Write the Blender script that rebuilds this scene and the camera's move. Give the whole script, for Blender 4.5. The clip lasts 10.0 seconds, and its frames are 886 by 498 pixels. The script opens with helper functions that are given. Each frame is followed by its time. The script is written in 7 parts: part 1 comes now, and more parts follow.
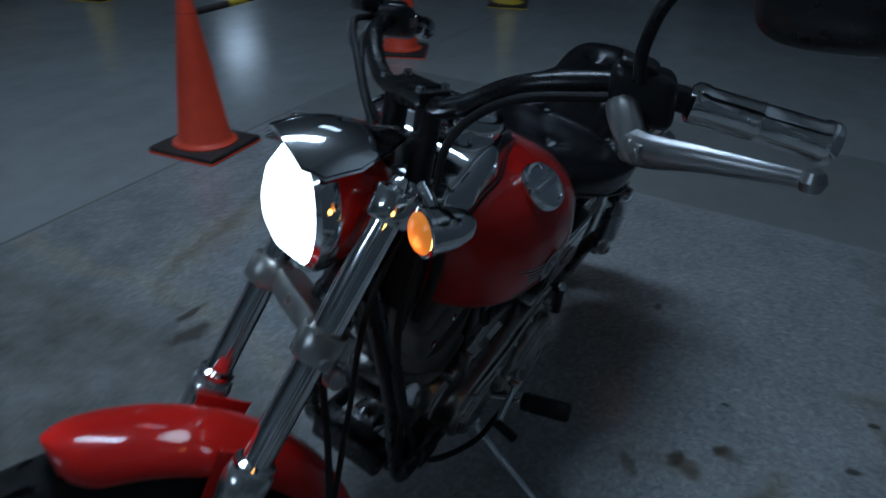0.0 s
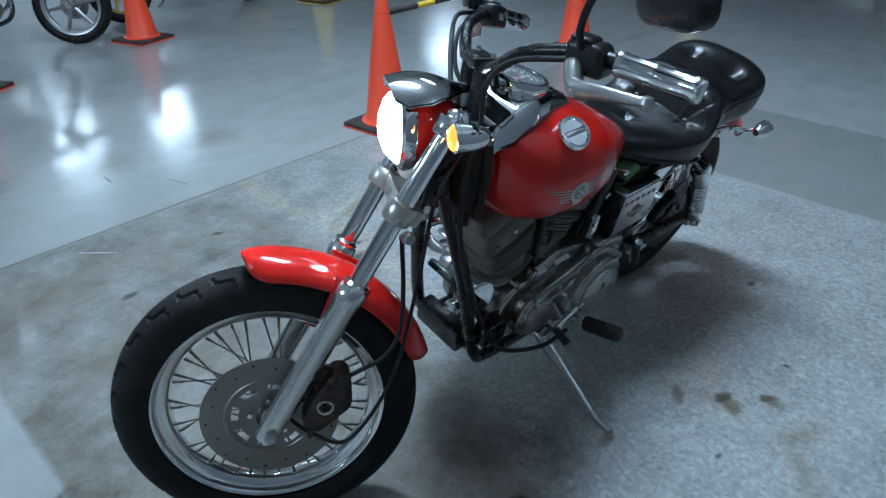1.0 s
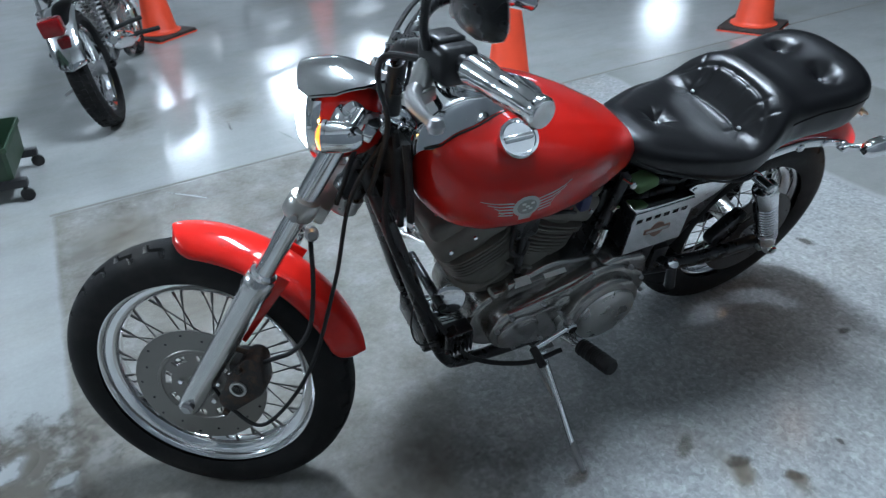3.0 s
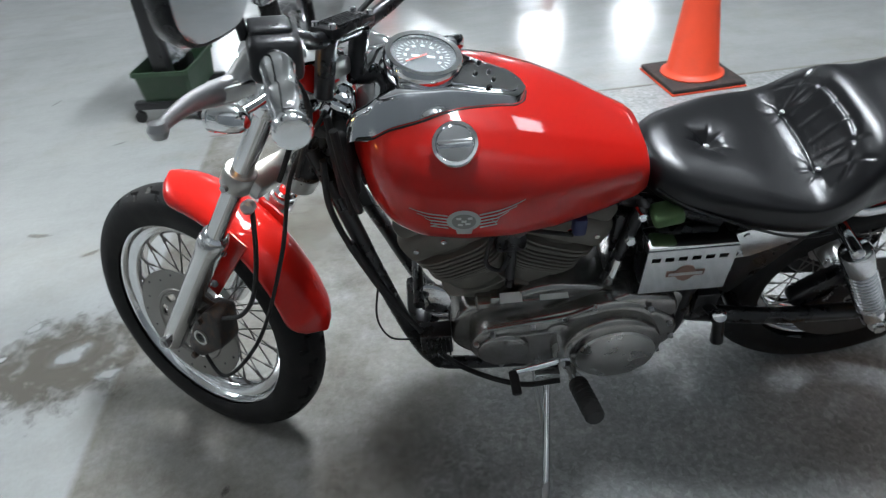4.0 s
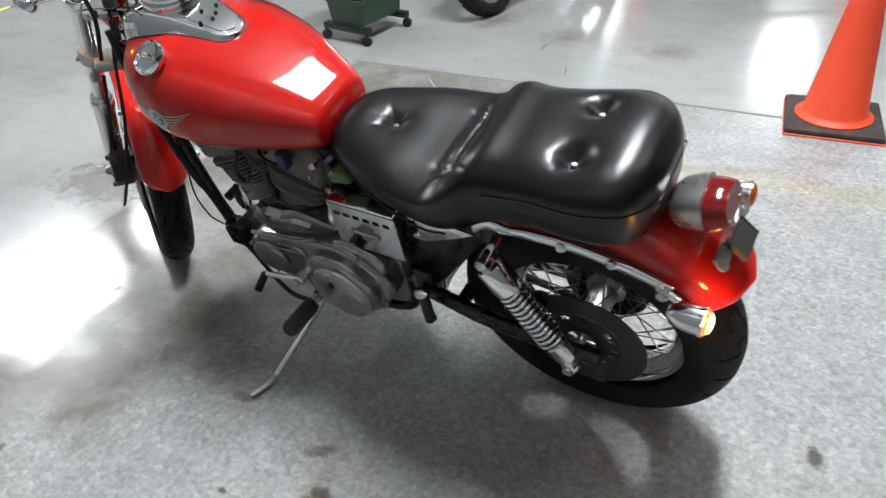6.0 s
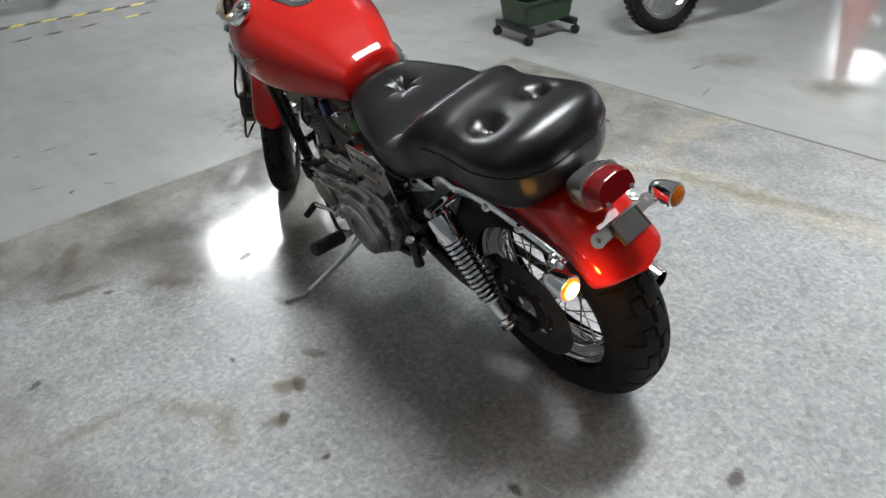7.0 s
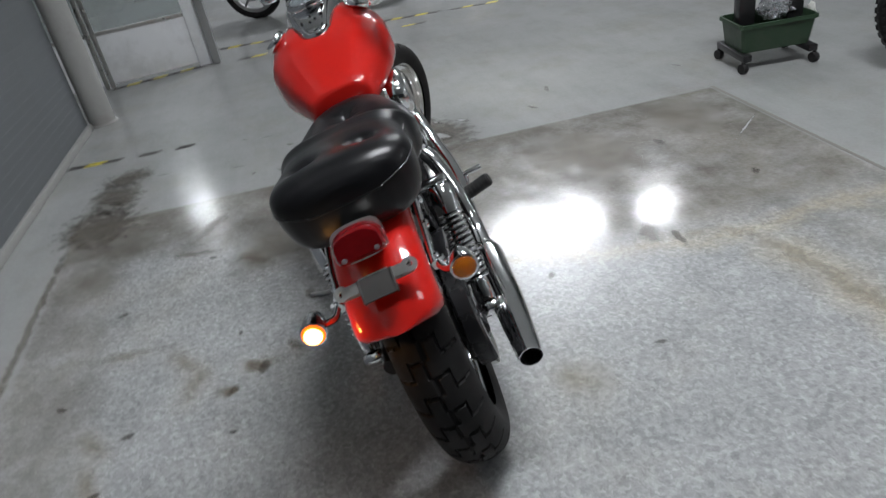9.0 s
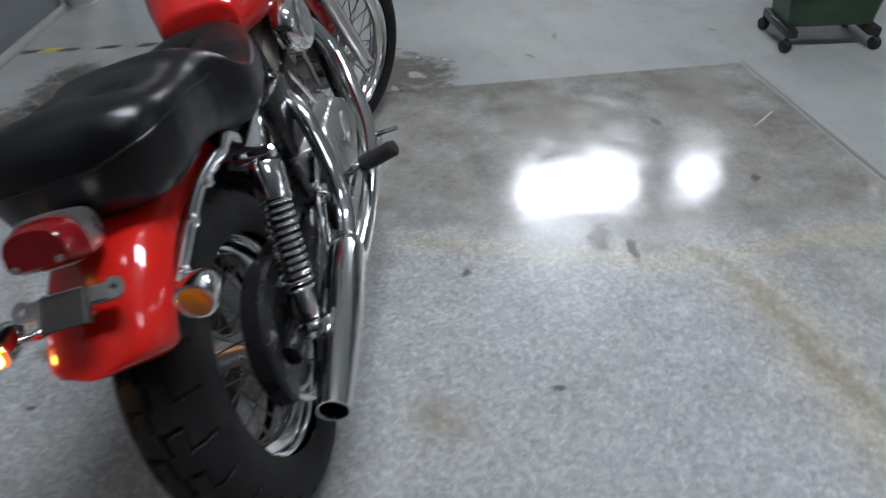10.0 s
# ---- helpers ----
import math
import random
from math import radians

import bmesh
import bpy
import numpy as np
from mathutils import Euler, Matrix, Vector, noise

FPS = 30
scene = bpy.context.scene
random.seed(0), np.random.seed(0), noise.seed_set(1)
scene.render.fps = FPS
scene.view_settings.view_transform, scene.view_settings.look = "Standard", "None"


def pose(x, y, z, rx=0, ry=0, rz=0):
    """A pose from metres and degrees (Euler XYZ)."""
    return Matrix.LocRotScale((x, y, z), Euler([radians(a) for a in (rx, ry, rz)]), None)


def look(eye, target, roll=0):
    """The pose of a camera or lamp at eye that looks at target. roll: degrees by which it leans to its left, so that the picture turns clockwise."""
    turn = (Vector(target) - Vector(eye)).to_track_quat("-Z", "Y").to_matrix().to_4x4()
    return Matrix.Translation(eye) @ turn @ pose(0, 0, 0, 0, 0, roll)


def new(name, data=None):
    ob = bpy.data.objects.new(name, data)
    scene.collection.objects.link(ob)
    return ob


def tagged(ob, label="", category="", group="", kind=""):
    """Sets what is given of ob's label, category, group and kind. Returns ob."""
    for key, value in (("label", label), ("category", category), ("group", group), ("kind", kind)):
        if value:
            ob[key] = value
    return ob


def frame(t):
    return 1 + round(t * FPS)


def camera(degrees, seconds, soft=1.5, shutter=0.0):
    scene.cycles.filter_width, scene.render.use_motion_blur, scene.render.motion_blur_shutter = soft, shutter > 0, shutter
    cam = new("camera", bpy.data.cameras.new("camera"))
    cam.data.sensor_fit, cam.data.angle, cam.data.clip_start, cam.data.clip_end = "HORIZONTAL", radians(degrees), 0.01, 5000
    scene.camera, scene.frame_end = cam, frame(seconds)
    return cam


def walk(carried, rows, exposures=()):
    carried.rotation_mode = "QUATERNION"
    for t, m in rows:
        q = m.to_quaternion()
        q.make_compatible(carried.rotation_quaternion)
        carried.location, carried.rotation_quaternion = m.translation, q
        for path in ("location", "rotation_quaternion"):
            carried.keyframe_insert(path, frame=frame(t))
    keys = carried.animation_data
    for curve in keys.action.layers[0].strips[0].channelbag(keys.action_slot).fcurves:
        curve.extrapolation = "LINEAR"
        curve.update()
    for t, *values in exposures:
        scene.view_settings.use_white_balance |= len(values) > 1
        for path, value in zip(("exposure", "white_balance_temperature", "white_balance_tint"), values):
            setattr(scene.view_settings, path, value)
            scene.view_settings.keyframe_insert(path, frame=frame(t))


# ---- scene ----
cam = camera(65.9, 10.0, soft=1.25, shutter=0.3)
PATH = [
    (0, (1.977, 0.448, 1.285), (0.376, -0.196, 0.274), 2.1),
    (0.2, (2.024, 0.551, 1.297), (0.564, -0.297, 0.225), 1.1),
    (0.3, (2.051, 0.612, 1.308), (0.684, -0.323, 0.196), 0.9),
    (0.5, (2.112, 0.700, 1.322), (0.848, -0.356, 0.190), 0.3),
    (1, (2.278, 0.879, 1.368), (0.947, -0.225, 0.363), -1.0),
    (1.5, (2.393, 1.001, 1.377), (1.052, -0.125, 0.41), -0.6),
    (2, (2.247, 1.095, 1.381), (1.008, -0.154, 0.43), -1.0),
    (2.5, (2.052, 1.144, 1.374), (0.997, -0.206, 0.342), -1.9),
    (3, (1.788, 1.126, 1.366), (0.917, -0.31, 0.281), -3.1),
    (3.2, (1.673, 1.094, 1.376), (0.911, -0.334, 0.201), -3.3),
    (4.3, (1.074, 1.209, 1.345), (1.075, -0.429, 0.196), -5.8),
    (4.5, (0.953, 1.195, 1.349), (1.085, -0.416, 0.171), -7.0),
    (5, (0.625, 1.242, 1.34), (1.035, -0.295, 0.128), -7.4),
    (5.5, (0.293, 1.295, 1.346), (0.867, -0.193, 0.14), -7.1),
    (5.7, (0.167, 1.275, 1.339), (0.758, -0.225, 0.155), -5.1),
    (6.8, (-0.558, 1.256, 1.361), (0.544, 0.025, 0.234), -3.5),
    (7, (-0.639, 1.194, 1.341), (0.554, 0.044, 0.221), -3.5),
    (7.5, (-0.824, 0.984, 1.348), (0.537, 0.023, 0.241), -1.9),
    (8, (-1.062, 0.807, 1.343), (0.447, 0.06, 0.263), -2.5),
    (8.2, (-1.092, 0.759, 1.35), (0.446, 0.082, 0.274), -1.1),
    (8.5, (-1.208, 0.581, 1.323), (0.427, 0.09, 0.28), -6.3),
    (8.7, (-1.197, 0.454, 1.315), (0.461, 0.046, 0.271), -5.2),
    (9, (-1.176, 0.259, 1.316), (0.519, -0.06, 0.304), -10.5),
    (9.2, (-1.146, 0.136, 1.265), (0.578, -0.121, 0.281), -13.6),
    (9.5, (-1.074, -0.043, 1.25), (0.668, -0.211, 0.283), -9.7),
    (9.7, (-1.015, -0.092, 1.213), (0.646, -0.235, 0.118), -9.5),
    (10, (-0.841, -0.232, 1.195), (0.767, -0.391, 0.016), -4.4),
]
EXPOSURES = [
    (0.0, -2.3, 4650, 0), (0.5, -1.0, 4750, -3), (1.0, -0.30, 4800, -3), (1.5, -0.20, 4850, -3),
    (2.5, -0.11, 5000, 0), (3.2, 0.06, 5350, 3), (4.5, 0.30, 6050, 6), (5.5, 0.44, 6100, 7),
    (7.0, 0.06, 6250, 7), (7.5, 0.0, 6250, 7), (8.2, -0.20, 6250, 7), (8.7, -0.34, 6200, 9), (9.3, -0.50, 6000, 9), (10.0, -0.52, 5850, 9),
]
walk(cam, [(t, look(eye, target, roll)) for t, eye, target, roll in PATH], EXPOSURES)

# ---- world and lights ----
world = bpy.data.worlds.new("hall_air")
world.use_nodes = True
scene.world = world
world.node_tree.nodes["Background"].inputs[0].default_value = (0.55, 0.62, 0.70, 1)
world.node_tree.nodes["Background"].inputs[1].default_value = 0.25
CEILING = 5.6
LAMP_Z = 4.5
# ceiling lamps: x, y, length along x, length along y, watts
LAMPS = [
    (8.1, -3.3, 0.8, 1.8, 380), (7.95, -5.2, 0.5, 0.6, 85), (12.8, 2.5, 0.5, 0.5, 60), (0.15, -1.0, 0.5, 1.9, 250), (-2.1, -1.0, 0.5, 1.2, 18), (-6.6, -15.8, 0.9, 0.9, 175), (-4.0, -15.6, 0.9, 0.9, 175),
    (-1.0, -14.8, 0.9, 0.9, 175), (-16.0, -14.0, 1.5, 1.0, 150), (3.7, -17.3, 1.2, 0.9, 150), (0.6, -9.0, 1.4, 0.45, 32),
]

# ---- materials ----
def node(tree, kind, **values):
    n = tree.nodes.new(kind)
    for key, value in values.items():
        if key == "operation":
            n.operation = value
        elif key == "blend":
            n.blend_type = value
        elif key == "dtype":
            n.data_type = value
    return n


def noise_at(tree, scale, detail=4.0, rough=0.55, source=None):
    n = tree.nodes.new("ShaderNodeTexNoise")
    n.inputs["Scale"].default_value, n.inputs["Detail"].default_value, n.inputs["Roughness"].default_value = scale, detail, rough
    if source is not None:
        tree.links.new(source, n.inputs["Vector"])
    return n.outputs["Fac"]


def ramp_of(tree, fac, stops):
    r = tree.nodes.new("ShaderNodeValToRGB")
    while len(r.color_ramp.elements) < len(stops):
        r.color_ramp.elements.new(0.5)
    for e, (at, value) in zip(r.color_ramp.elements, stops):
        e.position = at
        e.color = (*value, 1) if isinstance(value, tuple) else (value, value, value, 1)
    tree.links.new(fac, r.inputs[0])
    return r.outputs[0]


def mix_of(tree, fac, a, b, blend="MIX"):
    m = tree.nodes.new("ShaderNodeMix")
    m.data_type, m.blend_type = "RGBA", blend
    for value, slot in ((fac, 0), (a, 6), (b, 7)):
        if isinstance(value, (int, float)):
            m.inputs[slot].default_value = value
        elif isinstance(value, tuple):
            m.inputs[slot].default_value = (*value, 1)
        else:
            tree.links.new(value, m.inputs[slot])
    return m.outputs[2]


def maths(tree, op, a, b=0.0, clamp=False):
    m = tree.nodes.new("ShaderNodeMath")
    m.operation, m.use_clamp = op, clamp
    for value, slot in ((a, 0), (b, 1)):
        if isinstance(value, (int, float)):
            m.inputs[slot].default_value = value
        else:
            tree.links.new(value, m.inputs[slot])
    return m.outputs[0]


def bump_of(tree, height, strength, distance):
    b = tree.nodes.new("ShaderNodeBump")
    b.inputs["Strength"].default_value, b.inputs["Distance"].default_value = strength, distance
    tree.links.new(height, b.inputs["Height"])
    return b.outputs[0]


def surface(name, base, rough=0.5, metal=0.0, vary=0.12, wear=0.25, scale=18.0, fine=160.0, bump=0.0, coat=0.0, dirt=None, dirt_amount=0.0, spec=0.5):
    """A surface with fine grain and larger patches of wear in its colour and gloss."""
    m = bpy.data.materials.new(name)
    m.use_nodes = True
    tree = m.node_tree
    shader = tree.nodes["Principled BSDF"]
    where = tree.nodes.new("ShaderNodeTexCoord").outputs["Object"]
    big, small = noise_at(tree, scale, 5, 0.6, where), noise_at(tree, fine, 3, 0.6, where)
    low = tuple(c * (1 - vary) for c in base)
    high = tuple(min(1, c * (1 + vary)) for c in base)
    colour = mix_of(tree, big, low, high)
    colour = mix_of(tree, maths(tree, "MULTIPLY", small, vary), colour, tuple(c * 0.6 for c in base))
    if dirt:
        patches = ramp_of(tree, noise_at(tree, scale * 0.7, 6, 0.7, where), [(0.48, 0.0), (0.66, 1.0)])
        colour = mix_of(tree, maths(tree, "MULTIPLY", patches, dirt_amount), colour, dirt)
    tree.links.new(colour, shader.inputs["Base Color"])
    gloss = maths(tree, "ADD", rough * (1 - wear), maths(tree, "MULTIPLY", big, rough * wear * 2))
    tree.links.new(maths(tree, "MINIMUM", gloss, 1.0), shader.inputs["Roughness"])
    shader.inputs["Metallic"].default_value = metal
    shader.inputs["Specular IOR Level"].default_value = spec
    shader.inputs["Coat Weight"].default_value = coat
    shader.inputs["Coat Roughness"].default_value = 0.06
    if bump:
        tree.links.new(bump_of(tree, small, bump, 0.002), shader.inputs["Normal"])
    return m


def glowing(name, base, strength, rough=0.2):
    m = bpy.data.materials.new(name)
    m.use_nodes = True
    shader = m.node_tree.nodes["Principled BSDF"]
    shader.inputs["Base Color"].default_value = (*base, 1)
    shader.inputs["Roughness"].default_value = rough
    shader.inputs["Emission Color"].default_value = (*base, 1)
    shader.inputs["Emission Strength"].default_value = strength
    return m


def clear_glass(name, tint, rough=0.02, weight=0.9, ior=1.45):
    m = bpy.data.materials.new(name)
    m.use_nodes = True
    shader = m.node_tree.nodes["Principled BSDF"]
    shader.inputs["Base Color"].default_value = (*tint, 1)
    shader.inputs["Roughness"].default_value = rough
    shader.inputs["Transmission Weight"].default_value = weight
    shader.inputs["IOR"].default_value = ior
    return m


RED = surface("red_paint", (0.47, 0.0105, 0.0068), 0.32, 0.0, 0.04, 0.2, 5, 300, 0.0, coat=1.0, spec=0.04)
CHROME = surface("chrome", (0.84, 0.85, 0.86), 0.075, 1.0, 0.04, 0.6, 14, 260, 0.02, dirt=(0.50, 0.48, 0.45), dirt_amount=0.2)
ALLOY = surface("polished_aluminium", (0.50, 0.50, 0.48), 0.30, 0.9, 0.10, 0.4, 22, 300, 0.05, dirt=(0.30, 0.28, 0.25), dirt_amount=0.3)
CASE = surface("grimy_cast_aluminium", (0.37, 0.36, 0.345), 0.24, 0.88, 0.12, 0.3, 20, 420, 0.07, dirt=(0.20, 0.18, 0.15), dirt_amount=0.35)
FINS = surface("grey_painted_cylinder", (0.145, 0.134, 0.112), 0.6, 0.0, 0.15, 0.2, 30, 380, 0.2, dirt=(0.10, 0.09, 0.07), dirt_amount=0.5)
SLIDER = surface("weathered_aluminium", (0.66, 0.66, 0.655), 0.20, 0.92, 0.07, 0.15, 30, 500, 0.01, dirt=(0.55, 0.54, 0.51), dirt_amount=0.25)
DISC = surface("brushed_disc_steel", (0.24, 0.23, 0.215), 0.42, 0.85, 0.12, 0.3, 30, 500, 0.1)
DARK_DISC = surface("grimy_disc_steel", (0.085, 0.08, 0.075), 0.5, 0.7, 0.2, 0.3, 30, 400, 0.1)
STEEL = surface("zinc_steel", (0.42, 0.42, 0.42), 0.35, 0.9, 0.12, 0.3, 40, 400, 0.05)
RUST = surface("rusty_caliper", (0.028, 0.025, 0.023), 0.5, 0.3, 0.35, 0.2, 60, 500, 0.4, dirt=(0.20, 0.09, 0.03), dirt_amount=0.34)
SPOKE = surface("dull_spoke_steel", (0.20, 0.19, 0.18), 0.4, 0.9, 0.2, 0.3, 40, 400)
BLACK = surface("black_paint", (0.009, 0.009, 0.010), 0.28, 0.0, 0.25, 0.35, 20, 220, 0.05, dirt=(0.035, 0.032, 0.03), dirt_amount=0.2)
PLASTIC = surface("black_plastic", (0.017, 0.017, 0.018), 0.30, 0.0, 0.2, 0.25, 30, 500, 0.15)
RUBBER = surface("black_rubber", (0.013, 0.013, 0.013), 0.6, 0.0, 0.2, 0.15, 30, 420, 0.3, dirt=(0.04, 0.037, 0.034), dirt_amount=0.3, spec=0.35)
TYRE = surface("tyre_rubber", (0.009, 0.0088, 0.0088), 0.66, 0.0, 0.22, 0.2, 16, 300, 0.25, dirt=(0.04, 0.035, 0.030), dirt_amount=0.25, spec=0.25)
LEATHER = surface("black_leather", (0.005, 0.005, 0.006), 0.30, 0.0, 0.2, 0.12, 9, 520, 0.08, spec=0.4)


def crease(m, scale, strength):
    """Soft wrinkles in a stretched skin, under its fine grain."""
    tree = m.node_tree
    shader = tree.nodes["Principled BSDF"]
    grain = shader.inputs["Normal"].links[0].from_node
    where = tree.nodes.new("ShaderNodeTexCoord").outputs["Object"]
    along = tree.nodes.new("ShaderNodeMapping")
    along.inputs["Scale"].default_value = (1.0, 0.45, 1.0)
    tree.links.new(where, along.inputs["Vector"])
    fold = tree.nodes.new("ShaderNodeBump")
    fold.inputs["Strength"].default_value, fold.inputs["Distance"].default_value = strength, 0.004
    tree.links.new(noise_at(tree, scale, 5, 0.6, along.outputs[0]), fold.inputs["Height"])
    tree.links.new(fold.outputs[0], grain.inputs["Normal"])


crease(LEATHER, 26, 0.14)
AMBER = clear_glass("amber_lens", (0.80, 0.22, 0.012), 0.12, 0.7)
AMBER_LIT = glowing("lit_amber_lens", (1.0, 0.135, 0.004), 1.8)
BULB = glowing("glowing_bulb", (1.0, 0.50, 0.13), 15.0)
AMBER_DIM = glowing("warm_amber_lens", (1.0, 0.27, 0.02), 2.2)
RED_LENS = surface("red_lens", (0.17, 0.003, 0.005), 0.12, 0.0, 0.55, 0.3, 60, 300, 0.0, coat=0.5, spec=0.3)
HEAD_LIT = glowing("lit_headlamp_glass", (1.0, 0.95, 0.86), 34.0)
DIAL = surface("dial_face", (0.085, 0.09, 0.095), 0.5, 0.0, 0.1, 0.2, 30, 300)
DIAL_MARK = surface("dial_marking", (0.62, 0.64, 0.62), 0.5, 0.0, 0.05, 0.2)
DIAL_GLASS = clear_glass("dial_glass", (0.95, 0.97, 0.97), 0.02, 1.0, 1.15)
SILVER = surface("silver_emblem", (0.46, 0.45, 0.43), 0.42, 0.5, 0.15, 0.3, 60, 400)
BRONZE = surface("brown_emblem", (0.22, 0.13, 0.10), 0.5, 0.3, 0.15, 0.3, 60, 400)
LABEL = surface("pale_label", (0.62, 0.62, 0.58), 0.55, 0.0, 0.1, 0.2, 60, 300)
GREEN_CLOTH = surface("green_padding", (0.085, 0.15, 0.055), 0.8, 0.0, 0.2, 0.2, 40, 300, 0.3)
BLUE_PLUG = surface("blue_plastic", (0.02, 0.03, 0.10), 0.5, 0.0, 0.15, 0.2)
MIRROR = surface("mirror_glass", (0.80, 0.82, 0.83), 0.03, 1.0, 0.02, 0.4, 10, 200)
CONE_RED = surface("orange_red_cone", (0.80, 0.075, 0.025), 0.48, 0.0, 0.10, 0.25, 9, 200, 0.1, dirt=(0.48, 0.07, 0.035), dirt_amount=0.3)
CONE_YELLOW = surface("yellow_cone", (0.70, 0.52, 0.03), 0.5, 0.0, 0.10, 0.25, 9, 200, 0.1, dirt=(0.4, 0.32, 0.05), dirt_amount=0.3)
CONE_BASE = surface("black_cone_base", (0.030, 0.024, 0.022), 0.7, 0.0, 0.25, 0.2, 25, 300, 0.3, dirt=(0.12, 0.07, 0.05), dirt_amount=0.4)
TAPE_YELLOW = surface("worn_yellow_tape", (0.62, 0.52, 0.05), 0.5, 0.0, 0.2, 0.25, 40, 200, 0.1, dirt=(0.30, 0.27, 0.14), dirt_amount=0.5)
TAPE_BLACK = surface("worn_black_tape", (0.035, 0.032, 0.03), 0.5, 0.0, 0.25, 0.25, 40, 200, 0.1, dirt=(0.15, 0.14, 0.12), dirt_amount=0.5)
CARD = surface("brown_cardboard", (0.36, 0.26, 0.15), 0.85, 0.0, 0.12, 0.1, 20, 250, 0.1)
GREEN_STEEL = surface("dark_green_plastic", (0.026, 0.055, 0.028), 0.45, 0.0, 0.15, 0.25, 14, 260, 0.1, dirt=(0.06, 0.07, 0.05), dirt_amount=0.3)
BAG = clear_glass("clear_bag", (0.62, 0.64, 0.66), 0.14, 0.75)
SHUTTER = surface("grey_painted_slats", (0.135, 0.144, 0.152), 0.5, 0.0, 0.08, 0.2, 3, 200, 0.1, dirt=(0.115, 0.12, 0.123), dirt_amount=0.4)
POST = surface("grey_painted_post", (0.36, 0.36, 0.34), 0.5, 0.0, 0.1, 0.2, 6, 200, 0.1, dirt=(0.24, 0.22, 0.2), dirt_amount=0.4)
WHITE = surface("white_panel", (0.86, 0.87, 0.88), 0.45, 0.0, 0.05, 0.2, 4, 200, 0.05, dirt=(0.42, 0.42, 0.40), dirt_amount=0.3)
PLASTER = surface("hall_wall_paint", (0.50, 0.51, 0.51), 0.8, 0.0, 0.08, 0.1, 1.5, 80, 0.1, dirt=(0.30, 0.30, 0.29), dirt_amount=0.4)
# the unseen west wall is coloured dark so the floor mirrors a dim end
FAR_WALL = surface("dimmed_hall_wall", (0.09, 0.093, 0.096), 0.8, 0.0, 0.1, 0.1, 1.5, 80, 0.1, dirt=(0.09, 0.09, 0.09), dirt_amount=0.4)
ROOF = surface("hall_roof_sheet", (0.60, 0.61, 0.60), 0.8, 0.0, 0.1, 0.1, 1.0, 40, 0.1)
PANE = clear_glass("window_glass", (0.86, 0.93, 0.92), 0.03, 1.0)
GOLD = surface("gold_wheel_paint", (0.42, 0.30, 0.07), 0.4, 0.6, 0.1, 0.3, 20, 200)
BLUE_BODY = surface("dark_blue_car_paint", (0.012, 0.018, 0.06), 0.2, 0.0, 0.1, 0.3, 6, 200, coat=0.8)


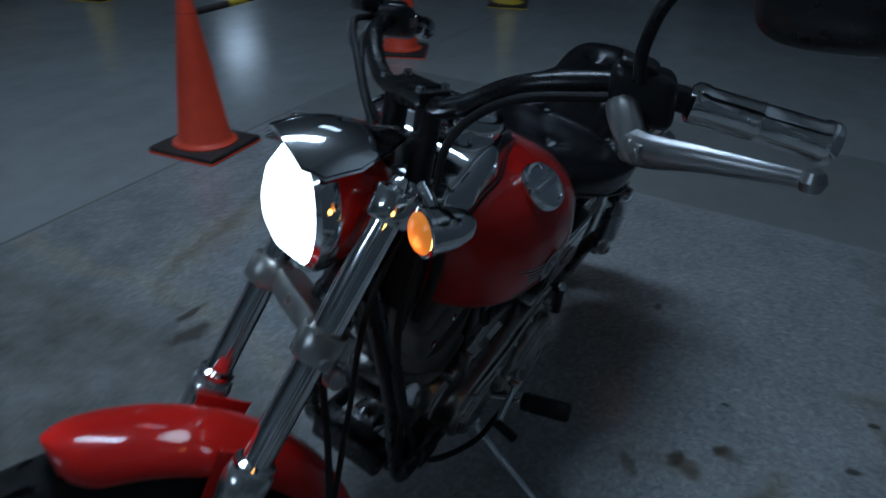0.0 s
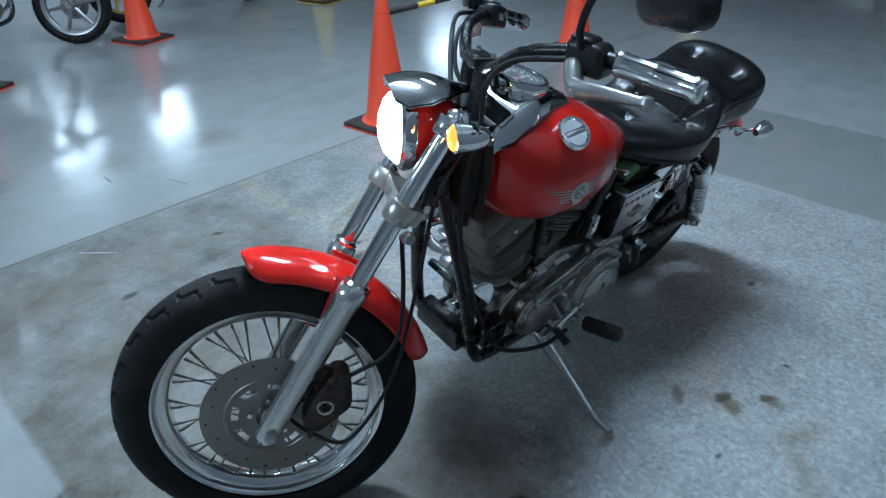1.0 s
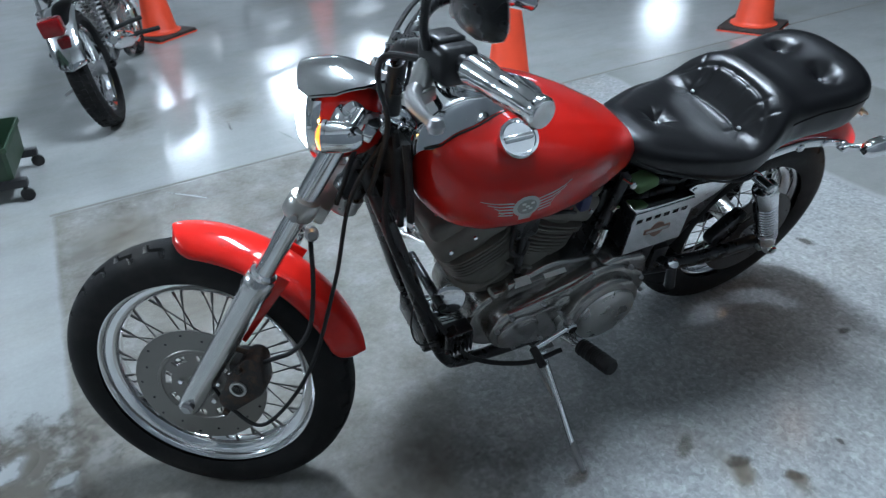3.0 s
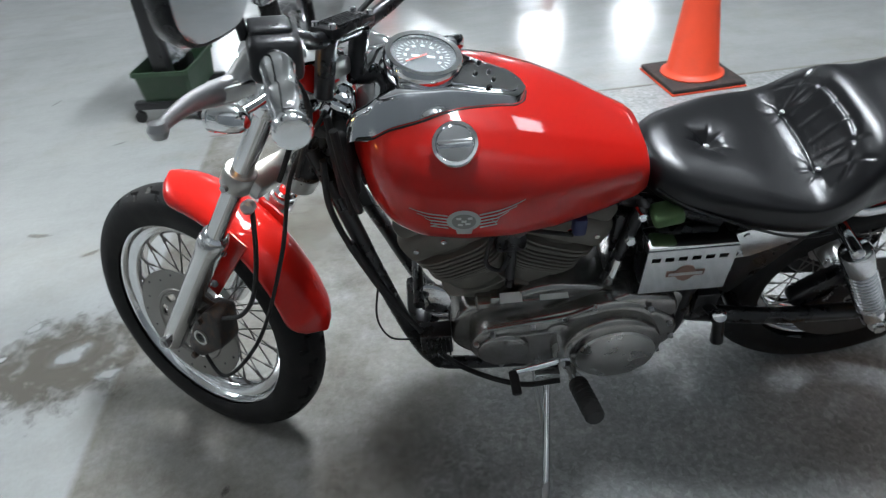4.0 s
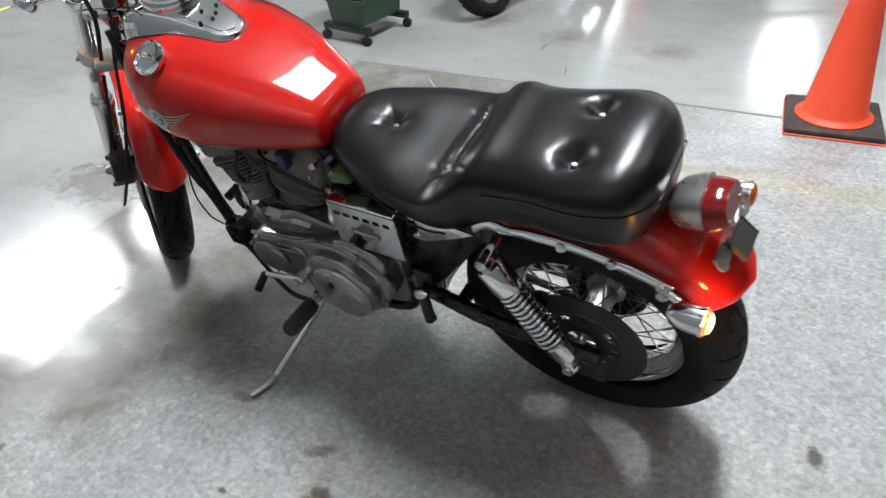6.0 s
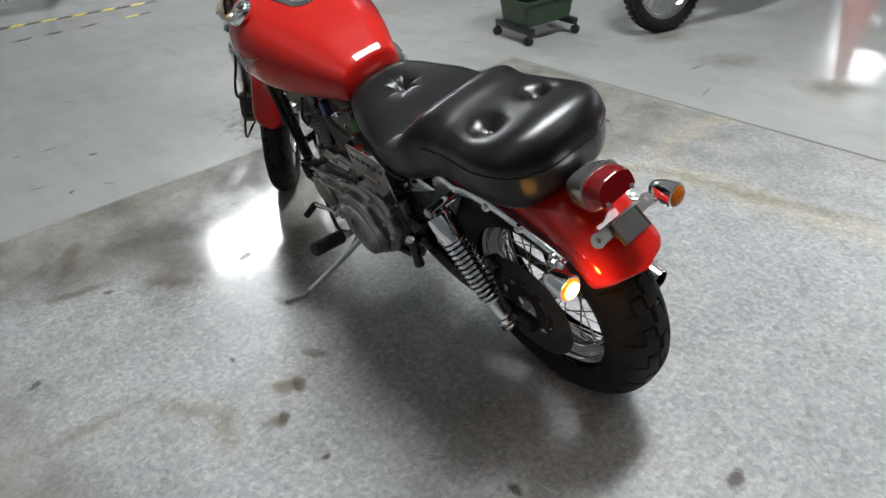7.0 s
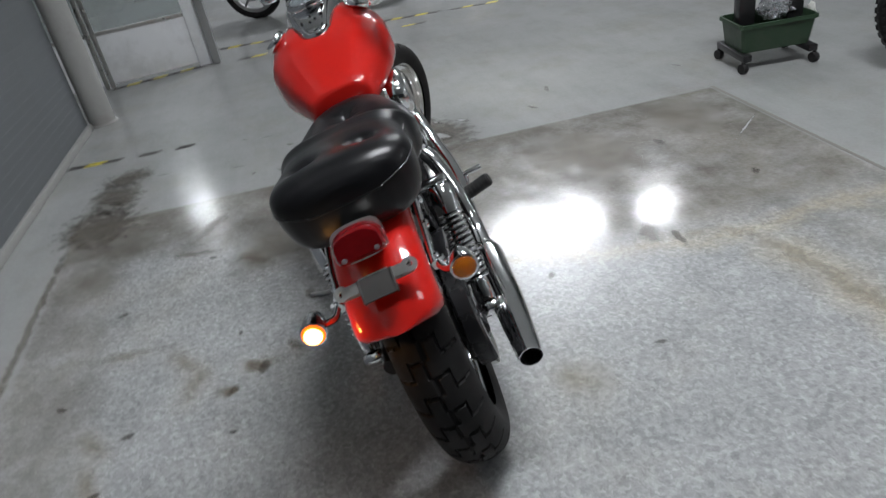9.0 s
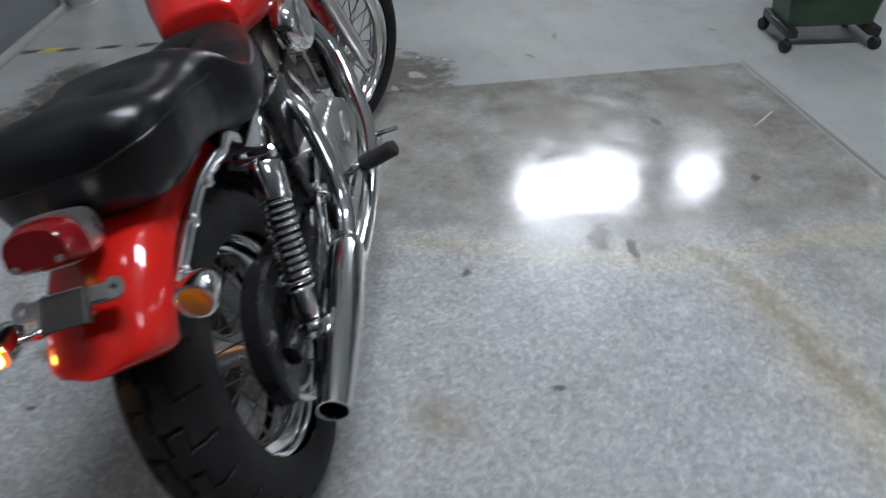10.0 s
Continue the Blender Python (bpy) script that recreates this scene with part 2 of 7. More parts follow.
def floor_material():
    m = bpy.data.materials.new("polished_concrete")
    m.use_nodes = True
    tree = m.node_tree
    shader = tree.nodes["Principled BSDF"]
    where = tree.nodes.new("ShaderNodeTexCoord").outputs["Object"]
    split = tree.nodes.new("ShaderNodeSeparateXYZ")
    tree.links.new(where, split.inputs[0])
    x, y = split.outputs[0], split.outputs[1]
    cloud, blot = noise_at(tree, 0.9, 6, 0.6, where), noise_at(tree, 3.5, 7, 0.65, where)
    crack, hand = noise_at(tree, 9.0, 9, 0.74, where), noise_at(tree, 5.5, 9, 0.72, where)
    grain, speck = noise_at(tree, 62, 5, 0.7, where), noise_at(tree, 230, 3, 0.6, where)
    ragged = maths(tree, "MULTIPLY", maths(tree, "SUBTRACT", noise_at(tree, 7, 8, 0.7, where), 0.5), 0.07)
    # the bay in which the machine stands: bare concrete inside two straight pour edges
    edge_x = maths(tree, "ADD", maths(tree, "ADD", 2.04, maths(tree, "MULTIPLY", y, 0.088)), maths(tree, "MULTIPLY", ragged, 0.5))
    edge_y = maths(tree, "SUBTRACT", -1.78, maths(tree, "MULTIPLY", x, 0.055))
    in_x = maths(tree, "MULTIPLY", maths(tree, "SUBTRACT", edge_x, x), 45, True)
    in_y = maths(tree, "MULTIPLY", maths(tree, "SUBTRACT", y, edge_y), 60, True)
    in_wall = maths(tree, "MULTIPLY", maths(tree, "SUBTRACT", 1.40, maths(tree, "ADD", y, ragged)), 40, True)
    behind = maths(tree, "SUBTRACT", maths(tree, "ADD", -0.90, maths(tree, "MULTIPLY", y, 0.12)), maths(tree, "ADD", x, maths(tree, "MULTIPLY", ragged, 0.8)))
    in_back = maths(tree, "MULTIPLY", maths(tree, "SUBTRACT", 0.0, behind), 40, True)
    bay = maths(tree, "MULTIPLY", maths(tree, "MULTIPLY", maths(tree, "MULTIPLY", in_x, in_y), in_wall), in_back)
    strip = maths(tree, "MULTIPLY", maths(tree, "MULTIPLY", maths(tree, "MULTIPLY", behind, 40, True), maths(tree, "MULTIPLY", maths(tree, "SUBTRACT", 1.08, behind), 40, True)), in_y)
    # brown dirt lies along the far pour edge and ends in a wandering rim, whose way follows y
    wander = maths(tree, "MULTIPLY", maths(tree, "SUBTRACT", noise_at(tree, 2.6, 7, 0.62, where), 0.5), 0.42)
    way = ramp_of(tree, maths(tree, "MULTIPLY", maths(tree, "ADD", y, 2.0), 0.25), [(0.0, 0.56), (0.21, 0.60), (0.28, 0.66), (0.31, 0.68), (0.375, 0.78), (0.44, 0.90), (0.55, 1.10), (0.61, 1.20), (0.65, 1.40), (0.70, 1.50), (0.84, 1.62), (1.0, 1.8)])
    rim = maths(tree, "ADD", maths(tree, "SUBTRACT", x, way), wander)
    along_joint = maths(tree, "ADD", maths(tree, "SUBTRACT", -1.20, y), maths(tree, "MULTIPLY", wander, 0.55))
    side = maths(tree, "MULTIPLY", maths(tree, "MULTIPLY", along_joint, 5.0, True), maths(tree, "MULTIPLY", maths(tree, "ADD", x, 0.5), 0.8, True))
    fade = maths(tree, "MAXIMUM", maths(tree, "MULTIPLY", rim, 5.5, True), maths(tree, "MULTIPLY", side, 0.6))
    # a greasy film lies along the shutter
    film = maths(tree, "MULTIPLY", maths(tree, "ADD", maths(tree, "SUBTRACT", y, 1.02), maths(tree, "MULTIPLY", wander, 0.7)), 7.0, True)
    fade = maths(tree, "MAXIMUM", fade, maths(tree, "MULTIPLY", film, 0.72))
    band = maths(tree, "MULTIPLY", bay, fade)
    dirt = maths(tree, "MULTIPLY", band, ramp_of(tree, hand, [(0.36, 0.82), (0.52, 0.62), (0.66, 0.34)]))
    clean = ramp_of(tree, cloud, [(0.25, (0.30, 0.305, 0.30)), (0.75, (0.36, 0.365, 0.36))])
    worn = ramp_of(tree, blot, [(0.3, (0.285, 0.29, 0.29)), (0.7, (0.345, 0.35, 0.352))])
    colour = mix_of(tree, bay, clean, worn)
    # a darker, smoother pour behind the bay
    colour = mix_of(tree, maths(tree, "MULTIPLY", strip, 0.75), colour, (0.215, 0.215, 0.205))
    brown = ramp_of(tree, blot, [(0.28, (0.105, 0.092, 0.068)), (0.48, (0.17, 0.155, 0.125)), (0.72, (0.245, 0.23, 0.20))])
    colour = mix_of(tree, dirt, colour, brown)
    # dark crust along the pour edge of the dirty band
    crust = ramp_of(tree, maths(tree, "SUBTRACT", edge_x, x), [(0.0, 0.0), (0.012, 0.75), (0.05, 0.5), (0.16, 0.0)])
    colour = mix_of(tree, maths(tree, "MULTIPLY", maths(tree, "MULTIPLY", crust, bay), ramp_of(tree, blot, [(0.35, 0.75), (0.6, 0.1)])), colour, (0.13, 0.115, 0.09))
    # ochre tide mark on the rim, towards the pour joint
    tide = maths(tree, "MAXIMUM", maths(tree, "MULTIPLY", ramp_of(tree, maths(tree, "ABSOLUTE", maths(tree, "ADD", rim, 0.015)), [(0.0, 0.9), (0.03, 0.55), (0.085, 0.0)]), maths(tree, "MULTIPLY", maths(tree, "SUBTRACT", -0.12, y), 5, True)),
                 maths(tree, "MULTIPLY", ramp_of(tree, maths(tree, "ABSOLUTE", maths(tree, "ADD", along_joint, 0.02)), [(0.0, 0.9), (0.045, 0.6), (0.13, 0.0)]), maths(tree, "MULTIPLY", maths(tree, "SUBTRACT", 0.62, x), 6, True)))
    tide = maths(tree, "MULTIPLY", maths(tree, "MULTIPLY", tide, bay), ramp_of(tree, crack, [(0.35, 0.85), (0.65, 0.45)]))
    colour = mix_of(tree, maths(tree, "MULTIPLY", tide, 0.75), colour, (0.40, 0.345, 0.235))
    stains = ramp_of(tree, noise_at(tree, 1.7, 8, 0.7, where), [(0.50, 0.0), (0.72, 1.0)])
    colour = mix_of(tree, maths(tree, "MULTIPLY", stains, 0.30), colour, (0.24, 0.215, 0.16))
    # ragged worn patches a hand wide, long faint scuffs, and flaky pale sand in the bare bay
    patch = ramp_of(tree, hand, [(0.36, 0.84), (0.48, 0.98), (0.62, 1.09)])
    colour = mix_of(tree, maths(tree, "ADD", 0.35, maths(tree, "MULTIPLY", bay, 0.40)), colour, patch, "MULTIPLY")
    along = tree.nodes.new("ShaderNodeMapping")
    along.inputs["Rotation"].default_value = (0, 0, 0.35)
    along.inputs["Scale"].default_value = (1.0, 5.0, 1.0)
    tree.links.new(where, along.inputs["Vector"])
    streak = ramp_of(tree, noise_at(tree, 1.3, 8, 0.7, along.outputs[0]), [(0.34, 0.80), (0.5, 1.0), (0.68, 1.12)])
    colour = mix_of(tree, 0.28, colour, streak, "MULTIPLY")
    warp = tree.nodes.new("ShaderNodeVectorMath")
    warp.operation = "ADD"
    swirl = tree.nodes.new("ShaderNodeTexNoise")
    swirl.inputs["Scale"].default_value, swirl.inputs["Detail"].default_value = 28, 3
    tree.links.new(where, swirl.inputs["Vector"])
    shrink = tree.nodes.new("ShaderNodeVectorMath")
    shrink.operation = "SCALE"
    shrink.inputs["Scale"].default_value = 0.05
    tree.links.new(swirl.outputs["Color"], shrink.inputs[0])
    tree.links.new(where, warp.inputs[0])
    tree.links.new(shrink.outputs[0], warp.inputs[1])
    flake = tree.nodes.new("ShaderNodeTexVoronoi")
    flake.inputs["Scale"].default_value = 75
    tree.links.new(warp.outputs[0], flake.inputs["Vector"])
    flakes = ramp_of(tree, flake.outputs["Color"], [(0.12, 0.83), (0.5, 0.97), (0.88, 1.19)])
    bare_grain = maths(tree, "MULTIPLY", bay, maths(tree, "SUBTRACT", 1.0, maths(tree, "MULTIPLY", fade, 0.75)))
    colour = mix_of(tree, maths(tree, "MULTIPLY", bare_grain, 0.85), colour, flakes, "MULTIPLY")
    mottle = ramp_of(tree, grain, [(0.33, 0.74), (0.5, 1.0), (0.66, 1.28)])
    colour = mix_of(tree, maths(tree, "ADD", 0.16, maths(tree, "MULTIPLY", bare_grain, 0.55)), colour, mottle, "MULTIPLY")
    specks = ramp_of(tree, speck, [(0.62, 0.0), (0.70, 1.0)])
    colour = mix_of(tree, maths(tree, "MULTIPLY", specks, 0.22), colour, (0.12, 0.115, 0.105))
    tree.links.new(colour, shader.inputs["Base Color"])
    # sealed and glossy outside, dull in the bare bay, broken gloss in the dirty band
    bare = maths(tree, "MULTIPLY", bay, maths(tree, "SUBTRACT", 1.0, fade))
    sealed = maths(tree, "MULTIPLY", maths(tree, "SUBTRACT", 1.0, bay), maths(tree, "ADD", 0.11, maths(tree, "MULTIPLY", cloud, 0.10)))
    broken = ramp_of(tree, crack, [(0.36, 0.21), (0.50, 0.13), (0.64, 0.08)])
    gloss = maths(tree, "ADD", maths(tree, "ADD", sealed, maths(tree, "MULTIPLY", bare, 0.26)), maths(tree, "MULTIPLY", band, broken))
    tree.links.new(gloss, shader.inputs["Roughness"])
    shader.inputs["Specular IOR Level"].default_value = 0.6
    height = maths(tree, "ADD", maths(tree, "MULTIPLY", grain, 0.6), maths(tree, "MULTIPLY", speck, 0.3))
    tree.links.new(bump_of(tree, height, 0.06, 0.002), shader.inputs["Normal"])
    return m


def stain_material(name, colour, density, rough, crisp=4.5):
    """A stain that thins out raggedly towards its rim."""
    m = bpy.data.materials.new(name)
    m.use_nodes = True
    tree = m.node_tree
    shader = tree.nodes["Principled BSDF"]
    where = tree.nodes.new("ShaderNodeTexCoord").outputs["Generated"]
    far = tree.nodes.new("ShaderNodeVectorMath")
    far.operation = "DISTANCE"
    far.inputs[1].default_value = (0.5, 0.5, 0.5)
    tree.links.new(where, far.inputs[0])
    world_at = tree.nodes.new("ShaderNodeTexCoord").outputs["Object"]
    shift = maths(tree, "MULTIPLY", maths(tree, "SUBTRACT", noise_at(tree, 14, 7, 0.7, world_at), 0.5), 1.1)
    cover = maths(tree, "SUBTRACT", 0.40, maths(tree, "ADD", far.outputs["Value"], shift))
    cover = maths(tree, "MULTIPLY", maths(tree, "MULTIPLY", cover, crisp, True), density)
    shader.inputs["Base Color"].default_value = (*colour, 1)
    shader.inputs["Roughness"].default_value = rough
    tree.links.new(cover, shader.inputs["Alpha"])
    return m


FLOOR = floor_material()
OIL = stain_material("dark_oil", (0.085, 0.072, 0.055), 0.62, 0.3)
OCHRE = stain_material("ochre_stain", (0.40, 0.345, 0.235), 0.42, 0.25, 2.4)
RUSTY = stain_material("rust_stain", (0.19, 0.15, 0.095), 0.45, 0.3)
SOAKED = stain_material("soaked_brown_floor", (0.14, 0.115, 0.08), 0.48, 0.18, 1.7)
TINGED = stain_material("brown_tinged_floor", (0.22, 0.19, 0.13), 0.6, 0.2, 1.6)
PALE = stain_material("pale_peeled_floor", (0.38, 0.39, 0.385), 0.75, 0.3)
DAMP = stain_material("brown_damp_floor", (0.13, 0.115, 0.09), 0.72, 0.25)

# ---- building helpers ----
def part(name, bm, material, parent, label="", smooth=35):
    """Links a bmesh as one mesh object under a thing or a part (None: a thing of its own)."""
    bmesh.ops.recalc_face_normals(bm, faces=bm.faces)
    me = bpy.data.meshes.new(name)
    bm.to_mesh(me)
    bm.free()
    me.materials.append(material)
    if smooth:
        me.shade_smooth()
        me.set_sharp_from_angle(angle=radians(smooth))
    ob = new(name, me)
    ob.parent = parent
    if label:
        ob["label"] = label
    return ob


def same_mesh(name, mesh, m, parent):
    ob = new(name, mesh)
    ob.parent = parent
    ob.matrix_basis = m
    return ob


def joined(*parts):
    """One bmesh from several."""
    out = bmesh.new()
    for bm in parts:
        me = bpy.data.meshes.new("piece")
        bm.to_mesh(me)
        bm.free()
        out.from_mesh(me)
        bpy.data.meshes.remove(me)
    return out


def moved(bm, m):
    bm.transform(m)
    return bm


def bunch(*items):
    return list(items)


def spread(items, m):
    """Each of several meshes, moved by m."""
    return [moved(bm, m) for bm in items]


def parts(name, items, material, parent, label="", smooth=35):
    """Each of several meshes as a part of its own."""
    return [part(name, bm, material, parent, label, smooth) for bm in items]


def box(x0, x1, y0, y1, z0, z1, bevel=0.004, segments=2):
    bm = bmesh.new()
    bmesh.ops.create_cube(bm, size=1)
    bm.transform(Matrix.Translation(((x0 + x1) / 2, (y0 + y1) / 2, (z0 + z1) / 2)) @ Matrix.Diagonal((x1 - x0, y1 - y0, z1 - z0, 1)))
    if bevel:
        bmesh.ops.bevel(bm, geom=bm.edges[:], offset=bevel, segments=segments, affect="EDGES", profile=0.5)
    return bm


def aim(p, d, up=(0, 0, 1)):
    """A pose at p whose z axis points along d."""
    z = Vector(d).normalized()
    x = Vector(up).cross(z)
    if x.length < 1e-4:
        x = Vector((1, 0, 0))
    x.normalize()
    y = z.cross(x)
    return Matrix(((x.x, y.x, z.x, p[0]), (x.y, y.y, z.y, p[1]), (x.z, y.z, z.z, p[2]), (0, 0, 0, 1)))


def lathe(profile, p=(0, 0, 0), d=(0, 0, 1), seg=32, closed=False):
    """Turns a profile of (radius, height) about the axis d through p."""
    bm = bmesh.new()
    rows = []
    for r, h in profile:
        if r < 1e-6:
            rows.append([bm.verts.new((0, 0, h))])
        else:
            rows.append([bm.verts.new((r * math.cos(a), r * math.sin(a), h)) for a in (2 * math.pi * i / seg for i in range(seg))])
    pairs = list(zip(rows, rows[1:])) + ([(rows[-1], rows[0])] if closed else [])
    for a, b in pairs:
        for i in range(seg):
            j = (i + 1) % seg
            ring = [a[i % len(a)], a[j % len(a)], b[j % len(b)], b[i % len(b)]]
            ring = [v for n, v in enumerate(ring) if v not in ring[:n]]
            if len(ring) > 2:
                bm.faces.new(ring)
    if not closed:
        for row in (rows[0], rows[-1]):
            if len(row) > 2:
                bm.faces.new(row)
    bm.transform(aim(p, d))
    return bm


def rod(a, b, r, r2=None, bevel=0.0, seg=20):
    a, b = Vector(a), Vector(b)
    n = (b - a).length
    r2 = r if r2 is None else r2
    if bevel:
        prof = [(r - bevel, 0), (r, bevel), (r2, n - bevel), (r2 - bevel, n)]
    else:
        prof = [(r, 0), (r2, n)]
    return lathe(prof, a, b - a, seg)


def curve_points(points, steps=10):
    """A smooth line through the points (Catmull-Rom)."""
    p = [Vector(q) for q in points]
    p = [2 * p[0] - p[1]] + p + [2 * p[-1] - p[-2]]
    out = []
    for a, b, c, d in zip(p, p[1:], p[2:], p[3:]):
        for i in range(steps):
            t = i / steps
            out.append(0.5 * (2 * b + (c - a) * t + (2 * a - 5 * b + 4 * c - d) * t * t + (3 * b - a - 3 * c + d) * t**3))
    out.append(p[-2])
    return out


def tube(points, r, seg=12, steps=8, smooth=True, flat=1.0):
    """A tube of radius r, or of radii along its way, through the points."""
    line = curve_points(points, steps) if smooth else [Vector(p) for p in points]
    n = len(line)
    if isinstance(r, (int, float)):
        radii = [r] * n
    else:
        radii = [float(v) for v in np.interp(np.linspace(0, len(r) - 1, n), range(len(r)), r)]
    bm = bmesh.new()
    up = Vector((0.13, 0.21, 0.97))
    rings = []
    for i, p in enumerate(line):
        t = (line[min(i + 1, n - 1)] - line[max(i - 1, 0)]).normalized()
        side = t.cross(up)
        if side.length < 1e-3:
            side = t.cross(Vector((1, 0, 0)))
        side.normalize()
        up = side.cross(t).normalized()
        rings.append([bm.verts.new(p + radii[i] * (math.cos(a) * side + flat * math.sin(a) * up)) for a in (2 * math.pi * k / seg for k in range(seg))])
    for a, b in zip(rings, rings[1:]):
        for k in range(seg):
            bm.faces.new((a[k], a[(k + 1) % seg], b[(k + 1) % seg], b[k]))
    bm.faces.new(rings[0])
    bm.faces.new(rings[-1])
    return bm


def loft(sections, caps=True, loop=True):
    bm = bmesh.new()
    rows = [[bm.verts.new(p) for p in s] for s in sections]
    n = len(rows[0])
    for a, b in zip(rows, rows[1:]):
        for i in range(n if loop else n - 1):
            j = (i + 1) % n
            bm.faces.new((a[i], a[j], b[j], b[i]))
    if caps:
        bm.faces.new(rows[0])
        bm.faces.new(rows[-1])
    return bm


def slab_of(outline, y0, y1, bevel=0.004, segments=2):
    """A plate with an outline in x and z, from y0 to y1."""
    bm = bmesh.new()
    face = bm.faces.new([bm.verts.new((x, y0, z)) for x, z in outline])
    made = bmesh.ops.extrude_face_region(bm, geom=[face])
    bmesh.ops.translate(bm, verts=[v for v in made["geom"] if isinstance(v, bmesh.types.BMVert)], vec=(0, y1 - y0, 0))
    if bevel:
        flat = [e for e in bm.edges if abs(e.verts[0].co.y - e.verts[1].co.y) < 1e-6]
        bmesh.ops.bevel(bm, geom=flat, offset=bevel, segments=segments, affect="EDGES", profile=0.5)
    return bm


def hull_outline(circles, n=28):
    """The outline in x and z round circles of (x, z, r)."""
    out = []
    for k in range(n * 2):
        a = 2 * math.pi * k / (n * 2)
        d = Vector((math.cos(a), math.sin(a)))
        x, z, r = max(circles, key=lambda c: c[0] * d.x + c[1] * d.y + c[2])
        p = (x + r * d.x, z + r * d.y)
        if not out or (Vector(p) - Vector(out[-1])).length > 1e-3:
            out.append(p)
    return out


def bolt(p, d, r=0.006, h=0.005):
    return lathe([(r, 0), (r, h * 0.7), (r * 0.8, h), (0, h)], p, d, 6)

# ---- the hall ----
bm = bmesh.new()
bmesh.ops.create_grid(bm, x_segments=1, y_segments=1, size=1)
bm.transform(Matrix.Translation((-3, -6.5, 0)) @ Matrix.Diagonal((22, 15.5, 1, 1)))
floor = tagged(part("floor", bm, FLOOR, None, smooth=0), "worn polished concrete floor with stains and pour edges", "floor", kind="structure")
X0, X1, Y0, Y1 = -18.0, 15.0, -20.0, 6.0
# the west wall's dark colour stands in for low light at that end
for name, b in (("wall_east", (X1, X1 + 0.2, Y0 - 0.2, Y1 + 0.2)), ("wall_west", (X0 - 0.2, X0, Y0 - 0.2, Y1 + 0.2)), ("wall_south", (X0, X1, Y0 - 0.2, Y0)), ("wall_north", (X0, X1, Y1, Y1 + 0.2))):
    tagged(part(name, box(*b, -0.05, CEILING, 0), FAR_WALL if name == "wall_west" else PLASTER, None, smooth=0), "plain hall wall, coloured dark for the dim far end" if name == "wall_west" else "plain grey painted hall wall", "wall", kind="structure")
tagged(part("ceiling", box(X0 - 0.2, X1 + 0.2, Y0 - 0.2, Y1 + 0.2, CEILING, CEILING + 0.2, 0), ROOF, None, smooth=0), "grey sheet ceiling of the hall", "ceiling", kind="structure")


def ceiling_lamp(x, y, lx, ly, watts):
    """A lamp housing with an area lamp in its mouth."""
    z = LAMP_Z
    t = 0.02
    body = joined(box(x - lx / 2 - t, x + lx / 2 + t, y - ly / 2 - t, y + ly / 2 + t, z + 0.06, z + 0.12, 0.004),
                  box(x - lx / 2 - t, x - lx / 2 - 0.002, y - ly / 2 - t, y + ly / 2 + t, z - 0.02, z + 0.06, 0.002), box(x + lx / 2 + 0.002, x + lx / 2 + t, y - ly / 2 - t, y + ly / 2 + t, z - 0.02, z + 0.06, 0.002),
                  box(x - lx / 2 - t, x + lx / 2 + t, y - ly / 2 - t, y - ly / 2 - 0.002, z - 0.02, z + 0.06, 0.002), box(x - lx / 2 - t, x + lx / 2 + t, y + ly / 2 + 0.002, y + ly / 2 + t, z - 0.02, z + 0.06, 0.002))
    lamp = tagged(part("ceiling_lamp", body, WHITE, None, smooth=30), "white box lamp hanging from the ceiling", "ceiling lamp", "ceiling lamps")
    parts("hanger", bunch(rod((x - lx / 3, y, z + 0.12), (x - lx / 3, y, CEILING), 0.006), rod((x + lx / 3, y, z + 0.12), (x + lx / 3, y, CEILING), 0.006)), STEEL, lamp)
    light = bpy.data.lights.new("ceiling_light", "AREA")
    light.shape, light.size, light.size_y, light.energy, light.color = "RECTANGLE", lx, ly, watts, (1.0, 0.985, 0.985)
    ob = new("ceiling_light", light)
    ob.location = (x, y, z + 0.05)
    # an added uplight over the closed housing brightens the ceiling and softens shadows
    wash = bpy.data.lights.new("ceiling_fill_light", "AREA")
    wash.shape, wash.size, wash.size_y, wash.energy, wash.color = "RECTANGLE", lx, ly, watts * 0.17, (1.0, 0.985, 0.985)
    ob = new("ceiling_fill_light", wash)
    ob.matrix_basis = pose(x, y, z + 0.13, 180, 0, 0)


for row in LAMPS:
    ceiling_lamp(*row)

# pour edges in the floor
for name, a in (("floor_joint", (-11.0, 1.88, -0.008, 0.008)),):
    tagged(part(name, moved(box(a[0], a[1], a[2], a[3], -0.002, 0.0008, 0), pose(0, -1.787, 0, 0, 0, -3.15)), surface("dark_joint", (0.16, 0.15, 0.13), 0.6, 0, 0.2, 0.2, 12, 200), None, smooth=0), "dark pour joint in the concrete floor", "floor joint", kind="structure")


def stain(x, y, rx, ry, material, turn=0.0, label="dark oil spot on the concrete floor", lift=0.0012):
    bm = bmesh.new()
    bmesh.ops.create_circle(bm, cap_ends=True, segments=40, radius=1)
    bm.transform(Matrix.Diagonal((rx, ry, 1, 1)))
    ob = tagged(part("floor_stain", bm, material, None, smooth=0), label, "floor stain", "stains on the floor")
    ob.matrix_basis = pose(x, y, lift, 0, 0, turn)
    return ob


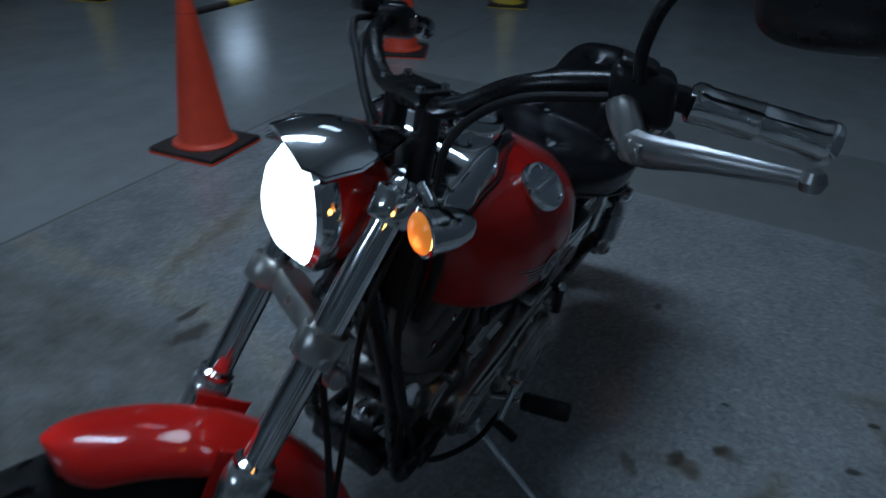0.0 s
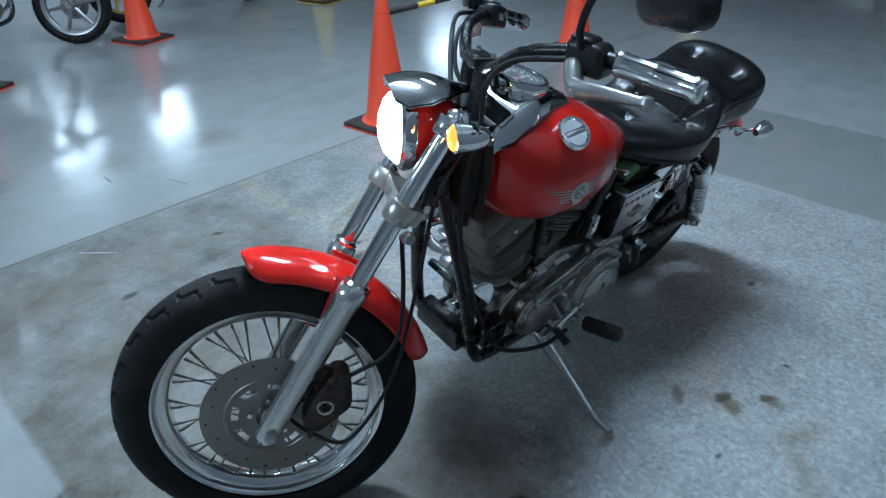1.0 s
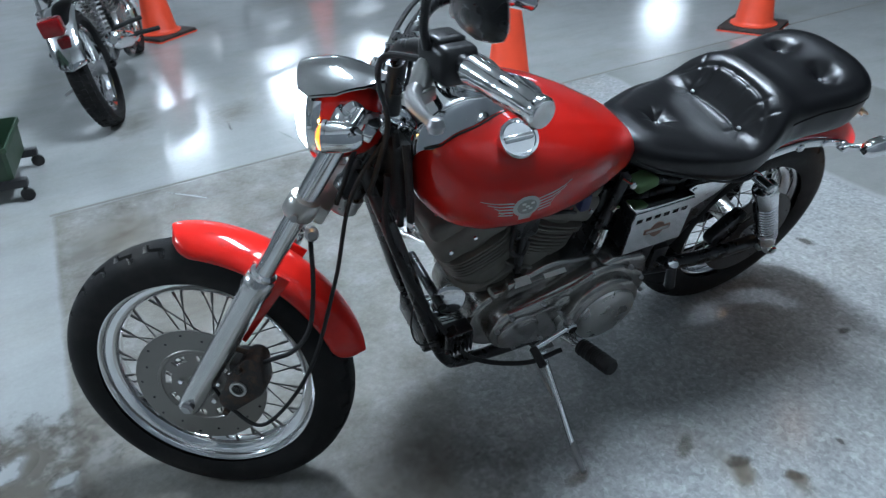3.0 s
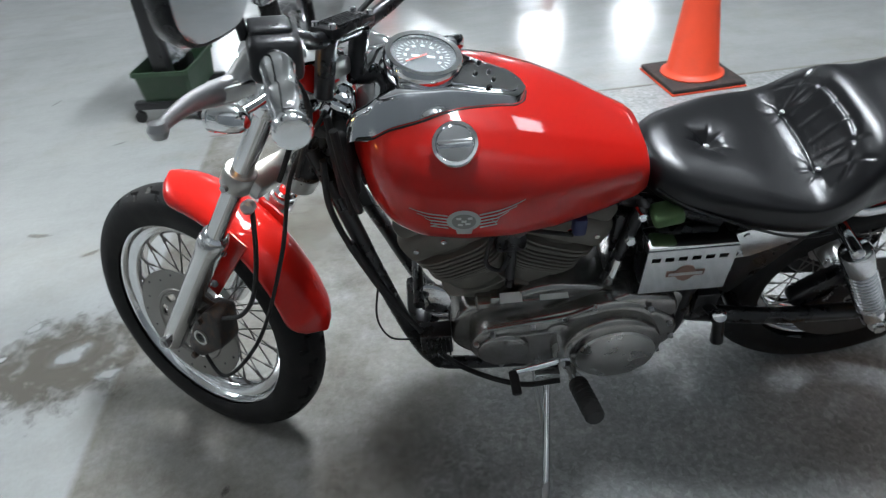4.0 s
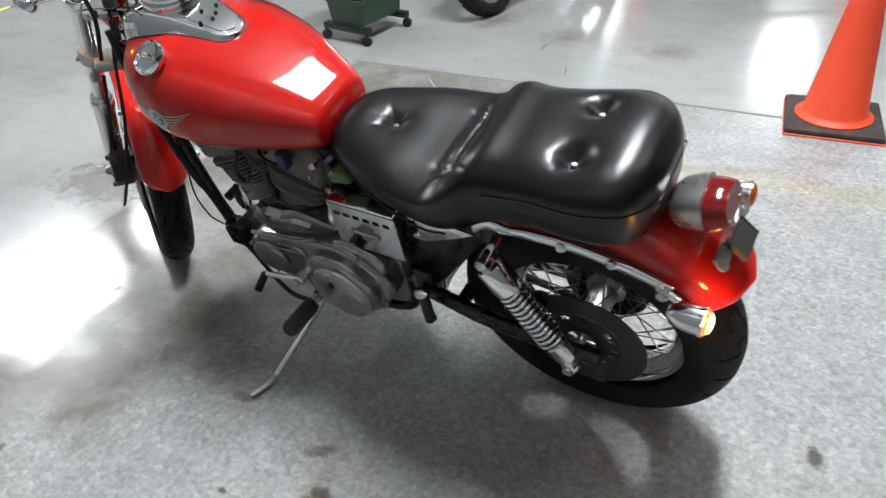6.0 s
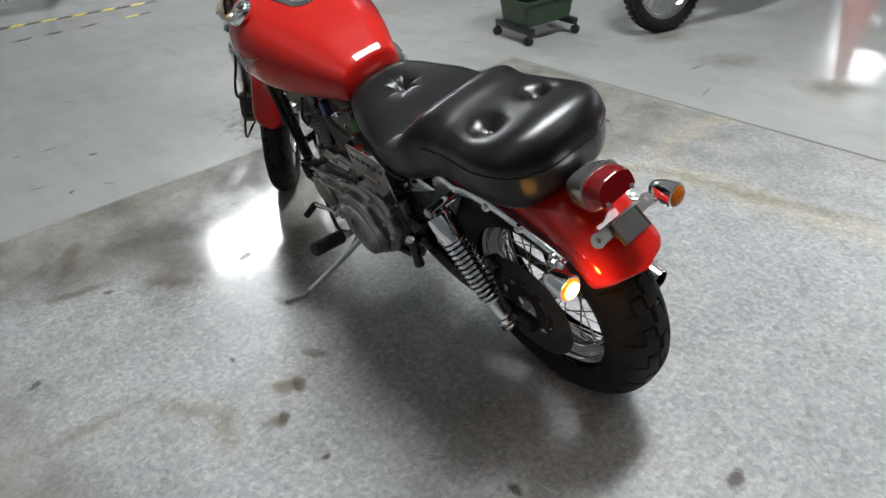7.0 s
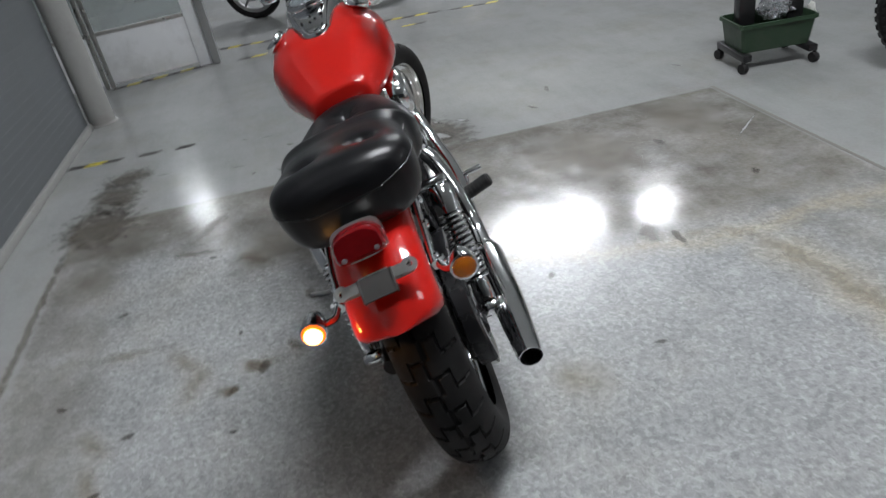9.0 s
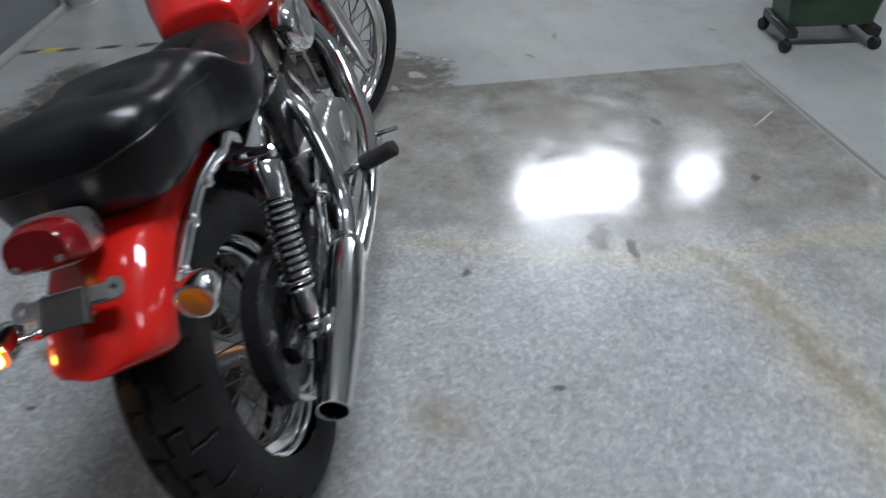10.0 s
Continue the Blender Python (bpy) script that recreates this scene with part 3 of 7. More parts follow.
for x, y, r in ((0.635, 0.552, 0.030), (0.565, 0.650, 0.024), (0.38, 0.65, 0.012), (1.47, 0.72, 0.018), (0.499, 0.953, 0.020), (0.195, -0.578, 0.016), (0.663, -0.44, 0.020), (1.66, 0.123, 0.014), (-0.373, 0.057, 0.030), (1.30, 0.30, 0.03), (0.86, 0.62, 0.012), (0.30, 1.02, 0.016), (2.60, 0.30, 0.02), (2.30, 0.52, 0.014), (1.20, 1.05, 0.02), (0.72, 1.18, 0.018), (-0.02, 0.42, 0.02), (1.42, -1.30, 0.03), (0.95, -1.45, 0.025)):
    stain(x, y, r * 1.5, r * 1.0, OIL, random.uniform(0, 180))
for x, y, rx, ry, t in ((0.92, 1.00, 0.20, 0.045, 78), (0.78, 0.80, 0.20, 0.055, 30), (0.64, 0.77, 0.16, 0.06, -30), (0.66, 0.56, 0.12, 0.05, 70), (0.34, 1.04, 0.16, 0.05, 10), (0.20, 1.02, 0.16, 0.07, 85), (0.50, 1.05, 0.14, 0.05, 30), (0.16, -0.30, 0.14, 0.10, 30), (0.66, -1.00, 0.10, 0.05, 80), (0.60, -1.11, 0.12, 0.05, 35), (0.48, -1.16, 0.16, 0.055, 12), (0.33, -1.18, 0.18, 0.06, 2), (0.16, -1.19, 0.18, 0.065, 4), (0.0, -1.22, 0.18, 0.07, 8), (-0.16, -1.25, 0.18, 0.07, 12)):
    stain(x, y, rx, ry, OCHRE, t, "ochre water stain on the concrete floor", 0.0009)
for x, y, rx, ry, t in ((1.3, 1.41, 1.05, 0.026, -1.5), (0.65, 0.575, 0.055, 0.045, 20), (0.57, 0.665, 0.05, 0.04, 60), (0.70, 0.44, 0.06, 0.03, 20), (1.79, 0.72, 0.17, 0.06, -40), (0.98, 0.36, 0.05, 0.03, 0), (2.22, -1.02, 0.05, 0.02, 20), (2.45, -1.20, 0.07, 0.02, -20), (1.36, 0.55, 0.14, 0.05, 35), (1.55, 0.80, 0.16, 0.035, 70)):
    stain(x, y, rx, ry, RUSTY, t, "rusty brown stain on the concrete floor", 0.0015)
for x, y, rx, ry, t, material in ((1.25, 0.15, 0.30, 0.19, -8, SOAKED), (1.12, 0.28, 0.20, 0.12, 20, SOAKED), (1.40, 0.52, 0.30, 0.18, -30, TINGED), (1.50, -0.95, 0.42, 0.30, 20, TINGED), (1.85, 1.18, 0.32, 0.26, 60, SOAKED), (1.55, 1.24, 0.24, 0.18, 10, TINGED), (1.62, -1.55, 0.34, 0.22, 0, TINGED)):
    stain(x, y, rx, ry, material, t, "soft brown stain soaked into the concrete floor", 0.0007)
for x, y, rx, ry, t in ((2.15, -0.47, 0.085, 0.06, 20), (2.02, -0.36, 0.05, 0.035, 0), (2.30, -0.63, 0.045, 0.03, 40), (2.36, -0.50, 0.03, 0.02, 0)):
    stain(x, y, rx, ry, PALE, t, "pale peeled patch on the concrete floor", 0.0018)
for x, y, rx, ry, t in ((2.18, -0.44, 0.40, 0.27, 10), (2.12, 1.28, 0.34, 0.26, 6), (2.45, 1.24, 0.34, 0.18, 8), (2.70, 1.20, 0.20, 0.16, 70), (0.74, -0.86, 0.10, 0.06, -30), (0.66, -0.93, 0.09, 0.022, -10)):
    stain(x, y, rx, ry, DAMP, t, "brown damp patch on the concrete floor", 0.0010)


SCUFF = stain_material("dark_scuff", (0.13, 0.125, 0.115), 0.5, 0.3, 3.0)
for x, y, rx, ry, t in ((0.75, -2.05, 0.12, 0.008, 100), (0.95, -2.35, 0.10, 0.010, 80), (2.3, -1.95, 0.05, 0.012, 20), (2.75, -2.6, 0.07, 0.012, 60), (4.3, -3.3, 0.35, 0.014, 75), (4.0, -3.6, 0.30, 0.012, 60), (2.83, 0.42, 0.05, 0.014, 80), (2.87, 0.55, 0.03, 0.012, 60), (2.45, 0.60, 0.06, 0.010, 70), (2.62, 1.0, 0.06, 0.012, 85), (2.25, 0.38, 0.05, 0.010, 30), (3.4, 0.1, 0.05, 0.012, 70)):
    stain(x, y, rx, ry, SCUFF, t, "short dark scuff on the concrete floor", 0.0013)
for x, y, rx, ry, t in ((1.34, -1.70, 0.19, 0.009, 128),):
    stain(x, y, rx, ry, PALE, t, "pale scratch in the concrete floor", 0.0016)
for x, y, rx, ry, t in ((0.85, -2.55, 0.30, 0.20, 30), (0.30, -2.45, 0.24, 0.18, 10), (1.35, -2.75, 0.34, 0.16, 60)):
    stain(x, y, rx, ry, TINGED, t, "soft brown stain under the parked motorcycle", 0.0007)


def tape(p, q, keep, width=0.05, piece=0.11):
    """Worn black and yellow marking tape stuck to the floor from p to q."""
    p, q = Vector(p), Vector(q)
    d = (q - p).normalized()
    n = int((q - p).length / piece)
    rng = random.Random(int(abs(p.x * 100 + q.y * 10)))
    base = tagged(new("floor_tape"), "worn black and yellow marking tape on the floor", "floor tape", kind="structure")
    base.matrix_basis = Matrix.Translation((p.x, p.y, 0)) @ Matrix.Rotation(math.atan2(d.y, d.x), 4, "Z")
    bits = {}
    for black in (True, False):
        skew = 0.035
        bm = bmesh.new()
        low = [bm.verts.new((x, y, 0.0006)) for x, y in ((0, -width / 2), (piece, -width / 2), (piece + skew, width / 2), (skew, width / 2))]
        top = [bm.verts.new((v.co.x, v.co.y, 0.0022)) for v in low]
        bm.faces.new(top)
        for i in range(4):
            bm.faces.new((low[i], low[(i + 1) % 4], top[(i + 1) % 4], top[i]))
        first = part("tape_stripe", bm, TAPE_BLACK if black else TAPE_YELLOW, base, smooth=0)
        bits[black] = first.data
        first.matrix_basis = Matrix.Translation((0 if black else piece, 0, 0))
    for k in range(2, n):
        black = k % 2 == 0
        if rng.random() < keep[0 if black else 1]:
            same_mesh("tape_stripe", bits[black], Matrix.Translation((k * piece, rng.uniform(-0.002, 0.002), 0)) @ Matrix.Diagonal((rng.uniform(0.8, 1.0), rng.uniform(0.7, 1), 1, 1)), base)


tape((3.12, 1.62), (2.98, 0.70), (0.85, 0.3))
tape((5.63, 0.75), (4.99, -1.85), (1, 0.95), 0.065)
tape((4.97, -1.95), (4.86, -3.4), (0.9, 0.7), 0.06)
tape((4.97, 1.60), (5.10, 0.80), (1, 0.9), 0.06)
tape((5.02, 0.55), (4.80, -1.4), (0.7, 0.05), 0.05)

# slatted shutter wall beside the bay, with its end post
shutter = tagged(new("wall_shutter"), "grey horizontally slatted shutter wall", "wall", kind="structure")
shutter.matrix_basis = Matrix.Translation((3.88, 1.605, 0)) @ pose(0, 0, 0, 0, 0, 177.2)
slat_mesh = None
for k in range(51):
    if slat_mesh is None:
        first = part("slat", joined(box(0, 9.0, -0.030, 0.0, 0.0004, 0.0496, 0.0012, 1), box(0, 9.0, -0.024, -0.0012, 0.046, 0.053, 0)), SHUTTER, shutter, smooth=30)
        slat_mesh = first.data
    else:
        same_mesh("slat", slat_mesh, Matrix.Translation((0, 0, 0.05 * k)), shutter)
part("base_rail", box(0, 9.0, 0.004, 0.03, 0.0, 0.045, 0.004), POST, shutter)
part("back_sheet", box(0, 9.0, -0.09, -0.04, 0.0, CEILING - 0.05, 0), PLASTER, shutter, smooth=0)
post = tagged(part("round_post", joined(rod((4.0, 1.53, 0), (4.0, 1.53, CEILING), 0.088, seg=40), lathe([(0.105, 0), (0.105, 0.006), (0.090, 0.010)], (4.0, 1.53, 0), (0, 0, 1), 40)), POST, None), "round grey painted steel post", "post", kind="structure")

# glazed partition with a white lower panel
part_line = Matrix.Translation((5.14, 0.78, 0)) @ pose(0, 0, 0, 0, 0, 97.5)
glazing = tagged(new("glazed_partition"), "white framed glass partition with a white lower panel", "partition", kind="structure")
glazing.matrix_basis = part_line
part("jamb", box(-0.01, 0.10, -0.03, 0.03, 0, 2.4, 0.004), WHITE, glazing, "white jamb")
part("lower_panel", box(0.10, 0.80, -0.012, 0.012, 0.03, 0.42, 0.003), WHITE, glazing, "white lower panel")
part("lower_panel", box(0.88, 1.60, -0.012, 0.012, 0.03, 0.42, 0.003), WHITE, glazing, "white lower panel")
part("mullion", box(0.80, 0.835, -0.02, 0.02, 0, 2.4, 0.003), ALLOY, glazing, "aluminium mullion")
part("mullion", box(0.845, 0.88, -0.02, 0.02, 0, 2.4, 0.003), ALLOY, glazing, "aluminium mullion")
part("rail", box(0.10, 1.60, -0.018, 0.018, 0.42, 0.45, 0.003), ALLOY, glazing, "aluminium rail")
for a, b in ((0.10, 0.80), (0.88, 1.60)):
    part("pane", box(a, b, -0.003, 0.003, 0.45, 2.4, 0), PANE, glazing, "clear glass pane", 0).visible_shadow = False
part("head_rail", box(-0.01, 1.60, -0.03, 0.03, 2.4, 2.46, 0.003), WHITE, glazing)
tagged(part("door_post", box(5.06, 5.16, 0.70, 0.765, 0, 2.46, 0.004), STEEL, None), "narrow grey door post", "post", kind="structure")



# ---- the red motorcycle ----
BIKE = Matrix.Translation((0.135, -0.005, 0)) @ pose(0, 0, 0, 0, 0, -7.5) @ pose(0, 0, 0, -14.3, 0, 0)
AXLE_R, AXLE_F = Vector((0, 0, 0.314)), Vector((1.52, 0, 0.327))
RAKE = radians(29.6)
UP = Vector((-math.sin(RAKE), 0, math.cos(RAKE)))
FOOT = Vector((1.637, 0, 0))
STEER = Matrix.Translation(FOOT) @ Matrix.Rotation(radians(-36), 4, UP) @ Matrix.Translation(-FOOT)

motorcycle = new("motorcycle")
motorcycle.matrix_basis = BIKE
tagged(motorcycle, "red and chrome cruiser motorcycle leaning on its side stand", "motorcycle")


LEGS = radians(30.8)
UP = Vector((-math.sin(LEGS), 0, math.cos(LEGS)))


def along_fork(s, y=0.0, ahead=0.0):
    """A place s metres up the fork from the front axle, before it is steered."""
    return AXLE_F + UP * s + Vector((math.cos(LEGS), 0, math.sin(LEGS))) * ahead + Vector((0, y, 0))


def front(name, bm, material, parent=None, label="", smooth=35):
    """A part that turns with the fork."""
    return part(name, moved(bm, STEER), material, parent or motorcycle, label, smooth)


def tyre_mesh(radius, half, depth, rear):
    """A tyre about the y axis, with grooves cut into its tread."""
    n, m = (520, 92) if rear else (456, 76)
    bm = bmesh.new()
    rows = []
    bead = radius - depth
    for k in range(m + 1):
        s = -1 + 2 * k / m
        b = s * radians(128)
        yy = half * math.copysign(abs(math.sin(b)) ** 0.86, b) if abs(b) < math.pi / 2 else half * math.copysign(1, b) * (1 - 0.28 * (abs(b) - math.pi / 2) ** 1.5)
        rr = radius - depth * ((1 - math.cos(min(abs(b), radians(128)) * 0.94)) / (1 - math.cos(radians(128) * 0.94)))
        row = []
        for i in range(n):
            a = 2 * math.pi * i / n
            cut = 0.0
            t = b / 1.15
            if abs(t) < 1:
                u = a / (2 * math.pi) * (25 if rear else 27)
                if rear:
                    # stepped grooves from the middle out to each shoulder, half a pitch apart
                    f = (u + (0.5 if t > 0 else 0.0) + 0.18 * abs(t)) % 1
                    if abs(t) < 0.42 and f < 0.085:
                        cut = 1.0
                    if 0.35 < abs(t) < 0.42 and f < 0.56:
                        cut = 1.0
                    if abs(t) > 0.38 and 0.48 < f < 0.565:
                        cut = 1.0
                    if abs(t) < 0.05 and f < 0.5:
                        cut = 1.0
                else:
                    # short Z-shaped grooves
                    f = (u + (0.5 if t > 0 else 0.0) - 0.25 * abs(t)) % 1
                    if 0.14 < abs(t) < 0.46 and f < 0.11:
                        cut = 1.0
                    if 0.40 < abs(t) < 0.47 and f < 0.55:
                        cut = 1.0
                    if 0.40 < abs(t) < 0.80 and 0.44 < f < 0.55:
                        cut = 1.0
            r = rr - 0.0068 * cut
            row.append(bm.verts.new((r * math.cos(a), yy, r * math.sin(a))))
        rows.append(row)
    for a, b in zip(rows, rows[1:]):
        for i in range(n):
            j = (i + 1) % n
            bm.faces.new((a[i], a[j], b[j], b[i]))
    return bm


Y = Vector((0, 1, 0))


def wheel(name, at, radius, half, rim_r, rim_half, m, rear):
    place = m @ Matrix.Translation(at)
    lip = rim_r + 0.008
    profile = [(lip, -rim_half), (lip + 0.002, -rim_half + 0.004), (rim_r - 0.004, -rim_half + 0.009), (rim_r - 0.016, -rim_half * 0.55),
               (rim_r - 0.026, -rim_half * 0.25), (rim_r - 0.026, rim_half * 0.25), (rim_r - 0.016, rim_half * 0.55), (rim_r - 0.004, rim_half - 0.009),
               (lip + 0.002, rim_half - 0.004), (lip, rim_half), (lip - 0.005, rim_half + 0.001), (rim_r - 0.004, rim_half - 0.002), (rim_r - 0.008, rim_half - 0.007), (rim_r - 0.011, rim_half * 0.64),
               (rim_r - 0.015, rim_half * 0.60), (rim_r - 0.028, rim_half * 0.50), (rim_r - 0.032, rim_half * 0.40), (rim_r - 0.036, rim_half * 0.2), (rim_r - 0.036, -rim_half * 0.2), (rim_r - 0.032, -rim_half * 0.40), (rim_r - 0.028, -rim_half * 0.50),
               (rim_r - 0.015, -rim_half * 0.60), (rim_r - 0.011, -rim_half * 0.64), (rim_r - 0.008, -rim_half + 0.007), (rim_r - 0.004, -rim_half + 0.002), (lip - 0.005, -rim_half - 0.001)]
    rim = part(name, moved(lathe(profile, (0, 0, 0), Y, 96, True), place), CHROME, motorcycle, "chrome spoked wheel")
    part("tyre", moved(tyre_mesh(radius, half, radius - rim_r, rear), place), TYRE, rim, "black road tyre with grooved tread", 30)
    w = 0.062 if rear else 0.045
    hub = [(0.012, -w - 0.02), (0.020, -w - 0.018), (0.022, -w), (0.046, -w), (0.048, -w + 0.006), (0.034, -w + 0.016), (0.030, 0), (0.034, w - 0.016),
           (0.048, w - 0.006), (0.046, w), (0.022, w), (0.020, w + 0.018), (0.012, w + 0.02)]
    part("hub", moved(lathe(hub, (0, 0, 0), Y, 40), place), ALLOY, rim, "dull aluminium hub")
    # crossed wire spokes
    count = 40
    reach = rim_r - 0.030
    mesh = None
    for i in range(count):
        a = 2 * math.pi * i / count
        side = 1 if i % 2 else -1
        lean = radians(34) * (1 if (i // 2) % 2 else -1)
        p = Vector((0.042 * math.cos(a + lean), side * (w - 0.004), 0.042 * math.sin(a + lean)))
        q = Vector((reach * math.cos(a), side * 0.008, reach * math.sin(a)))
        if mesh is None:
            length = (q - p).length
            spoke_bm = joined(rod((0, 0, 0), (0, 0, length - 0.025), 0.0018, seg=6), rod((0, 0, length - 0.028), (0, 0, length), 0.0032, seg=6))
            first = part("spoke", moved(spoke_bm, Matrix()), SPOKE, rim)
            mesh = first.data
            first.matrix_basis = place @ aim(p, q - p)
        else:
            same_mesh("spoke", mesh, place @ aim(p, q - p), rim)
    return rim


front_wheel = wheel("front_wheel", AXLE_F, 0.327, 0.051, 0.247, 0.037, STEER, False)
rear_wheel = wheel("rear_wheel", AXLE_R + Vector((0, -0.008, 0)), 0.320, 0.074, 0.212, 0.046, Matrix(), True)


def brake_disc(y, r, at, m, parent, material=DISC):
    """A drilled and slotted brake disc with its carrier."""
    bm = bmesh.new()
    n = 176
    for side in (-1, 1):
        rows = [[bm.verts.new((q * math.cos(2 * math.pi * i / n), side * 0.0025, q * math.sin(2 * math.pi * i / n))) for i in range(n)] for q in (r * 0.22, r * 0.46, r * 0.565, r * 0.60, r)]
        for k, (a, b) in enumerate(zip(rows, rows[1:])):
            for i in range(n):
                if k == 1 and (i % 22) < 13:
                    continue
                j = (i + 1) % n
                bm.faces.new((a[i], a[j], b[j], b[i]) if side > 0 else (a[j], a[i], b[i], b[j]))
    edge = [v for v in bm.edges if v.is_boundary]
    tops = {}
    for v in bm.verts:
        tops.setdefault((round(v.co.x, 5), round(v.co.z, 5)), []).append(v)
    for e in edge:
        if e.verts[0].co.y > 0:
            a, b = e.verts
            c = next((v for v in tops[(round(a.co.x, 5), round(a.co.z, 5))] if v.co.y < 0), None)
            d = next((v for v in tops[(round(b.co.x, 5), round(b.co.z, 5))] if v.co.y < 0), None)
            if c and d:
                bm.faces.new((a, b, d, c))
    disc = part("brake_disc", moved(bm, m @ Matrix.Translation(at + Vector((0, y, 0)))), material, parent, "grey steel brake disc with slots")
    holes = None
    for i in range(18):
        a = 2 * math.pi * i / 18
        q = r * (0.92 if i % 2 == 0 else 0.84)
        hole = lathe([(0.0030, 0), (0.0030, 0.0012), (0, 0.0012)], (q * math.cos(a), y + 0.0022 if y > 0 else y - 0.0022, q * math.sin(a)), Y if y > 0 else -Y, 8)
        holes = hole if holes is None else joined(holes, hole)
    lip = lathe([(r * 0.60, 0), (r * 0.615, 0.0026), (r * 0.66, 0.0026), (r * 0.675, 0)], at + Vector((0, y + (0.0022 if y > 0 else -0.0022), 0)), Y if y > 0 else -Y, 72, True)
    part("disc_step", moved(lip, m), material, parent, "raised disc carrier rim")
    tagged(part("disc_holes", moved(holes, m @ Matrix.Translation(at)), BLACK, parent), kind="stuff")
    return disc


brake_disc(0.062, 0.146, AXLE_F, STEER, front_wheel)
brake_disc(0.085, 0.146, AXLE_R, Matrix(), rear_wheel, DARK_DISC)
bolts = bunch(*[bolt((AXLE_F.x + 0.044 * math.cos(a), 0.066, AXLE_F.z + 0.044 * math.sin(a)), Y, 0.007, 0.007) for a in (0.3 + 2 * math.pi * i / 5 for i in range(5))])
for stud in bolts:
    front("disc_bolt", stud, CHROME, front_wheel)
# belt pulley on the right of the rear wheel
pulley = lathe([(0.030, 0), (0.098, 0.0), (0.100, 0.004), (0.100, 0.030), (0.094, 0.034), (0.090, 0.030), (0.060, 0.012), (0.030, 0.010)], AXLE_R + Vector((0, -0.100, 0)), Y, 64)
part("belt_pulley", pulley, BLACK, rear_wheel, "black drive belt pulley")
part("pulley_rim", lathe([(0.097, -0.002), (0.105, 0.0), (0.105, 0.005), (0.097, 0.007)], AXLE_R + Vector((0, -0.104, 0)), Y, 64, True), ALLOY, rear_wheel, "bare metal pulley rim")

# ---- fork and front end ----
for side, word in ((1, "left"), (-1, "right")):
    y = 0.105 * side
    leg = [(0.016, -0.03), (0.024, -0.024), (0.026, 0.0), (0.0265, 0.12), (0.0275, 0.325), (0.030, 0.335), (0.031, 0.352), (0.029, 0.366), (0.0235, 0.372)]
    slider = front("fork_slider", lathe(leg, along_fork(0, y), UP, 32), SLIDER, label="weathered aluminium fork slider")
    front("fender_boss", joined(rod(along_fork(0.30, y * 0.78, -0.006), along_fork(0.30, y * 0.98, -0.006), 0.011), rod(along_fork(0.21, y * 0.78, -0.012), along_fork(0.21, y * 0.98, -0.012), 0.011)), CHROME, slider)
    front("dust_seal", lathe([(0.025, 0.368), (0.0265, 0.372), (0.0265, 0.378), (0.021, 0.382)], along_fork(0, y), UP, 28), CHROME, slider)
    front("fork_tube", rod(along_fork(0.36, y), along_fork(0.752, y), 0.0195, bevel=0.003, seg=28), CHROME, label="polished chrome fork tube")
    front("tube_cap", lathe([(0.0195, 0.752), (0.016, 0.759), (0.012, 0.763), (0, 0.763)], along_fork(0, y), UP, 24), CHROME)
front("front_axle", joined(rod((1.52, -0.145, 0.327), (1.52, 0.138, 0.327), 0.0085), lathe([(0.014, 0), (0.014, 0.009), (0.009, 0.011), (0.009, 0.014), (0, 0.014)], (1.52, 0.131, 0.327), Y, 6)), STEEL)


def clamp(s, thick, material, label):
    """A triple clamp across both fork legs."""
    rings = []
    for side in (1, -1):
        ring = lathe([(0.0275, -thick / 2), (0.030, -thick / 2 + 0.004), (0.030, thick / 2 - 0.004), (0.0275, thick / 2)], along_fork(s, 0.105 * side), UP, 28)
        rings.append(ring)
    bar = box(-0.105, 0.105, -0.026, 0.024, -thick / 2 + 0.002, thick / 2 - 0.002, 0.006)
    # the bar's long side lies across the machine
    ahead = Vector((math.cos(LEGS), 0, math.sin(LEGS)))
    p = along_fork(s, 0, -0.022)
    m = Matrix(((0, ahead.x, UP.x, p.x), (1, ahead.y, UP.y, p.y), (0, ahead.z, UP.z, p.z), (0, 0, 0, 1)))
    yoke = front("triple_clamp", moved(bar, m), material, label=label)
    for ring in rings:
        front("clamp_ring", ring, material, yoke)
    front("stem_boss", lathe([(0.030, -thick / 2), (0.034, -thick / 2 + 0.005), (0.034, thick / 2 - 0.003), (0.028, thick / 2)], along_fork(s, 0, -0.060), UP, 28), material, yoke)
    return yoke


lower_clamp = clamp(0.545, 0.040, ALLOY, "polished lower fork clamp")
upper_clamp = clamp(0.728, 0.036, CHROME, "polished upper fork clamp")
front("stem_nut", lathe([(0.026, 0.744), (0.026, 0.756), (0.021, 0.762), (0.013, 0.764), (0.013, 0.755), (0, 0.755)], along_fork(0, 0, -0.060), UP, 6), CHROME, upper_clamp)
for side in (1, -1):
    front("pinch_bolt", rod(along_fork(0.535, 0.142 * side, 0.0), along_fork(0.535, 0.125 * side, 0.0), 0.007), STEEL, lower_clamp)
front("bleed_block", joined(lathe([(0.012, 0), (0.013, 0.004), (0.013, 0.016), (0.008, 0.020), (0, 0.020)], along_fork(0.505, 0.100, -0.038), (-0.3, 1, 0.1), 16)), STEEL, lower_clamp)
part("steering_head", lathe([(0.027, 0), (0.032, 0.004), (0.032, 0.025), (0.028, 0.032), (0.028, 0.105), (0.032, 0.112), (0.032, 0.128), (0.027, 0.132)], along_fork(0.555, 0, -0.060), UP, 28), BLACK, motorcycle)


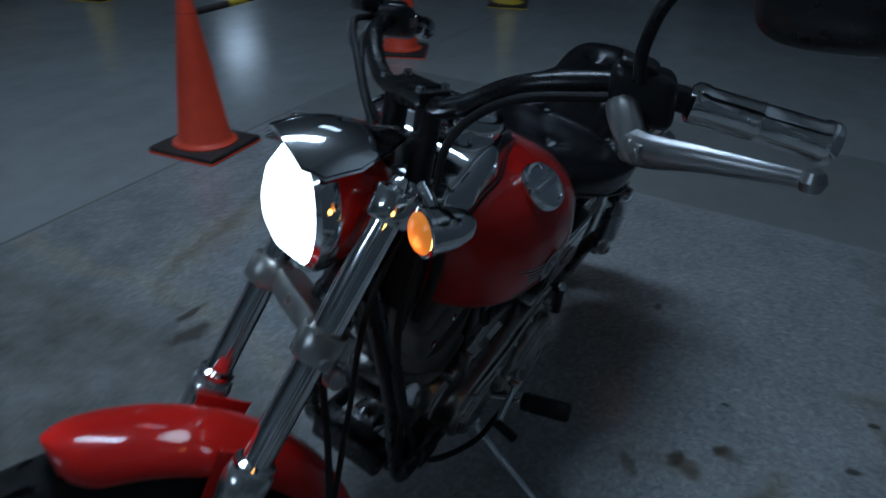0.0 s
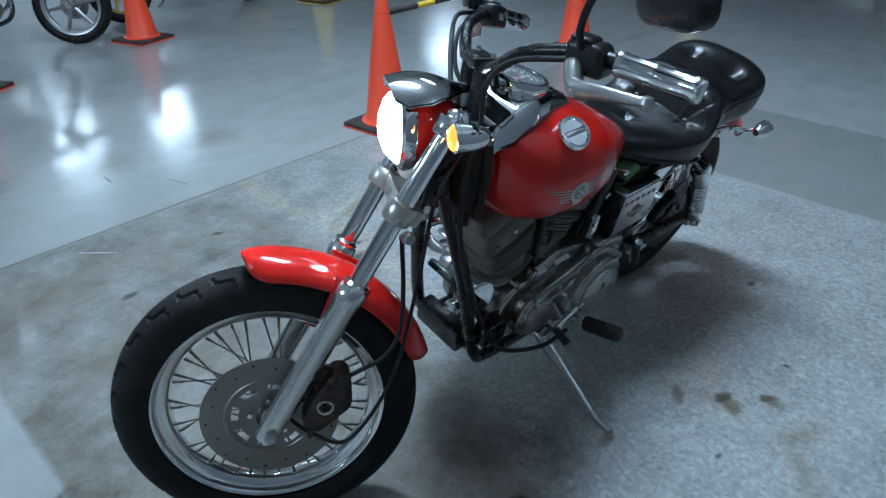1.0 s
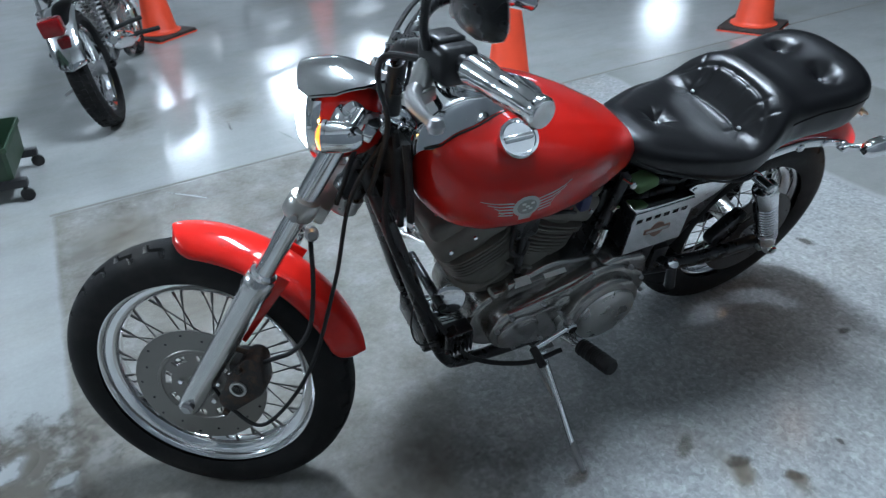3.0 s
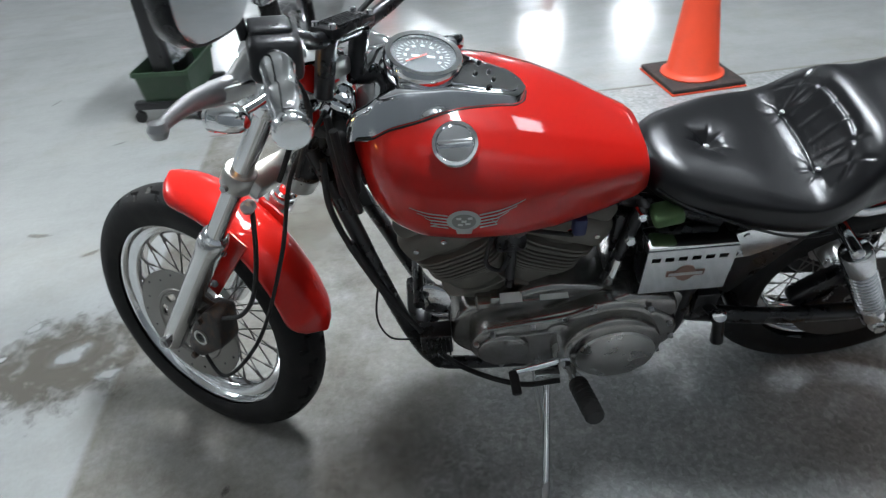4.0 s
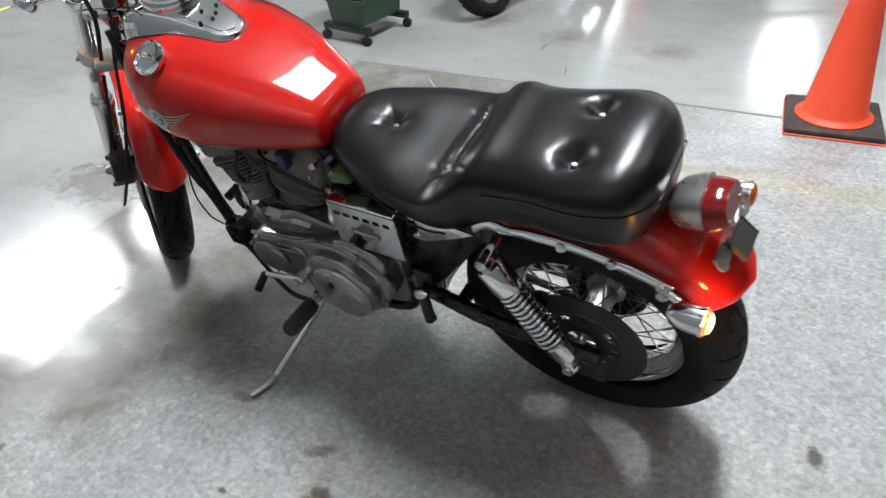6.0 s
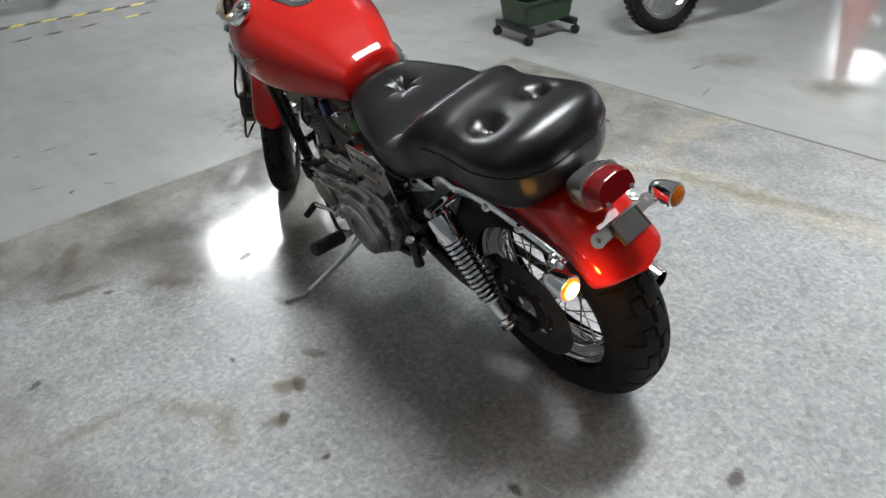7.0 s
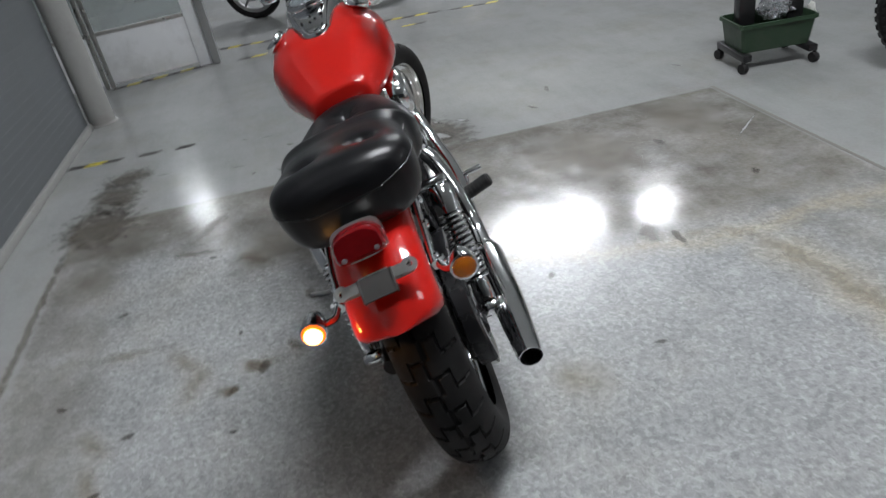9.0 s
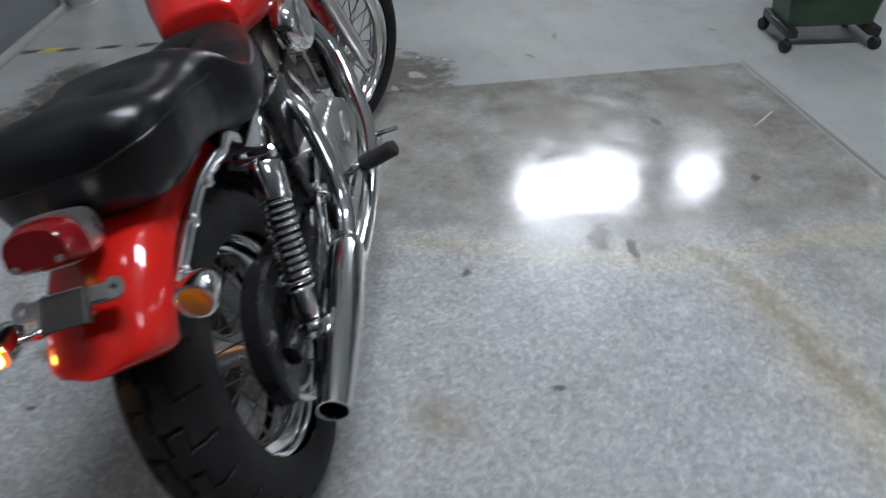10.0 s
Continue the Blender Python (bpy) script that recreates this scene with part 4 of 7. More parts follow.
# front fender: a channel that follows the tyre
def fender_mesh(centre, radius, a0, a1, half, drop, tip0, tip1, n=44, m=24, square=1.0):
    outer, inner = [], []
    for k, store in ((0.0, outer), (0.004, inner)):
        for i in range(n + 1):
            t = i / n
            a = a0 + (a1 - a0) * t
            narrow = 1.0
            if tip0 and t < tip0:
                narrow = math.sqrt(max(0.0, 1 - (1 - t / tip0) ** 2)) * 0.88 + 0.12
            if tip1 and t > 1 - tip1:
                narrow = math.sqrt(max(0.0, 1 - (1 - (1 - t) / tip1) ** 2)) * 0.88 + 0.12
            row = []
            for j in range(m + 1):
                s = -1 + 2 * j / m
                phi = s * radians(84)
                yy = half * narrow * math.copysign(abs(math.sin(phi)) ** square, phi) / math.sin(radians(84)) ** square
                fall = drop * narrow * (1 - math.cos(phi) ** square)
                r = radius - k - fall
                row.append(Vector((centre.x + r * math.cos(a), yy * (1 - k * 6), centre.z + r * math.sin(a))))
            store.append(row)
    bm = bmesh.new()
    o = [[bm.verts.new(p) for p in row] for row in outer]
    q = [[bm.verts.new(p) for p in row] for row in inner]
    for rows, flip in ((o, False), (q, True)):
        for a, b in zip(rows, rows[1:]):
            for j in range(m):
                f = (a[j], a[j + 1], b[j + 1], b[j])
                bm.faces.new(f[::-1] if flip else f)
    for j in range(m):
        bm.faces.new((o[0][j], o[0][j + 1], q[0][j + 1], q[0][j]))
        bm.faces.new((o[n][j], o[n][j + 1], q[n][j + 1], q[n][j]))
    for i in range(n):
        bm.faces.new((o[i][0], o[i + 1][0], q[i + 1][0], q[i][0]))
        bm.faces.new((o[i][m], o[i + 1][m], q[i + 1][m], q[i][m]))
    return bm


fender_f = front("front_fender", fender_mesh(AXLE_F, 0.366, radians(86), radians(167), 0.066, 0.046, 0.13, 0.12), RED, label="glossy red front fender", smooth=50)
for side in (1, -1):
    o = [along_fork(0.36, 0, 0.030), along_fork(0.36, 0, -0.050), along_fork(0.17, 0, -0.036), along_fork(0.17, 0, 0.004)]
    bracket = slab_of([(p.x, p.z) for p in o], 0.060 * side, 0.066 * side, 0.002)
    front("fender_bracket", bracket, RED, fender_f, "red fender bracket", 40)
    front("fender_bolt", bolt(along_fork(0.30, 0.066 * side, -0.01), Y * side, 0.008, 0.008), STEEL, fender_f)
    front("fender_bolt", bolt(along_fork(0.20, 0.066 * side, -0.02), Y * side, 0.008, 0.008), STEEL, fender_f)

# brake caliper behind the left leg
cal = joined(
    slab_of(hull_outline([(1.388, 0.392, 0.040), (1.428, 0.345, 0.026), (1.372, 0.436, 0.024)], 20), 0.070, 0.128, 0.008),
    slab_of(hull_outline([(1.41, 0.40, 0.030), (1.43, 0.34, 0.024)], 16), 0.040, 0.056, 0.005),
    box(1.375, 1.425, 0.045, 0.115, 0.405, 0.435, 0.006),
)
caliper = front("front_caliper", cal, RUST, label="rusty black brake caliper")
front("caliper_piston_ring", lathe([(0.018, 0), (0.018, 0.004), (0.013, 0.004), (0.0125, -0.002)], (1.405, 0.128, 0.383), Y, 28), ALLOY, caliper)
for stud in bunch(bolt((1.397, 0.125, 0.432), Y, 0.008, 0.012), bolt((1.44, 0.122, 0.318), Y, 0.008, 0.012), rod((1.36, 0.09, 0.44), (1.43, 0.09, 0.46), 0.006)):
    front("caliper_bolt", stud, RUST, caliper, "rusty bolt")
front("brake_hose", tube([(1.365, 0.105, 0.432), (1.33, 0.115, 0.455), (1.28, 0.120, 0.485), (1.245, 0.115, 0.54), (1.235, 0.10, 0.63), (1.235, 0.09, 0.74)], 0.0048, 10), RUBBER, caliper, "black rubber brake hose")
front("speedometer_cable", tube([(1.50, 0.06, 0.335), (1.44, 0.10, 0.30), (1.36, 0.12, 0.285), (1.26, 0.10, 0.42), (1.20, 0.07, 0.62), (1.16, 0.06, 0.80), (1.08, 0.05, 0.93)], 0.0042, 10), RUBBER, label="black cable from the front hub")

# headlamp
HEAD = Vector((1.212, 0, 0.933))
shell = lathe([(0.020, -0.108), (0.045, -0.098), (0.064, -0.074), (0.077, -0.036), (0.081, -0.012), (0.081, 0.0)], HEAD, (1, 0, 0.06), 48)
headlamp = front("headlamp", shell, RED, label="red headlamp shell with lit lamp")
front("bezel", lathe([(0.080, -0.012), (0.086, -0.010), (0.0885, 0.0), (0.086, 0.012), (0.079, 0.018), (0.076, 0.014), (0.078, 0.0)], HEAD, (1, 0, 0.06), 56, True), CHROME, headlamp, "chrome headlamp ring")
front("lamp_glass", lathe([(0.078, 0.004), (0.071, 0.022), (0.052, 0.040), (0.026, 0.050), (0, 0.053)], HEAD, (1, 0, 0.06), 48), HEAD_LIT, headlamp, "brightly lit headlamp glass")
beam = bpy.data.lights.new("headlamp_beam", "SPOT")
beam.energy, beam.color, beam.spot_size, beam.spot_blend, beam.shadow_soft_size = 160, (1.0, 0.95, 0.86), radians(80), 0.9, 0.06
beam_ob = new("headlamp_beam", beam)
beam_ob.matrix_basis = BIKE @ STEER @ look(HEAD + Vector((0.066, 0, 0)), HEAD + Vector((1.0, 0, -0.14)))
# visor over the headlamp
visor = []
for i in range(21):
    t = i / 20
    x = 1.240 - 0.150 * t
    row = []
    for j in range(29):
        q = -1 + 2 * j / 28
        a = radians(q * float(np.interp(t, [0, 0.15, 0.45, 0.75, 1.0], [46, 57, 54, 40, 18])))
        h = 0.094 * (1 + 0.10 * math.sin(min(1, t * 1.25) * math.pi) - 0.20 * t**2)
        row.append(Vector((x + 0.010 * (1 - q * q) * (1 - t), h * math.sin(a), 0.930 + h * math.cos(a) + 0.005)))
    visor.append(row)
under = [[p + Vector((0, 0, -0.005)) for p in row] for row in visor]
front("visor", joined(loft(visor, False, False), loft(under, False, False), loft([visor[0], under[0]], False, False), loft([visor[-1], under[-1]], False, False)), CHROME, headlamp, "chrome visor over the headlamp", 60)
front("lamp_mount", joined(rod((1.13, 0, 1.0), (1.09, 0, 0.995), 0.018, bevel=0.004), box(1.08, 1.11, -0.03, 0.03, 0.97, 1.0, 0.006)), ALLOY, headlamp)


def bullet_lamp(p, d, lens, parent_front, name, label, size=1.0):
    """A chrome bullet-shaped turn signal with its lens towards d."""
    d = Vector(d).normalized()
    k = size
    body = lathe([(r * k, h * k) for r, h in ((0.0, -0.056), (0.012, -0.054), (0.022, -0.044), (0.029, -0.022), (0.031, 0.0), (0.031, 0.012), (0.0330, 0.014), (0.0330, 0.021), (0.028, 0.023))], p, d, 32)
    glass = lathe([(r * k, h * k) for r, h in ((0.028, 0.018), (0.028, 0.023), (0.024, 0.028), (0.014, 0.033), (0, 0.035))], p, d, 28)
    put = front if parent_front else part
    shell_ob = put(name, body, CHROME, motorcycle, label)
    put("lens", glass, lens, shell_ob, "amber lens")
    return shell_ob


for side, lens in ((1, AMBER_DIM), (-1, AMBER)):
    lamp = bullet_lamp((1.146, 0.206 * side, 0.962), (1, 0.05 * side, 0.02), lens, True, "front_turn_signal", "chrome bullet turn signal with amber lens", 0.80)
    front("stalk", tube([(1.130, 0.180 * side, 0.965), (1.125, 0.155 * side, 0.970), (1.120, 0.125 * side, 0.978)], 0.008, 12), CHROME, lamp)

def signal_glow(at, watts):
    """The light of a lit amber bulb."""
    glow = bpy.data.lights.new("signal_glow", "POINT")
    glow.energy, glow.color, glow.shadow_soft_size = watts, (1.0, 0.42, 0.06), 0.012
    new("signal_glow", glow).location = at


signal_glow(BIKE @ STEER @ Vector((1.186, 0.206, 0.945)), 0.22)
signal_glow(BIKE @ Vector((-0.278, 0.158, 0.612)), 0.6)

# handlebar with its clamp
bar_line = [(0.846, 0.404), (0.932, 0.318), (0.985, 0.262), (1.040, 0.190), (1.066, 0.110), (1.070, 0.040)]
bar_z = [1.072, 1.098, 1.108, 1.096, 1.060, 1.046]
left = [(x, y, z) for (x, y), z in zip(bar_line, bar_z)]
right = [(x, -y, z) for x, y, z in reversed(left)]
handlebar = front("handlebar", tube(left + right, 0.0128, 18, 10), BLACK, label="black swept-back handlebar")
riser = box(1.048, 1.092, -0.058, 0.058, 1.050, 1.066, 0.004)
riser_ribs = bunch(*[box(1.050 + k * 0.0062, 1.0535 + k * 0.0062, -0.040, 0.040, 1.066, 1.069, 0.001, 1) for k in range(7)])
riser_ob = front("bar_clamp", riser, BLACK, motorcycle, "black ribbed handlebar clamp")
for side in (1, -1):
    front("riser", rod((1.086, 0.045 * side, 0.950), (1.070, 0.045 * side, 1.048), 0.016, 0.017, 0.003), BLACK, riser_ob, "black riser")
for rib in riser_ribs:
    front("clamp_rib", rib, BLACK, riser_ob)
for stud in bunch(*[lathe([(0.006, 0), (0.006, 0.007), (0.003, 0.008), (0, 0.008)], (x, y, 1.065), (0, 0, 1), 12) for x in (1.054, 1.086) for y in (-0.050, 0.050)]):
    front("clamp_bolt", stud, CHROME, riser_ob)
for side in (1, -1):
    def S(p):
        return Vector((p[0], p[1] * side, p[2]))
    g0, g1 = S((0.930, 0.320, 1.097)), S((0.846, 0.404, 1.072))
    axis = (g1 - g0).normalized()
    grip = lathe([(0.015, -0.012), (0.0195, -0.008), (0.0200, 0.0), (0.0184, 0.006), (0.0184, 0.050), (0.0192, 0.053), (0.0184, 0.056), (0.0186, 0.108), (0.0205, 0.111), (0.0205, 0.121), (0.0180, 0.125), (0, 0.1255)], g0, axis, 30)
    front("grip", grip, CHROME, handlebar, "chrome metal hand grip")
    # switch housing and lever perch
    c = S((0.962, 0.287, 1.103))
    along = axis
    upv = Vector((0, 0, 1))
    fwd = along.cross(upv).normalized() * (1 if side > 0 else -1)
    m = Matrix(((along.x, fwd.x, upv.x, c.x), (along.y, fwd.y, upv.y, c.y), (along.z, fwd.z, upv.z, c.z), (0, 0, 0, 1)))
    house = moved(joined(box(-0.040, 0.024, -0.032, 0.030, -0.027, 0.024, 0.012, 4), box(-0.034, 0.004, -0.024, 0.026, 0.020, 0.030, 0.007, 3)), m)
    switch = front("switch_housing", house, PLASTIC, motorcycle, "black switch housing")
    front("switch_button", moved(joined(box(-0.022, -0.006, -0.036, -0.029, -0.010, 0.004, 0.002), lathe([(0.007, 0), (0.007, 0.006), (0, 0.006)], (0.008, -0.029, 0.004), (0, -1, 0), 12)), m), STEEL, switch)
    pivot = S((1.004, 0.318, 1.064))
    lever_perch = front("lever_perch", joined(tube([S((0.972, 0.270, 1.104)), S((0.994, 0.288, 1.090)), pivot], [0.019, 0.017, 0.014], 14), moved(box(-0.024, 0.024, -0.014, 0.014, -0.009, 0.009, 0.003), Matrix.Translation(S((1.000, 0.322, 1.064))) @ Matrix.Rotation(radians(70 * side), 4, "Z")), lathe([(0.012, -0.012), (0.014, -0.009), (0.014, 0.009), (0.012, 0.012)], pivot, (0, 0, 1), 18)), ALLOY, handlebar, "polished lever bracket")
    lever = joined(tube([pivot, S((1.004, 0.345, 1.066)), S((0.996, 0.385, 1.071)), S((0.981, 0.428, 1.073)), S((0.966, 0.460, 1.073))], [0.0140, 0.0125, 0.0095, 0.0070, 0.0056], 12, 8, True, 1.25),
                   lathe([(0, -0.011), (0.008, -0.008), (0.011, 0), (0.008, 0.008), (0, 0.011)], S((0.963, 0.466, 1.073)), (0, 0, 1), 16))
    front("clutch_lever" if side > 0 else "brake_lever", lever, STEEL, handlebar, "dull alloy ball-end lever")
    # mirror
    stem = [S((0.992, 0.300, 1.118)), S((0.996, 0.303, 1.150)), S((0.985, 0.318, 1.195)), S((0.955, 0.350, 1.215)), S((0.925, 0.385, 1.205))]
    mirror = front("mirror", tube(stem, 0.0062, 12), BLACK, motorcycle, "black round-cornered mirror on a bent stem")
    mc = S((0.914, 0.424, 1.205))
    face = Vector((-1.0, -0.28 * side, 0.10)).normalized()
    mm = aim(mc, face)
    cup = []
    for dz, sc in ((-0.034, 0.45), (-0.030, 0.70), (-0.020, 0.90), (-0.006, 1.0), (0.004, 1.0), (0.006, 0.96)):
        ring = []
        for k in range(36):
            a = 2 * math.pi * k / 36
            ca, sa = math.cos(a), math.sin(a)
            ring.append(mm @ Vector((0.068 * sc * math.copysign(abs(ca) ** 0.62, ca), 0.046 * sc * math.copysign(abs(sa) ** 0.62, sa), dz)))
        cup.append(ring)
    front("mirror_shell", loft(cup), BLACK, mirror, "black mirror back")
    glass = [[mm @ Vector((0.0645 * math.copysign(abs(math.cos(2 * math.pi * k / 36)) ** 0.62, math.cos(2 * math.pi * k / 36)), 0.0425 * math.copysign(abs(math.sin(2 * math.pi * k / 36)) ** 0.62, math.sin(2 * math.pi * k / 36)), dz)) for k in range(36)] for dz in (0.0062, 0.0072)]
    front("mirror_glass", loft(glass), MIRROR, mirror, "reflecting mirror glass")
front("brake_reservoir", joined(box(0.962, 1.022, -0.325, -0.268, 1.118, 1.148, 0.005), box(0.960, 1.024, -0.327, -0.266, 1.148, 1.155, 0.003)), BLACK, handlebar, "black brake fluid reservoir")
front("clutch_cable", tube([(1.00, 0.275, 1.10), (1.065, 0.20, 1.085), (1.09, 0.13, 1.03), (1.085, 0.085, 0.94), (1.12, 0.09, 0.82)], 0.0050, 10), RUBBER, handlebar, "black clutch cable")
front("throttle_cable", tube([(0.99, -0.285, 1.095), (1.06, -0.19, 1.085), (1.09, -0.09, 1.02), (1.05, -0.03, 0.95)], 0.0050, 10), RUBBER, handlebar, "black throttle cable")
front("brake_line", tube([(1.00, -0.290, 1.11), (1.06, -0.22, 1.11), (1.10, -0.10, 1.06), (1.13, 0.02, 0.95), (1.19, 0.06, 0.78)], 0.0050, 10), RUBBER, handlebar, "black brake line")
part("cable_loom", tube([(1.13, 0.075, 0.86), (1.135, 0.085, 0.74), (1.09, 0.10, 0.58), (1.02, 0.115, 0.42), (0.93, 0.14, 0.27), (0.80, 0.185, 0.235), (0.70, 0.195, 0.25)], 0.0062, 10), RUBBER, motorcycle, "black clutch cable along the down tube")
part("cable_sleeve", tube([(1.115, 0.09, 0.66), (1.075, 0.103, 0.545), (1.05, 0.108, 0.485)], 0.0095, 10), RUBBER, motorcycle)
part("thin_wire", tube([(1.075, 0.105, 0.55), (1.09, 0.12, 0.45), (1.07, 0.125, 0.38), (1.02, 0.13, 0.37)], 0.0022, 8), RUBBER, motorcycle, "thin loose wire")

# ---- tank, dash and seat ----
def interp(x, xs, ys):
    order = sorted(zip(xs, ys))
    return float(np.interp(x, [a for a, _ in order], [b for _, b in order]))


TANK = [  # x, half width, top, bottom, height of the widest line
    (1.080, 0.030, 0.890, 0.830, 0.862), (1.072, 0.072, 0.914, 0.790, 0.850), (1.052, 0.122, 0.932, 0.748, 0.836), (1.020, 0.160, 0.944, 0.720, 0.824),
    (0.970, 0.187, 0.952, 0.706, 0.812), (0.900, 0.199, 0.946, 0.706, 0.804), (0.820, 0.196, 0.926, 0.704, 0.795), (0.740, 0.176, 0.897, 0.702, 0.784),
    (0.660, 0.142, 0.860, 0.700, 0.772), (0.600, 0.112, 0.829, 0.700, 0.762), (0.572, 0.099, 0.815, 0.703, 0.757), (0.562, 0.094, 0.809, 0.708, 0.755), (0.557, 0.080, 0.796, 0.722, 0.753),
]


def smoothed(x, table, k):
    """A table's column k at x, averaged over a short stretch so that no kink shows."""
    xs_ = [r[0] for r in table]
    span = min(0.014, max(xs_) - x, x - min(xs_))
    return sum(interp(x + span * s, xs_, [r[k] for r in table]) for s in (-1, -0.66, -0.33, 0, 0.33, 0.66, 1)) / 7


def tank_row(x, n=180):
    w, top, low, mid = (smoothed(x, TANK, k) for k in (1, 2, 3, 4))
    row = []
    for k in range(n):
        a = 2 * math.pi * k / n
        c, s = math.cos(a), math.sin(a)
        square = min(1.0, max(0.0, (0.98 - x) / 0.30))
        e = (0.92 - 0.22 * square) if s > 0 else 0.86
        yy = w * math.copysign(abs(c) ** (0.80 - 0.10 * square if s > 0 else 0.62), c)
        zz = mid + (top - mid) * abs(s) ** e if s > 0 else mid - (mid - low) * abs(s) ** e
        if s > 0:
            u = min(1.0, max(0.0, (abs(yy) / w - 0.54) / 0.12))
            zz += 0.0030 * square * min(1.0, (x - 0.557) / 0.12) * (1 - u * u * (3 - 2 * u))
        row.append(Vector((x, yy, zz)))
    return row


xs = [1.080, 1.076, 1.073, 1.069, 1.064, 1.058, 1.050, 1.042] + [1.032 - 0.010 * k for k in range(45)] + [0.586, 0.580, 0.574, 0.570, 0.567, 0.564, 0.5615, 0.559, 0.557]
tank = part("fuel_tank", loft([tank_row(x) for x in xs]), RED, motorcycle, "glossy red fuel tank", 60)


def tank_top(x, y):
    row = tank_row(x)
    best = [p for p in row if p.z >= interp(x, [r[0] for r in TANK], [r[4] for r in TANK]) - 1e-6]
    best.sort(key=lambda p: p.y)
    return float(np.interp(y, [p.y for p in best], [p.z for p in best]))


def tank_side(x, z):
    """The tank's left face at x and a height below its top: y."""
    row = [p for p in tank_row(x) if p.y > 0]
    row.sort(key=lambda p: p.z)
    return float(np.interp(z, [p.z for p in row], [p.y for p in row]))


cap_at, cap_dir = Vector((0.905, 0.133, tank_top(0.905, 0.133) - 0.008)), Vector((0.10, 0.50, 0.86))
cap = part("fuel_cap", lathe([(0.030, 0.0), (0.036, 0.004), (0.0385, 0.010), (0.0385, 0.020), (0.036, 0.026), (0.031, 0.0265), (0.029, 0.023), (0, 0.022)], cap_at, cap_dir, 48), CHROME, motorcycle, "round chrome fuel cap")
part("cap_grip", moved(box(-0.028, 0.028, -0.006, 0.006, 0.020, 0.028, 0.003), aim(cap_at, cap_dir) @ Matrix.Rotation(radians(188), 4, "Z")), CHROME, cap)
part("fuel_cap", lathe([(0.030, 0.0), (0.036, 0.004), (0.0385, 0.010), (0.0385, 0.020), (0.036, 0.026), (0.031, 0.0265), (0.029, 0.023), (0, 0.022)], (0.905, -0.133, cap_at.z), (0.10, -0.50, 0.86), 48), CHROME, motorcycle, "round chrome fuel cap")


def skin_plate(outline, lift=0.0012, cuts=2):
    """A thin plate laid on the tank's left face, from an outline in x and z."""
    bm = bmesh.new()
    face = bm.faces.new([bm.verts.new((x, 0, z)) for x, z in outline])
    bmesh.ops.triangulate(bm, faces=[face])
    for _ in range(cuts):
        bmesh.ops.subdivide_edges(bm, edges=bm.edges[:], cuts=1, use_grid_fill=True)
    for v in bm.verts:
        v.co.y = tank_side(v.co.x, v.co.z) + lift
    return bm


badge_bits = [skin_plate([(0.902 + 0.028 * math.cos(a), 0.813 + 0.024 * math.sin(a)) for a in (2 * math.pi * k / 24 for k in range(24))], 0.0022)]
badge_bits.append(skin_plate([(0.888, 0.793), (0.916, 0.793), (0.914, 0.780), (0.890, 0.780)], 0.0020))
for side in (1, -1):
    for k in range(5):
        z = 0.826 - 0.0072 * k
        far = 0.088 - 0.012 * k if side > 0 else 0.102 - 0.014 * k
        rise = 0.007 if side > 0 else 0.013
        badge_bits.append(skin_plate([(0.902 + side * 0.026, z), (0.902 + side * 0.055, z + 0.003), (0.902 + side * far, z + rise + 0.0008), (0.902 + side * far, z + rise - 0.0006), (0.902 + side * 0.055, z + 0.0004), (0.902 + side * 0.026, z - 0.0034)], 0.0014))
badge = part("tank_emblem", joined(*badge_bits[:2]), SILVER, motorcycle, "silver winged round emblem", 50)
parts("emblem_feather", badge_bits[2:], SILVER, badge, "thin silver wing feather")
part("emblem_ring", skin_plate([(0.902 + 0.020 * math.cos(a), 0.813 + 0.017 * math.sin(a)) for a in (2 * math.pi * k / 24 for k in range(24))], 0.0030), DISC, badge, "darker emblem disc")
part("emblem_face", joined(*[skin_plate([(0.902 + x, 0.813 + z), (0.902 + x + 0.008, 0.813 + z), (0.902 + x + 0.008, 0.813 + z + 0.005), (0.902 + x, 0.813 + z + 0.005)], 0.0042, 0) for x, z in ((-0.014, 0.006), (0.004, 0.006), (-0.010, -0.006), (0.002, -0.008), (-0.004, 0.0))]), LABEL, badge)

# the chrome dash on the tank's ridge
dash_rows = []


def dash_half(t):
    """The dash's half width from its front (0) to its tip (1)."""
    w = float(np.interp(t, [0, 0.12, 0.35, 0.6, 0.85, 1.0], [0.088, 0.094, 0.092, 0.068, 0.048, 0.040]))
    return w * math.sqrt(max(0.0, 1 - max(0.0, (t - 0.88) / 0.12) ** 2)) + 0.001


def dash_lift(t):
    return float(np.interp(t, [0, 0.06, 0.14, 0.28, 0.5, 0.75, 1.0], [0.014, 0.024, 0.034, 0.036, 0.027, 0.016, 0.009]))


for i in range(37):
    t = i / 36
    x = 1.066 - 0.290 * t
    w = dash_half(t)
    base = tank_top(min(x, 1.045), 0.0)
    row = []
    for j in range(31):
        s = -1 + 2 * j / 30
        edge = max(0.0, abs(s) - 0.76) / 0.24
        skirt = tank_top(min(x, 1.045), w) - 0.004
        zt = base + dash_lift(t)
        row.append(Vector((x, w * s, zt - (zt - skirt) * edge**1.7)))
    dash_rows.append(row)
nose = [Vector((p.x + 0.020, p.y * 0.97, min(p.z, 0.885))) for p in dash_rows[0]]
front_rows = [[a.lerp(b, t) + Vector((0.006 * math.sin(t * math.pi), 0, 0.006 * math.sin(t * math.pi))) for a, b in zip(nose, dash_rows[0])] for t in (0.0, 0.33, 0.66)]
